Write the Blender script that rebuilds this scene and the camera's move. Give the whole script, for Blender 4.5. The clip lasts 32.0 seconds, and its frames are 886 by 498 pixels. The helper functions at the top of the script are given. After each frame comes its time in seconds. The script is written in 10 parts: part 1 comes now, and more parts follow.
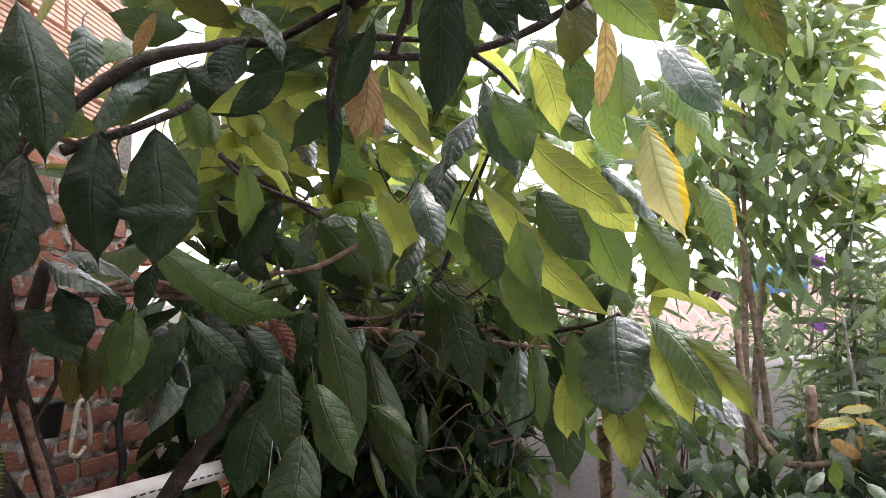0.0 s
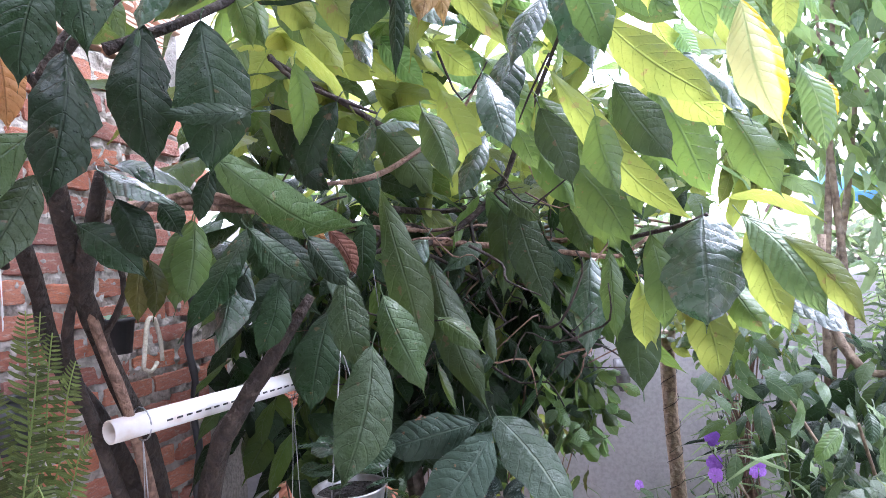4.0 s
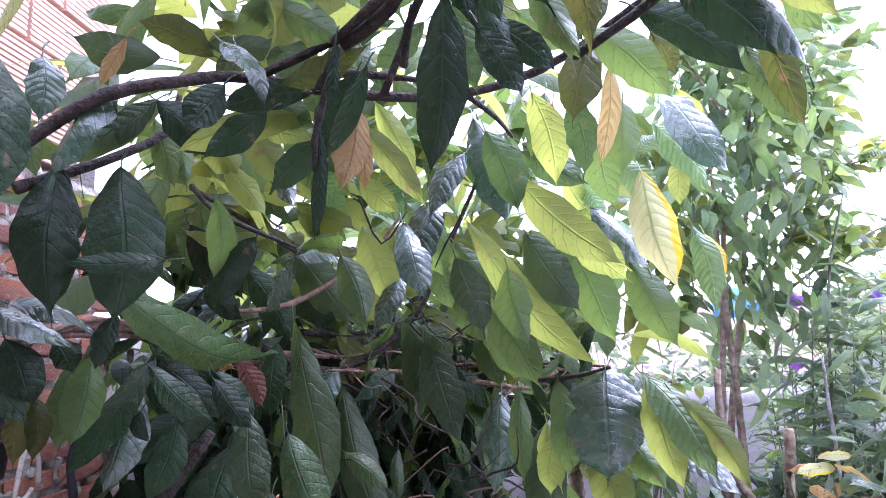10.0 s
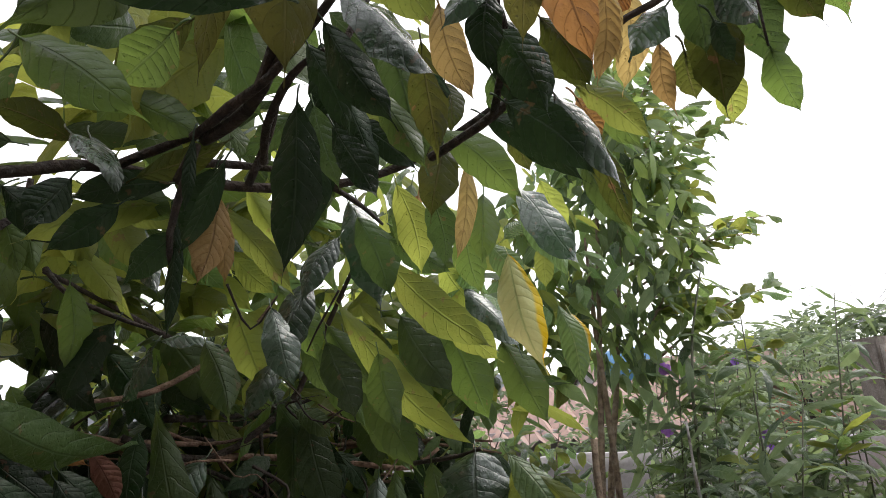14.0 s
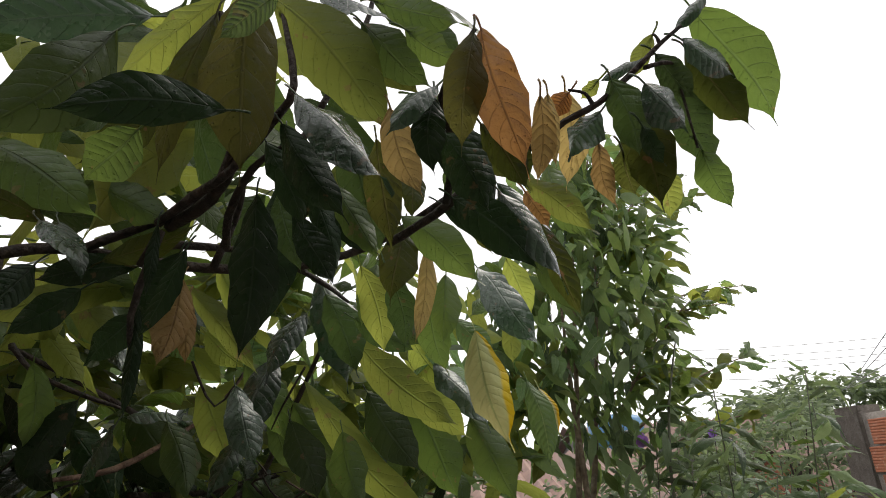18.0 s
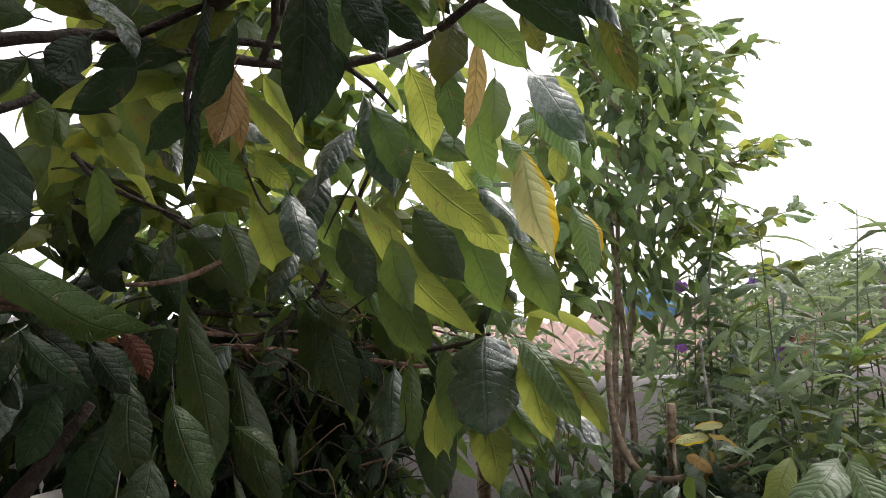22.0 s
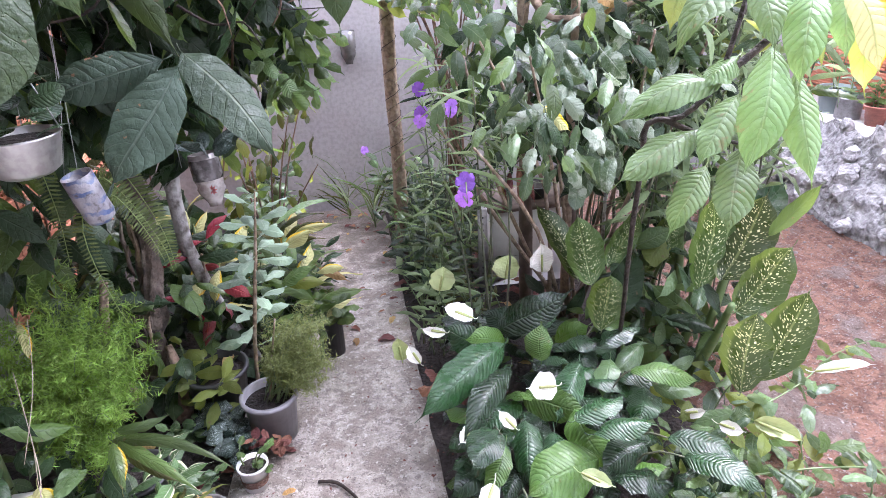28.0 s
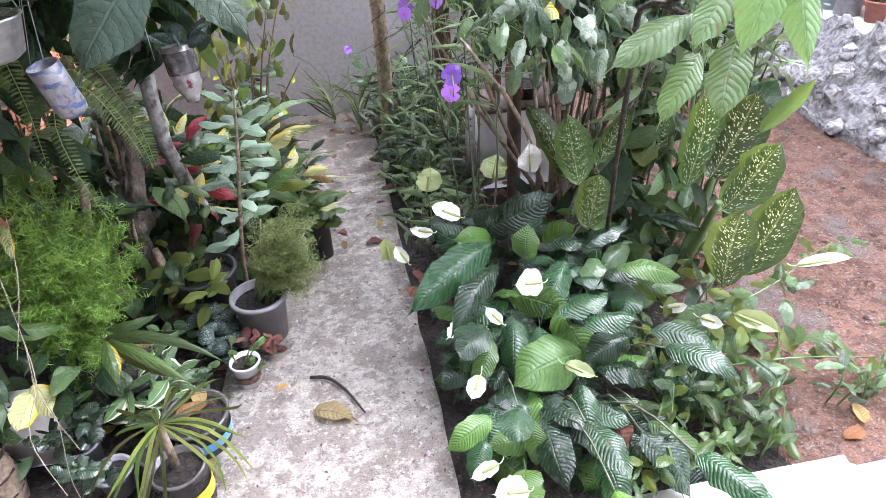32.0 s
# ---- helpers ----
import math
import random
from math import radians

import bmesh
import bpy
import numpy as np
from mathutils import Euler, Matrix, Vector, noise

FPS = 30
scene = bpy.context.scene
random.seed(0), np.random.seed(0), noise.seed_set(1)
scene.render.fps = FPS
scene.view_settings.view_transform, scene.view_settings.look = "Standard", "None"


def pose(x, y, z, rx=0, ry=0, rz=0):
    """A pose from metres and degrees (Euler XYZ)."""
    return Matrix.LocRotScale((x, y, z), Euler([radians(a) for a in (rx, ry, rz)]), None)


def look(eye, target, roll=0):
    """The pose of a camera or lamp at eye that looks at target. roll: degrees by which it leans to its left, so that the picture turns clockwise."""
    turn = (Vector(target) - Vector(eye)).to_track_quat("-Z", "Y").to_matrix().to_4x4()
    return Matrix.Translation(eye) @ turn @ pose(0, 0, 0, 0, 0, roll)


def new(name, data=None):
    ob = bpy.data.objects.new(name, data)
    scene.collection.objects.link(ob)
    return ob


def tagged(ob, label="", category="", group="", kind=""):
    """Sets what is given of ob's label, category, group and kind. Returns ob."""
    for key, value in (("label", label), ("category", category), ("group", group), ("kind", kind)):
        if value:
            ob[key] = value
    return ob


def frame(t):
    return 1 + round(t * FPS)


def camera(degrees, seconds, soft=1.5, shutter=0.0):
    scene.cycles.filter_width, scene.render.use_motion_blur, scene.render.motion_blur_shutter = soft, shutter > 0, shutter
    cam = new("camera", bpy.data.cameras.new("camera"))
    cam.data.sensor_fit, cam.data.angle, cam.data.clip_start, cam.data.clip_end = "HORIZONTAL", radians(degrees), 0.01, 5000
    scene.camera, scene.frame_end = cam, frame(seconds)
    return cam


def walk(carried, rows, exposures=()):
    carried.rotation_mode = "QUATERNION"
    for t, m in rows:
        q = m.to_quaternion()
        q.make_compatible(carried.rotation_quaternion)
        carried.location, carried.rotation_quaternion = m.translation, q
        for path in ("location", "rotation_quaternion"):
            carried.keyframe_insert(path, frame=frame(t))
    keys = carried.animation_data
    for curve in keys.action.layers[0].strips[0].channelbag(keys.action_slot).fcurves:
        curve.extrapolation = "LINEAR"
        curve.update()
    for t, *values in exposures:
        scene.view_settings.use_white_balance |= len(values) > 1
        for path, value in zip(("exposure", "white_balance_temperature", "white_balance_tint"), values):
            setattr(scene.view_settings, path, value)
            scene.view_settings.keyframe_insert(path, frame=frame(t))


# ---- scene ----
cam = camera(69.4, 32.0, soft=0.55)
# seconds, eye in metres, turn in degrees
ROWS = [
    (0.0, 0.1249, -0.0301, 1.8335, 98.67, 2.91, 8.28),
    (0.5, 0.0729, 0.0001, 1.8508, 94.48, 3.87, 12.74),
    (1.0, 0.0552, 0.0143, 1.8318, 92.71, 3.34, 13.10),
    (1.5, 0.0482, 0.0350, 1.8181, 91.49, 3.10, 13.90),
    (2.0, 0.0450, 0.0398, 1.8113, 91.34, 2.83, 13.79),
    (2.5, 0.0487, 0.0397, 1.8090, 91.58, 2.90, 13.61),
    (4.5, 0.0682, 0.0530, 1.8149, 92.02, 4.40, 12.70),
    (5.0, 0.0437, 0.0521, 1.8388, 93.44, 4.48, 18.43),
    (5.5, 0.0236, 0.0502, 1.8653, 94.38, 4.82, 25.61),
    (6.0, 0.0215, 0.0464, 1.8757, 94.36, 4.71, 28.19),
    (6.5, 0.0199, 0.0428, 1.8783, 94.32, 4.24, 27.07),
    (7.0, 0.0209, 0.0447, 1.8727, 94.55, 4.48, 26.68),
    (7.5, 0.0203, 0.0599, 1.8747, 94.21, 4.24, 25.51),
    (8.0, 0.0148, 0.0601, 1.8794, 94.81, 3.50, 24.12),
    (8.5, 0.0231, 0.0497, 1.8834, 96.16, 2.99, 21.47),
    (9.0, 0.0332, 0.0395, 1.8969, 97.39, 1.78, 16.65),
    (9.5, 0.0681, 0.0308, 1.9079, 98.60, 2.43, 9.30),
    (10.0, 0.0888, 0.0253, 1.9167, 99.51, 1.76, 5.36),
    (10.5, 0.1022, 0.0269, 1.9154, 99.88, 0.97, 2.68),
    (11.0, 0.1125, 0.0260, 1.9164, 100.13, 0.93, 0.62),
    (11.5, 0.1236, 0.0262, 1.9215, 100.33, 1.37, -0.77),
    (12.0, 0.1285, 0.0181, 1.9269, 100.96, 1.44, -1.51),
    (12.5, 0.1351, 0.0126, 1.9323, 101.45, 1.87, -1.57),
    (13.0, 0.1448, 0.0109, 1.9303, 101.74, 2.47, -1.80),
    (13.5, 0.1512, 0.0116, 1.9369, 102.16, 3.00, -2.66),
    (14.0, 0.1539, -0.0049, 1.9519, 104.77, 3.57, -3.19),
    (14.5, 0.1625, -0.0238, 1.9557, 106.15, 3.91, -3.48),
    (16.5, 0.1844, -0.0399, 1.9784, 109.97, 3.40, -4.59),
    (17.0, 0.1889, -0.0406, 1.9768, 110.44, 3.42, -4.22),
    (17.5, 0.1977, -0.0434, 1.9794, 110.59, 3.60, -4.59),
    (18.0, 0.2014, -0.0478, 1.9717, 110.25, 3.56, -4.24),
    (18.5, 0.2037, -0.0447, 1.9636, 109.70, 3.97, -3.83),
    (19.0, 0.2027, -0.0442, 1.9532, 108.87, 4.09, -3.41),
    (19.5, 0.1918, -0.0461, 1.9172, 106.84, 3.56, -1.81),
    (20.0, 0.1920, -0.0444, 1.9155, 106.84, 3.59, -1.90),
    (20.5, 0.1884, -0.0388, 1.9029, 105.47, 2.73, -1.35),
    (21.0, 0.1858, -0.0256, 1.8789, 102.83, 2.66, -1.62),
    (21.5, 0.1786, -0.0217, 1.8512, 101.42, 2.46, -0.47),
    (22.0, 0.1757, -0.0102, 1.8341, 99.75, 2.54, -1.05),
    (22.5, 0.1735, -0.0026, 1.8231, 97.70, 2.88, -0.73),
    (23.0, 0.1665, 0.0196, 1.8102, 94.70, 2.92, -1.41),
    (23.5, 0.1671, 0.0237, 1.8036, 92.38, 4.05, -1.67),
    (24.0, 0.1691, 0.0350, 1.7916, 88.91, 3.83, -3.13),
    (24.5, 0.1800, 0.0400, 1.7665, 86.46, 2.75, -4.54),
    (25.0, 0.1773, 0.0332, 1.7409, 83.67, 2.22, -3.66),
    (25.5, 0.1814, 0.0326, 1.7074, 79.53, 0.98, -4.75),
    (26.0, 0.1695, 0.0356, 1.6989, 75.71, 0.93, -6.67),
    (26.5, 0.1705, 0.0351, 1.6942, 71.47, 1.86, -8.06),
    (28.5, 0.1706, 0.0370, 1.6391, 62.46, 2.73, -9.43),
    (29.0, 0.1690, 0.0371, 1.6316, 60.64, 2.87, -9.63),
    (29.5, 0.1728, 0.0342, 1.6210, 59.47, 2.94, -9.78),
    (30.0, 0.1728, 0.0337, 1.6161, 58.10, 3.27, -9.63),
    (30.5, 0.1663, 0.0299, 1.6126, 57.83, 2.83, -9.53),
    (31.0, 0.1684, 0.0290, 1.6148, 57.96, 2.93, -9.77),
    (31.5, 0.1668, 0.0290, 1.6167, 57.89, 2.69, -9.93),
    (32.0, 0.1733, 0.0295, 1.6053, 56.28, 2.48, -10.41),
]
EXPOSURES = [(0.0, 1.9, 6500, 20), (1.0, 2.8, 5980, 20), (2.5, 3.07, 5680, 20), (4.5, 3.04, 5400, 22), (6.0, 3.0, 5240, 12), (8.5, 3.02, 5020, 12), (9.5, 2.78, 5100, 28), (11.0, 2.14, 5500, 36), (13.0, 1.26, 6200, 27), (14.5, 0.8, 6750, 8), (17.0, 0.28, 6900, 9), (19.0, 0.41, 6900, 9), (20.0, 0.76, 6700, 10), (21.0, 0.88, 6750, 12), (23.0, 1.46, 6500, 20), (24.5, 2.18, 6100, 38), (26.0, 2.88, 5760, 36), (28.5, 3.4, 5740, 24), (32.0, 3.34, 5740, 20)]
walk(cam, [(t, pose(x, y, z, rx, ry, rz)) for t, x, y, z, rx, ry, rz in ROWS], EXPOSURES)

# ---- world and light ----
world = bpy.data.worlds.new("sky")
scene.world = world
world.use_nodes = True
_nt = world.node_tree
_bg = _nt.nodes["Background"]
_sky = _nt.nodes.new("ShaderNodeTexSky")
_sky.sky_type, _sky.sun_disc = "NISHITA", False
_sky.sun_elevation, _sky.sun_rotation = radians(54), radians(68)
_tc = _nt.nodes.new("ShaderNodeTexCoord")
_map = _nt.nodes.new("ShaderNodeMapping")
_map.inputs["Scale"].default_value = (1.0, 1.0, 4.0)
_cl = _nt.nodes.new("ShaderNodeTexNoise")
_cl.inputs["Scale"].default_value, _cl.inputs["Detail"].default_value = 1.6, 5
_rmp = _nt.nodes.new("ShaderNodeValToRGB")
_rmp.color_ramp.elements[0].position, _rmp.color_ramp.elements[0].color = 0.33, (6.6, 6.7, 7.4, 1)
_rmp.color_ramp.elements[1].position, _rmp.color_ramp.elements[1].color = 0.68, (10.4, 10.4, 10.7, 1)
_mix = _nt.nodes.new("ShaderNodeMix")
_mix.data_type = "RGBA"
_mix.inputs[0].default_value = 0.93
_nt.links.new(_tc.outputs["Generated"], _map.inputs["Vector"])
_nt.links.new(_map.outputs[0], _cl.inputs["Vector"])
_nt.links.new(_cl.outputs["Fac"], _rmp.inputs[0])
_nt.links.new(_sky.outputs[0], _mix.inputs[6])
_nt.links.new(_rmp.outputs[0], _mix.inputs[7])
_nt.links.new(_mix.outputs[2], _bg.inputs["Color"])
_bg.inputs["Strength"].default_value = 0.118

sun = new("sun", bpy.data.lights.new("sun", "SUN"))
sun.data.energy, sun.data.angle, sun.data.color = 1.4, radians(40), (1.0, 0.97, 0.92)
sun.matrix_world = look((4.0, 1.6, 6.0), (0.0, 0.0, 0.0))


# ---- materials ----
def nodes_of(name, rough=0.6, metal=0.0, spec=0.5):
    m = bpy.data.materials.new(name)
    m.use_nodes = True
    nt = m.node_tree
    b = nt.nodes["Principled BSDF"]
    b.inputs["Roughness"].default_value = rough
    b.inputs["Metallic"].default_value = metal
    b.inputs["Specular IOR Level"].default_value = spec
    return m, nt, b


def val(nt, op, a, b=None, c=None):
    n = nt.nodes.new("ShaderNodeMath")
    n.operation = op
    for k, v in enumerate((a, b, c)):
        if v is None:
            continue
        if isinstance(v, (int, float)):
            n.inputs[k].default_value = v
        else:
            nt.links.new(v, n.inputs[k])
    return n.outputs[0]


def blend(nt, fac, a, b, how="MIX"):
    n = nt.nodes.new("ShaderNodeMix")
    n.data_type, n.blend_type = "RGBA", how
    for k, v in ((0, fac), (6, a), (7, b)):
        if isinstance(v, (int, float)):
            n.inputs[k].default_value = v
        elif isinstance(v, tuple):
            n.inputs[k].default_value = (*v, 1)
        else:
            nt.links.new(v, n.inputs[k])
    return n.outputs[2]


def noise_of(nt, scale, detail=4, rough=0.55, coord="Object", stretch=None):
    tc = nt.nodes.new("ShaderNodeTexCoord")
    n = nt.nodes.new("ShaderNodeTexNoise")
    n.inputs["Scale"].default_value, n.inputs["Detail"].default_value, n.inputs["Roughness"].default_value = scale, detail, rough
    src = tc.outputs[coord]
    if stretch:
        mp = nt.nodes.new("ShaderNodeMapping")
        mp.inputs["Scale"].default_value = stretch
        nt.links.new(src, mp.inputs[0])
        src = mp.outputs[0]
    nt.links.new(src, n.inputs["Vector"])
    return n.outputs["Fac"]


def ramp(nt, src, lo, hi, smooth=True):
    n = nt.nodes.new("ShaderNodeMapRange")
    if smooth:
        n.interpolation_type = "SMOOTHSTEP"
    nt.links.new(src, n.inputs["Value"])
    n.inputs["From Min"].default_value, n.inputs["From Max"].default_value = lo, hi
    return n.outputs["Result"]


def bumped(nt, b, height, strength, dist=0.01):
    n = nt.nodes.new("ShaderNodeBump")
    n.inputs["Strength"].default_value, n.inputs["Distance"].default_value = strength, dist
    nt.links.new(height, n.inputs["Height"])
    nt.links.new(n.outputs[0], b.inputs["Normal"])
    return n


def plain(name, col, col2=None, scale=30.0, rough=0.6, metal=0.0, bump=0.15, big=2.0, col3=None, spec=0.5, dist=0.004):
    """A surface with grain and larger stains, and a little change from piece to piece."""
    m, nt, b = nodes_of(name, rough, metal, spec)
    g = noise_of(nt, scale)
    s = noise_of(nt, big, 5)
    c = blend(nt, ramp(nt, g, 0.35, 0.7), col, col2 or tuple(0.7 * v for v in col))
    c = blend(nt, ramp(nt, s, 0.5, 0.75), c, col3 or tuple(0.75 * v for v in col))
    info = nt.nodes.new("ShaderNodeObjectInfo")
    hs = nt.nodes.new("ShaderNodeHueSaturation")
    nt.links.new(val(nt, "MULTIPLY_ADD", info.outputs["Random"], 0.3, 0.85), hs.inputs["Value"])
    nt.links.new(c, hs.inputs["Color"])
    nt.links.new(hs.outputs[0], b.inputs["Base Color"])
    nt.links.new(val(nt, "MULTIPLY_ADD", s, 0.25, rough - 0.12), b.inputs["Roughness"])
    bumped(nt, b, g, bump, dist)
    return m


def leaf_mat(name, col, col2, vein, rough=0.36, thin=0.35, veins=9.0, island=False, edge=None, spots=None, quilt=0.7, dead=0.0, spec=0.36, film=0.0, crinkle=1.0, sheen_mottle=None, line=0.6):
    """A leaf blade with a midrib, side veins, quilted relief, wet gloss and light that passes through."""
    m, nt, b = nodes_of(name, rough, 0.0, spec)
    b.inputs["Coat Weight"].default_value, b.inputs["Coat Roughness"].default_value = film, 0.22
    uv = nt.nodes.new("ShaderNodeUVMap")
    sep = nt.nodes.new("ShaderNodeSeparateXYZ")
    nt.links.new(uv.outputs[0], sep.inputs[0])
    a = val(nt, "MULTIPLY", val(nt, "ABSOLUTE", val(nt, "SUBTRACT", sep.outputs[0], 0.5)), 2.0)
    wob = val(nt, "MULTIPLY_ADD", noise_of(nt, 16.0, 3), 0.11, -0.055)
    arc = val(nt, "MULTIPLY", val(nt, "POWER", a, 1.5), 0.15)
    ph = val(nt, "FRACT", val(nt, "MULTIPLY", val(nt, "ADD", val(nt, "SUBTRACT", sep.outputs[1], arc), wob), veins))
    fade = ramp(nt, noise_of(nt, 19.0, 3), 0.34, 0.62)
    tri = val(nt, "ABSOLUTE", val(nt, "SUBTRACT", ph, 0.5))
    side = ramp(nt, tri, 0.44, 0.5)
    mid = ramp(nt, a, 0.07, 0.015)
    lines = val(nt, "MAXIMUM", val(nt, "MULTIPLY", val(nt, "MULTIPLY", side, val(nt, "MULTIPLY_ADD", fade, 0.7, 0.3)), 0.4), mid)
    if island:
        geo = nt.nodes.new("ShaderNodeNewGeometry")
        rnd = geo.outputs["Random Per Island"]
    else:
        rnd = nt.nodes.new("ShaderNodeObjectInfo").outputs["Random"]
    blot = noise_of(nt, 14.0, 4)
    c = blend(nt, ramp(nt, val(nt, "ADD", val(nt, "MULTIPLY", blot, 0.5), val(nt, "MULTIPLY", rnd, 0.5)), 0.25, 0.75), col, col2)
    c = blend(nt, val(nt, "MULTIPLY", lines, line), c, vein)
    if edge:
        c = blend(nt, val(nt, "MULTIPLY", ramp(nt, val(nt, "ADD", a, val(nt, "MULTIPLY", blot, 0.5)), 0.82, 1.02), val(nt, "LESS_THAN", sep.outputs[0], 0.5)), c, edge)
    if spots:
        vo = nt.nodes.new("ShaderNodeTexVoronoi")
        vo.inputs["Scale"].default_value = 19.0
        mp = nt.nodes.new("ShaderNodeMapping")
        mp.inputs["Scale"].default_value = (1.0, 1.0, 1.0)
        mp.inputs["Rotation"].default_value = (0, 0, 0.0)
        cx = nt.nodes.new("ShaderNodeCombineXYZ")
        nt.links.new(val(nt, "MULTIPLY", a, 0.75), cx.inputs[0])
        nt.links.new(val(nt, "MULTIPLY", val(nt, "SUBTRACT", sep.outputs[1], val(nt, "MULTIPLY", a, 0.16)), 1.0), cx.inputs[1])
        nt.links.new(val(nt, "MULTIPLY", val(nt, "GREATER_THAN", sep.outputs[0], 0.5), 3.3), cx.inputs[2])
        mp.inputs["Scale"].default_value = (0.55, 2.3, 1.0)
        nt.links.new(cx.outputs[0], mp.inputs[0])
        nt.links.new(mp.outputs[0], vo.inputs["Vector"])
        cell = nt.nodes.new("ShaderNodeSeparateColor")
        nt.links.new(vo.outputs["Color"], cell.inputs[0])
        near = ramp(nt, val(nt, "ADD", vo.outputs["Distance"], val(nt, "MULTIPLY", cell.outputs[0], 0.24)), 0.44, 0.34)
        inner = val(nt, "MULTIPLY", ramp(nt, a, 0.85, 0.3), ramp(nt, noise_of(nt, 9.0, 2), 0.26, 0.4))
        c = blend(nt, val(nt, "MULTIPLY", near, inner), c, spots)
    # pale patches: painted gloss on the bush leaves, plain mottling on the mottled leaf
    if sheen_mottle:
        specks = noise_of(nt, 20.0, 6, 0.7)
        c = blend(nt, val(nt, "MULTIPLY", ramp(nt, val(nt, "ADD", specks, val(nt, "MULTIPLY", rnd, 0.2)), 0.56, 0.68), 0.6), c, sheen_mottle)
    if dead:
        d = noise_of(nt, 34.0, 3)
        c = blend(nt, val(nt, "MULTIPLY", ramp(nt, d, 0.66, 0.69), dead), c, (0.16, 0.09, 0.045))
    hs = nt.nodes.new("ShaderNodeHueSaturation")
    nt.links.new(val(nt, "MULTIPLY_ADD", rnd, 0.5, 0.75), hs.inputs["Value"])
    nt.links.new(val(nt, "MULTIPLY_ADD", rnd, 0.03, 0.485), hs.inputs["Hue"])
    nt.links.new(c, hs.inputs["Color"])
    nt.links.new(hs.outputs[0], b.inputs["Base Color"])
    wet = noise_of(nt, 48.0, 4, 0.6)
    net = nt.nodes.new("ShaderNodeTexVoronoi")
    net.inputs["Scale"].default_value = 130.0
    nt.links.new(nt.nodes.new("ShaderNodeTexCoord").outputs["Object"], net.inputs["Vector"])
    patch = noise_of(nt, 30.0, 3)
    nt.links.new(val(nt, "MULTIPLY_ADD", ramp(nt, patch, 0.35, 0.65), 0.3, rough - 0.1), b.inputs["Roughness"])
    arch = val(nt, "MULTIPLY", val(nt, "SINE", val(nt, "MULTIPLY", ph, math.pi)), val(nt, "MULTIPLY", ramp(nt, patch, 0.2, 0.7), 0.55 * quilt))
    drops = nt.nodes.new("ShaderNodeTexVoronoi")
    drops.inputs["Scale"].default_value = 170.0
    nt.links.new(nt.nodes.new("ShaderNodeTexCoord").outputs["Object"], drops.inputs["Vector"])
    dsep = nt.nodes.new("ShaderNodeSeparateColor")
    nt.links.new(drops.outputs["Color"], dsep.inputs[0])
    bead = val(nt, "MULTIPLY", ramp(nt, drops.outputs["Distance"], 0.34, 0.12), val(nt, "GREATER_THAN", dsep.outputs[0], 0.78))
    height = val(nt, "ADD", val(nt, "SUBTRACT", arch, val(nt, "MULTIPLY", val(nt, "MAXIMUM", mid, val(nt, "MULTIPLY", side, 0.4)), 0.5)), val(nt, "ADD", val(nt, "MULTIPLY", wet, crinkle), val(nt, "MULTIPLY", net.outputs["Distance"], -0.12)))
    height = val(nt, "ADD", height, val(nt, "MULTIPLY", bead, 0.0 if island else 0.45 * crinkle))
    bp = bumped(nt, b, height, 0.9, 0.006)
    tr = nt.nodes.new("ShaderNodeBsdfTranslucent")
    g2 = nt.nodes.new("ShaderNodeHueSaturation")
    g2.inputs["Saturation"].default_value, g2.inputs["Value"].default_value = 1.08, min(2.9, max(0.9, 0.5 / max(col2)))
    g2.inputs["Hue"].default_value = 0.470 if col[1] > col[0] else 0.505
    nt.links.new(hs.outputs[0], g2.inputs["Color"])
    nt.links.new(g2.outputs[0], tr.inputs["Color"])
    nt.links.new(bp.outputs[0], tr.inputs["Normal"])
    mx = nt.nodes.new("ShaderNodeMixShader")
    mx.inputs[0].default_value = thin
    nt.links.new(b.outputs[0], mx.inputs[1])
    nt.links.new(tr.outputs[0], mx.inputs[2])
    nt.links.new(mx.outputs[0], nt.nodes["Material Output"].inputs["Surface"])
    return m


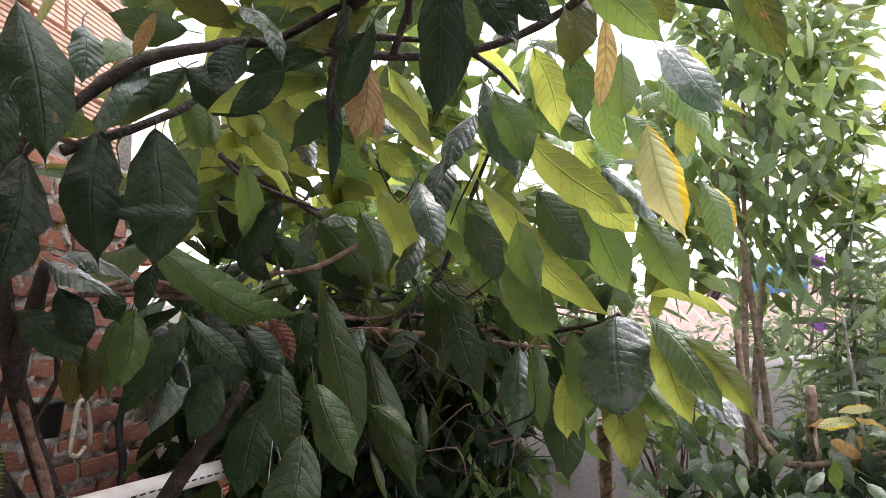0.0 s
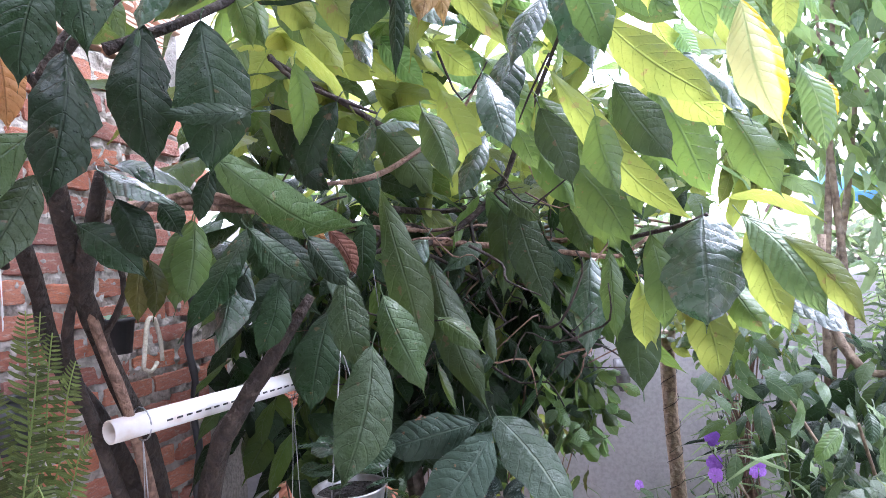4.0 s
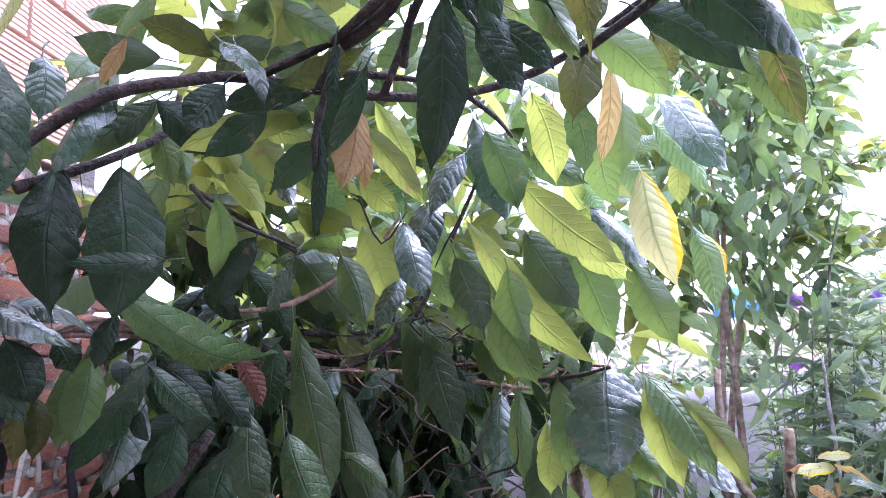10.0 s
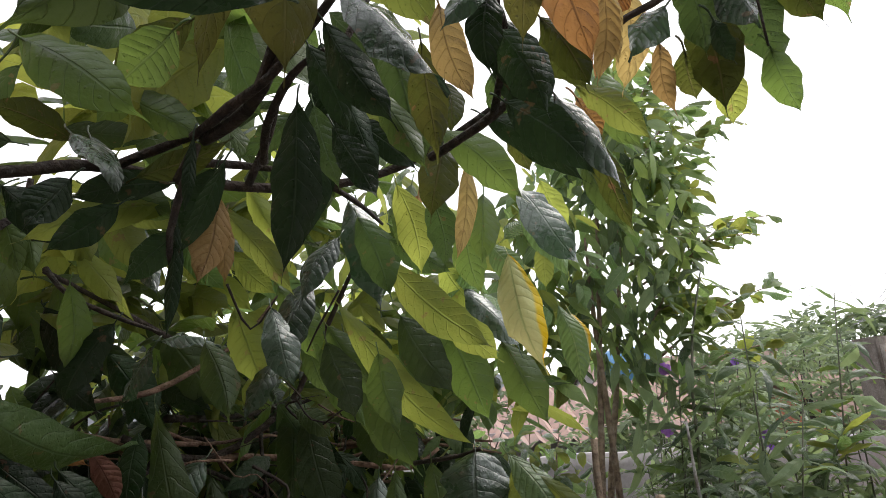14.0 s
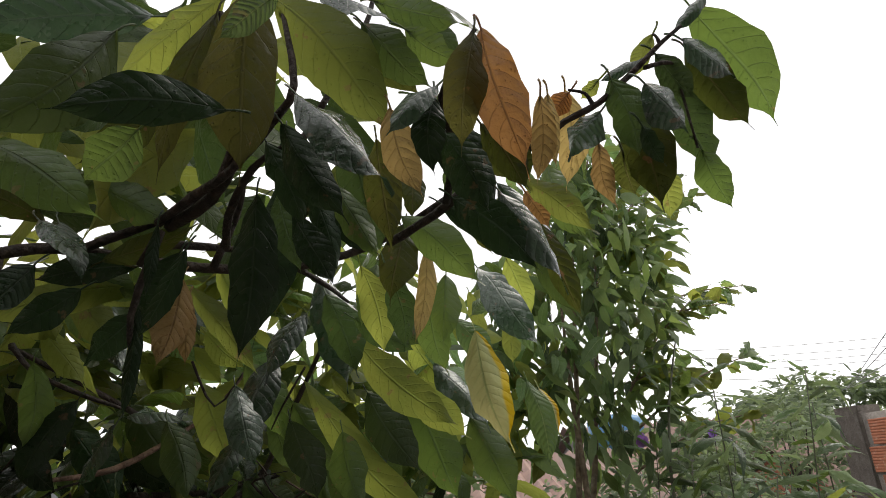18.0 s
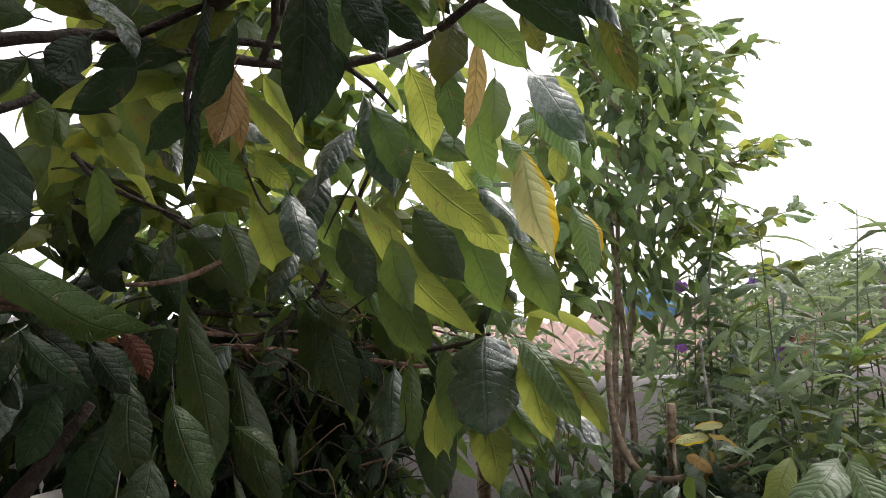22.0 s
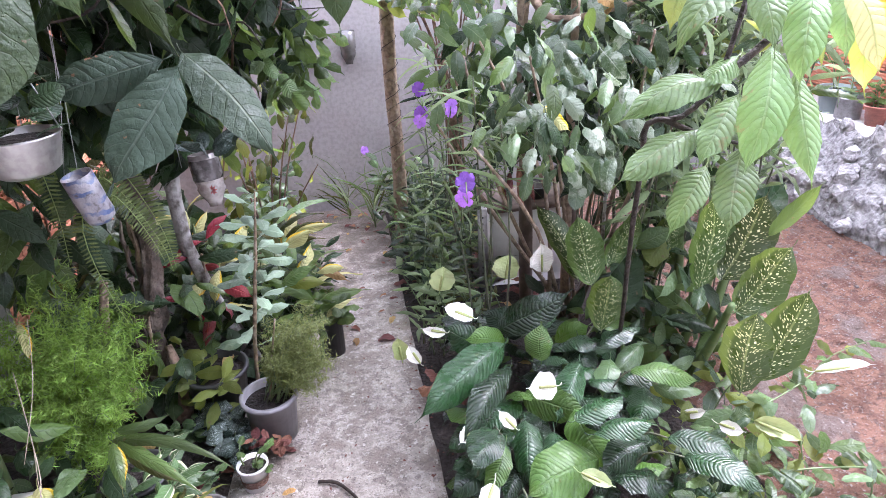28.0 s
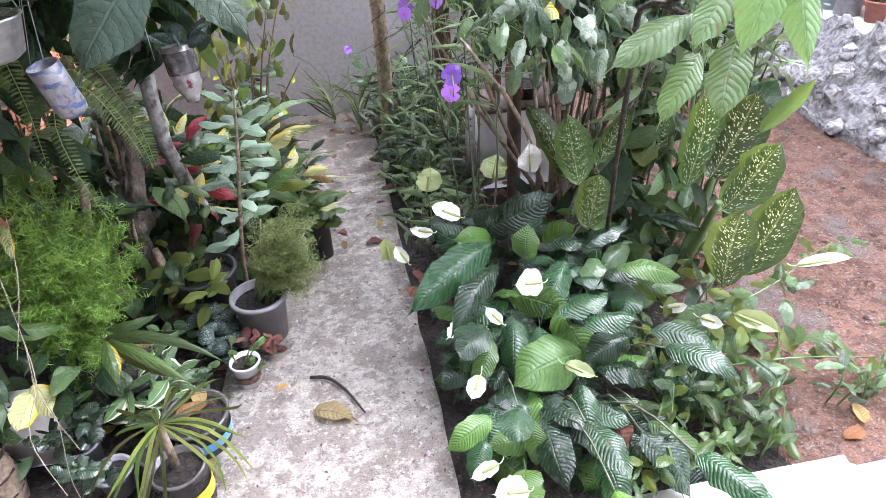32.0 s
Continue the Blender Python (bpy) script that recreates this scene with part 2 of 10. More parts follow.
LEAF = {}
QUILT = {"deep": 0.4, "dark": 0.4, "green": 0.34, "lime": 0.25, "wet": 0.7, "pale": 1.15, "olive": 0.4}
# on the broad tree dark and deep carry shade in their colour, lime carries backlight
for _k, _a in {
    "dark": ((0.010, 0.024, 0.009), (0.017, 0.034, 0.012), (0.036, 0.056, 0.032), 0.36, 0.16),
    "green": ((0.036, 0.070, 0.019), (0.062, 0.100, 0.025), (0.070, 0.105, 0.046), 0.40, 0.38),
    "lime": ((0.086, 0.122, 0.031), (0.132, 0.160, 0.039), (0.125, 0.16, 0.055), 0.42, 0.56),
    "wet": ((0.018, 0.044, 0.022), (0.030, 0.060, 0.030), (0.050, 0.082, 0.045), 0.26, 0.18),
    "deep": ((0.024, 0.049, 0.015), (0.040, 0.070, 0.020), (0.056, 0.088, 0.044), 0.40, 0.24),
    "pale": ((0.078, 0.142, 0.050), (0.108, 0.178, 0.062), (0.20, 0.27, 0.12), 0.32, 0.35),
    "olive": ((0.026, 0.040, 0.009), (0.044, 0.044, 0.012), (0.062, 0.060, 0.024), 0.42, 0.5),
}.items():
    LEAF[_k] = leaf_mat(_k + "_leaf", *_a, dead=0.35, quilt=QUILT[_k], spec={"wet": 0.7, "dark": 0.18, "green": 0.4, "deep": 0.4}.get(_k, 0.24), veins={"pale": 13.0, "lime": 10.0}.get(_k, 9.0), crinkle={"pale": 0.35, "lime": 0.45, "green": 0.6}.get(_k, 1.0), line={"lime": 0.32, "green": 0.36, "deep": 0.4, "pale": 0.4}.get(_k, 0.6), film={"wet": 0.8, "pale": 0.25, "dark": 0.08, "green": 0.18, "olive": 0.1}.get(_k, 0.0))
    LEAF[_k + "_many"] = leaf_mat(_k + "_leaves", *_a, island=True, quilt=0.25, spec=0.22)
LEAF["yellow"] = leaf_mat("yellow_leaf", (0.40, 0.42, 0.17), (0.46, 0.45, 0.20), (0.26, 0.33, 0.12), 0.4, 0.35, edge=(0.60, 0.42, 0.02), quilt=0.9, veins=11.0, crinkle=0.4)
LEAF["tan"] = leaf_mat("tan_leaf", (0.32, 0.215, 0.085), (0.38, 0.255, 0.115), (0.20, 0.125, 0.055), 0.55, 0.48, dead=0.3)
LEAF["straw"] = leaf_mat("straw_leaf", (0.26, 0.215, 0.10), (0.20, 0.155, 0.075), (0.14, 0.105, 0.055), 0.6, 0.3, dead=0.8)
LEAF["orange"] = leaf_mat("orange_leaf", (0.40, 0.20, 0.075), (0.44, 0.245, 0.11), (0.22, 0.11, 0.05), 0.5, 0.5, dead=0.3)
LEAF["brown"] = leaf_mat("brown_leaf", (0.13, 0.05, 0.04), (0.17, 0.075, 0.05), (0.09, 0.04, 0.03), 0.7, 0.2)
LEAF["spotted"] = leaf_mat("spotted_leaf", (0.026, 0.050, 0.012), (0.042, 0.072, 0.017), (0.16, 0.21, 0.08), 0.36, 0.20, spots=(0.50, 0.52, 0.30), edge=(0.075, 0.12, 0.028), quilt=0.3, crinkle=0.4)
LEAF["lily"] = leaf_mat("lily_leaf", (0.007, 0.025, 0.008), (0.015, 0.043, 0.012), (0.028, 0.066, 0.026), 0.30, 0.12, film=0.22, veins=17.0, quilt=1.0, dead=0.2, spec=0.4, crinkle=0.5)
LEAF["lily_light"] = leaf_mat("light_lily_leaf", (0.045, 0.105, 0.020), (0.075, 0.140, 0.026), (0.08, 0.15, 0.04), 0.36, 0.28, film=0.14, veins=17.0, quilt=0.8, dead=0.3, crinkle=0.3)
# the whitish patches put the bush leaves' sky reflection into their colour
LEAF["sheen_pale"] = leaf_mat("whitish_leaf", (0.026, 0.052, 0.020), (0.052, 0.084, 0.036), (0.11, 0.15, 0.08), 0.36, 0.25, film=0.15, sheen_mottle=(0.21, 0.24, 0.185), quilt=0.2)
LEAF["sheen_pale_many"] = leaf_mat("whitish_leaves", (0.026, 0.052, 0.020), (0.052, 0.084, 0.036), (0.11, 0.15, 0.08), 0.36, 0.25, film=0.15, sheen_mottle=(0.21, 0.24, 0.185), island=True, quilt=0.2)
LEAF["mottled"] = leaf_mat("mottled_leaf", (0.030, 0.056, 0.030), (0.060, 0.095, 0.055), (0.12, 0.16, 0.10), 0.5, 0.2, sheen_mottle=(0.13, 0.17, 0.135), quilt=0.4)
LEAF["glossy"] = leaf_mat("glossy_leaf", (0.040, 0.078, 0.036), (0.085, 0.130, 0.055), (0.13, 0.18, 0.09), 0.28, 0.32, film=0.2, quilt=0.2)
LEAF["glossy_many"] = leaf_mat("glossy_leaves", (0.040, 0.078, 0.036), (0.085, 0.130, 0.055), (0.13, 0.18, 0.09), 0.28, 0.32, film=0.2, island=True, quilt=0.2)
LEAF["blade_many"] = leaf_mat("blade_leaves", (0.085, 0.135, 0.062), (0.155, 0.212, 0.10), (0.15, 0.20, 0.10), 0.5, 0.4, island=True, quilt=0.1)
LEAF["blade"] = leaf_mat("blade_leaf", (0.085, 0.135, 0.062), (0.155, 0.212, 0.10), (0.15, 0.20, 0.10), 0.5, 0.4, quilt=0.1)
LEAF["dusty"] = leaf_mat("dusty_leaf", (0.020, 0.038, 0.024), (0.034, 0.056, 0.036), (0.066, 0.092, 0.066), 0.45, 0.14, veins=11.0, quilt=0.8, dead=0.9, spec=0.3)
LEAF["guava"] = leaf_mat("oblong_leaf", (0.085, 0.145, 0.048), (0.155, 0.220, 0.070), (0.16, 0.21, 0.09), 0.5, 0.45, quilt=0.15)
LEAF["guava_many"] = leaf_mat("oblong_leaves", (0.085, 0.145, 0.048), (0.155, 0.220, 0.070), (0.16, 0.21, 0.09), 0.5, 0.45, island=True, quilt=0.15)
LEAF["grey"] = leaf_mat("grey_green_leaf", (0.15, 0.22, 0.15), (0.22, 0.30, 0.20), (0.29, 0.36, 0.25), 0.45, 0.25, quilt=0.2)
LEAF["red"] = leaf_mat("red_leaf", (0.26, 0.03, 0.03), (0.12, 0.03, 0.04), (0.42, 0.08, 0.06), 0.35, 0.3, quilt=0.2)
LEAF["feather"] = leaf_mat("feathery_leaf", (0.055, 0.14, 0.018), (0.19, 0.31, 0.05), (0.16, 0.27, 0.05), 0.5, 0.4, island=True, quilt=0.0)
LEAF["fern"] = leaf_mat("fern_leaf", (0.052, 0.082, 0.024), (0.088, 0.115, 0.036), (0.16, 0.22, 0.07), 0.5, 0.35, island=True, quilt=0.0)
LEAF["aralia"] = leaf_mat("aralia_leaf", (0.030, 0.050, 0.016), (0.085, 0.095, 0.026), (0.16, 0.2, 0.07), 0.5, 0.3, island=True, quilt=0.0)
LEAF["far"] = leaf_mat("far_leaves", (0.07, 0.11, 0.055), (0.12, 0.16, 0.075), (0.15, 0.2, 0.1), 0.5, 0.3, island=True, quilt=0.0)
LEAF["white"] = leaf_mat("white_spathe", (0.80, 0.79, 0.70), (0.84, 0.83, 0.76), (0.62, 0.64, 0.44), 0.45, 0.25, quilt=0.25, veins=12.0)
LEAF["green_white"] = leaf_mat("greenish_spathe", (0.36, 0.46, 0.18), (0.52, 0.58, 0.32), (0.28, 0.40, 0.12), 0.4, 0.35, quilt=0.15)
LEAF["violet"] = leaf_mat("violet_petal", (0.34, 0.15, 0.58), (0.42, 0.21, 0.64), (0.32, 0.10, 0.50), 0.6, 0.4, quilt=0.1)
LEAF["variegated"] = leaf_mat("variegated_leaf", (0.05, 0.10, 0.04), (0.09, 0.15, 0.06), (0.55, 0.56, 0.42), 0.4, 0.25, edge=(0.60, 0.60, 0.42), quilt=0.3, crinkle=0.4)
LEAF["silver"] = leaf_mat("silver_flecked_leaf", (0.016, 0.030, 0.024), (0.026, 0.042, 0.032), (0.07, 0.09, 0.08), 0.4, 0.12, quilt=0.5, veins=8.0, spots=(0.34, 0.40, 0.38))

BARK = plain("bark", (0.012, 0.007, 0.004), (0.032, 0.018, 0.011), 55.0, 0.75, bump=1.0, big=26.0, col3=(0.050, 0.035, 0.025), dist=0.018)
BARK_PALE = plain("pale_bark", (0.25, 0.185, 0.125), (0.12, 0.082, 0.055), 46.0, 0.85, bump=1.0, big=15.0, col3=(0.33, 0.28, 0.22), dist=0.012)
OLD_BARK = plain("peeling_bark", (0.10, 0.074, 0.056), (0.036, 0.026, 0.020), 34.0, 0.85, bump=1.0, big=13.0, col3=(0.18, 0.15, 0.12), dist=0.02)
LICHEN = plain("lichen_bark", (0.40, 0.39, 0.37), (0.06, 0.045, 0.035), 22.0, 0.9, bump=1.0, big=14.0, col3=(0.10, 0.08, 0.06), dist=0.015)
TWIG = plain("twig", (0.21, 0.125, 0.085), (0.09, 0.05, 0.033), 48.0, 0.8, bump=1.0, big=24.0, col3=(0.19, 0.125, 0.088), dist=0.018)
STEM = plain("green_stem", (0.085, 0.14, 0.045), (0.13, 0.17, 0.06), 40.0, 0.5)
DULL_STEM = plain("dull_stem", (0.060, 0.075, 0.040), (0.11, 0.105, 0.065), 40.0, 0.6)


def brick_mat():
    m, nt, b = nodes_of("fired_brick", 0.9)
    info = nt.nodes.new("ShaderNodeObjectInfo")
    rp = nt.nodes.new("ShaderNodeValToRGB")
    rp.color_ramp.elements[0].color, rp.color_ramp.elements[1].color = (0.27, 0.12, 0.096, 1), (0.53, 0.185, 0.085, 1)
    for at, col in ((0.2, (0.44, 0.142, 0.072, 1)), (0.4, (0.51, 0.20, 0.108, 1)), (0.6, (0.35, 0.125, 0.082, 1)), (0.75, (0.30, 0.148, 0.122, 1)), (0.88, (0.46, 0.148, 0.072, 1))):
        e = rp.color_ramp.elements.new(at)
        e.color = col
    nt.links.new(info.outputs["Random"], rp.inputs[0])
    fine, mid = noise_of(nt, 160.0, 5), noise_of(nt, 34.0, 6, 0.65)
    drag = noise_of(nt, 26.0, 6, 0.65, stretch=(1.0, 0.45, 2.4))
    c = blend(nt, val(nt, "MULTIPLY", ramp(nt, drag, 0.42, 0.66), 0.75), rp.outputs[0], (0.25, 0.096, 0.072))
    c = blend(nt, val(nt, "MULTIPLY", ramp(nt, noise_of(nt, 6.0, 7, 0.68), 0.5, 0.68), 0.6), c, (0.47, 0.36, 0.29))
    c = blend(nt, val(nt, "MULTIPLY", ramp(nt, noise_of(nt, 9.0, 7, 0.65), 0.54, 0.64), 0.5), c, (0.20, 0.105, 0.09))
    c = blend(nt, val(nt, "MULTIPLY", ramp(nt, fine, 0.6, 0.7), 0.5), c, (0.10, 0.05, 0.042))
    nt.links.new(c, b.inputs["Base Color"])
    bumped(nt, b, val(nt, "ADD", mid, val(nt, "MULTIPLY", fine, 0.5)), 0.9, 0.008)
    return m


def path_mat():
    """Worn concrete: crisp-edged dark crusts, pale scuffs, pits and grit."""
    m, nt, b = nodes_of("worn_concrete", 0.8)
    big, mid, grit = noise_of(nt, 6.5, 9, 0.62), noise_of(nt, 15.0, 9, 0.72), noise_of(nt, 150.0, 4)
    c = blend(nt, ramp(nt, mid, 0.44, 0.56), (0.44, 0.395, 0.345), (0.32, 0.283, 0.242))
    c = blend(nt, val(nt, "MULTIPLY", ramp(nt, big, 0.49, 0.545), 0.75), c, (0.215, 0.18, 0.147))
    scale = noise_of(nt, 21.0, 9, 0.74)
    c = blend(nt, val(nt, "MULTIPLY", ramp(nt, scale, 0.535, 0.56), 0.8), c, (0.175, 0.152, 0.130))
    c = blend(nt, val(nt, "MULTIPLY", ramp(nt, noise_of(nt, 33.0, 8, 0.72), 0.57, 0.61), 0.85), c, (0.56, 0.53, 0.49))
    flake = noise_of(nt, 62.0, 8, 0.78)
    c = blend(nt, val(nt, "MULTIPLY", ramp(nt, flake, 0.54, 0.57), 0.45), c, (0.20, 0.175, 0.152))
    c = blend(nt, val(nt, "MULTIPLY", ramp(nt, noise_of(nt, 95.0, 6, 0.72), 0.59, 0.62), 0.5), c, (0.58, 0.55, 0.50))
    c = blend(nt, val(nt, "MULTIPLY", ramp(nt, grit, 0.63, 0.69), 0.75), c, (0.09, 0.078, 0.066))
    pit = nt.nodes.new("ShaderNodeTexVoronoi")
    pit.inputs["Scale"].default_value = 70.0
    nt.links.new(nt.nodes.new("ShaderNodeTexCoord").outputs["Object"], pit.inputs["Vector"])
    c = blend(nt, val(nt, "MULTIPLY", ramp(nt, pit.outputs["Distance"], 0.2, 0.12), 0.8), c, (0.06, 0.05, 0.042))
    moss = val(nt, "MULTIPLY", ramp(nt, noise_of(nt, 2.1, 7, 0.7), 0.56, 0.66), 0.45)
    c = blend(nt, moss, c, (0.17, 0.175, 0.10))
    far = nt.nodes.new("ShaderNodeSeparateXYZ")
    nt.links.new(nt.nodes.new("ShaderNodeTexCoord").outputs["Object"], far.inputs[0])
    mud = ramp(nt, val(nt, "ADD", val(nt, "MULTIPLY", far.outputs[1], 0.35), val(nt, "MULTIPLY", noise_of(nt, 8.0, 7, 0.68), 1.6)), 1.75, 2.15)
    c = blend(nt, val(nt, "MULTIPLY", mud, 0.8), c, (0.085, 0.066, 0.052))
    nt.links.new(c, b.inputs["Base Color"])
    nt.links.new(val(nt, "MULTIPLY_ADD", mid, 0.5, 0.45), b.inputs["Roughness"])
    bumped(nt, b, val(nt, "ADD", val(nt, "ADD", mid, val(nt, "SUBTRACT", flake, scale)), val(nt, "MULTIPLY", grit, 0.5)), 1.0, 0.014)
    return m


def red_soil_mat():
    """Trodden red earth with grey dust, crumbs and small stones."""
    m, nt, b = nodes_of("red_soil", 0.95)
    big, mid, grit = noise_of(nt, 3.2, 8, 0.62), noise_of(nt, 13.0, 8, 0.7), noise_of(nt, 70.0, 6, 0.7)
    c = blend(nt, ramp(nt, mid, 0.44, 0.56), (0.33, 0.175, 0.118), (0.205, 0.102, 0.068))
    c = blend(nt, val(nt, "MULTIPLY", ramp(nt, big, 0.52, 0.62), 0.75), c, (0.25, 0.205, 0.18))
    c = blend(nt, val(nt, "MULTIPLY", ramp(nt, noise_of(nt, 24.0, 7, 0.72), 0.55, 0.60), 0.7), c, (0.13, 0.082, 0.062))
    c = blend(nt, val(nt, "MULTIPLY", ramp(nt, grit, 0.57, 0.61), 0.75), c, (0.40, 0.35, 0.32))
    c = blend(nt, val(nt, "MULTIPLY", ramp(nt, noise_of(nt, 110.0, 5, 0.7), 0.58, 0.63), 0.8), c, (0.09, 0.06, 0.048))
    nt.links.new(c, b.inputs["Base Color"])
    bumped(nt, b, val(nt, "ADD", mid, val(nt, "MULTIPLY", grit, 0.7)), 1.0, 0.09)
    return m


BRICK = brick_mat()
BLOCK = plain("hollow_block", (0.43, 0.165, 0.092), (0.36, 0.13, 0.07), 60.0, 0.85, bump=0.3, big=6.0, col3=(0.50, 0.29, 0.21))
BLOCK_PALE = plain("pale_hollow_block", (0.56, 0.36, 0.28), (0.50, 0.31, 0.23), 60.0, 0.85, bump=0.3, big=6.0, col3=(0.60, 0.47, 0.40))
MORTAR = plain("mortar", (0.345, 0.312, 0.278), (0.24, 0.215, 0.19), 70.0, 0.95, bump=0.9, big=7.0, col3=(0.31, 0.28, 0.25), dist=0.012)
PLASTER = plain("grey_plaster", (0.335, 0.315, 0.315), (0.275, 0.258, 0.258), 40.0, 0.9, bump=0.5, big=1.7, col3=(0.215, 0.20, 0.20))
CONCRETE = path_mat()
SLAB = plain("pale_concrete", (0.42, 0.40, 0.375), (0.33, 0.31, 0.29), 26.0, 0.8, bump=0.6, big=4.0, col3=(0.30, 0.28, 0.26))
SOIL = plain("dark_soil", (0.014, 0.010, 0.008), (0.032, 0.023, 0.018), 60.0, 0.95, bump=1.0, big=5.0, col3=(0.024, 0.017, 0.013), dist=0.04)
RED_SOIL = red_soil_mat()
ROCK = plain("grey_rock", (0.36, 0.35, 0.34), (0.17, 0.16, 0.155), 30.0, 0.9, bump=1.0, big=4.0, col3=(0.50, 0.48, 0.46), dist=0.04)
GRAVEL = plain("dusty_gravel", (0.27, 0.225, 0.20), (0.13, 0.10, 0.088), 14.0, 0.95, bump=0.6, big=6.0, col3=(0.34, 0.31, 0.29), dist=0.01)
LEDGE = plain("light_concrete", (0.60, 0.58, 0.56), (0.50, 0.48, 0.46), 26.0, 0.8, bump=0.4, big=4.0, col3=(0.46, 0.44, 0.42))
PVC = plain("white_pvc", (0.72, 0.70, 0.68), (0.66, 0.63, 0.60), 20.0, 0.4, bump=0.05, big=9.0, col3=(0.55, 0.45, 0.36))
BLACK = plain("black_plastic", (0.016, 0.016, 0.018), (0.026, 0.026, 0.028), 40.0, 0.45, bump=0.1)
STEEL = plain("dull_aluminium", (0.42, 0.41, 0.40), (0.30, 0.29, 0.28), 50.0, 0.46, 0.9, 0.08, 12.0)
WIRE = plain("galvanised_wire", (0.42, 0.42, 0.42), (0.3, 0.3, 0.3), 50.0, 0.45, 0.8)
ROOT = plain("pale_root", (0.30, 0.25, 0.19), (0.20, 0.16, 0.12), 60.0, 0.9, bump=0.6)
ROPE = plain("cotton_rope", (0.62, 0.57, 0.46), (0.45, 0.40, 0.31), 120.0, 0.9, bump=0.8)
GREY_POT = plain("grey_plastic", (0.27, 0.265, 0.28), (0.20, 0.195, 0.21), 20.0, 0.5)
WOOD = plain("weathered_wood", (0.085, 0.060, 0.048), (0.13, 0.095, 0.075), 30.0, 0.85, bump=0.6, big=9.0)
WHITE_METAL = plain("white_enamel", (0.70, 0.69, 0.68), (0.62, 0.61, 0.60), 14.0, 0.4, bump=0.05, big=6.0, col3=(0.52, 0.47, 0.42))
PLATE = plain("clear_bottle", (0.095, 0.093, 0.09), (0.06, 0.057, 0.054), 26.0, 0.2, bump=0.15, big=16.0, col3=(0.09, 0.075, 0.07))


def label_mat():
    """White plastic film with smeared blue bands and dirt."""
    m, nt, b = nodes_of("printed_plastic", 0.35)
    co = nt.nodes.new("ShaderNodeSeparateXYZ")
    nt.links.new(nt.nodes.new("ShaderNodeTexCoord").outputs["Object"], co.inputs[0])
    swirl = val(nt, "MULTIPLY_ADD", noise_of(nt, 22.0, 3), 9.0, val(nt, "MULTIPLY", co.outputs[2], 210.0))
    band = ramp(nt, val(nt, "SINE", swirl), 0.1, 0.55)
    c = blend(nt, ramp(nt, noise_of(nt, 30.0, 4), 0.35, 0.7), (0.23, 0.225, 0.235), (0.14, 0.135, 0.15))
    c = blend(nt, val(nt, "MULTIPLY", band, ramp(nt, noise_of(nt, 16.0, 3), 0.42, 0.58)), c, (0.045, 0.075, 0.16))
    c = blend(nt, val(nt, "MULTIPLY", ramp(nt, noise_of(nt, 60.0, 5, 0.7), 0.56, 0.64), 0.8), c, (0.06, 0.052, 0.045))
    nt.links.new(c, b.inputs["Base Color"])
    bumped(nt, b, noise_of(nt, 45.0, 3), 0.5, 0.006)
    return m


PRINT = label_mat()
FILM = plain("cloudy_plastic", (0.22, 0.205, 0.19), (0.12, 0.108, 0.10), 40.0, 0.2, bump=0.5, big=26.0, col3=(0.12, 0.10, 0.09), dist=0.006)
SMOKED = plain("soil_behind_plastic", (0.050, 0.046, 0.044), (0.022, 0.020, 0.019), 60.0, 0.14, bump=0.4, big=24.0, col3=(0.17, 0.165, 0.165), dist=0.005)
YELLOW_P = plain("yellow_plastic", (0.75, 0.50, 0.02), (0.70, 0.45, 0.02), 14.0, 0.35, bump=0.05)
BLUE_P = plain("blue_plastic", (0.10, 0.28, 0.50), (0.08, 0.22, 0.42), 14.0, 0.4, bump=0.05)
TILE = plain("roof_tile", (0.30, 0.20, 0.165), (0.22, 0.15, 0.13), 9.0, 0.9, bump=0.4, big=1.0, col3=(0.24, 0.19, 0.17))
HILL = plain("far_hill", (0.26, 0.28, 0.29), (0.30, 0.31, 0.32), 0.02, 1.0, bump=0.0, big=0.01)
TEAL_P = plain("grey_green_plastic", (0.30, 0.37, 0.37), (0.26, 0.32, 0.32), 12.0, 0.5)


# ---- mesh helpers ----
RND = random.Random(5)
LEAFY = random.Random(11)


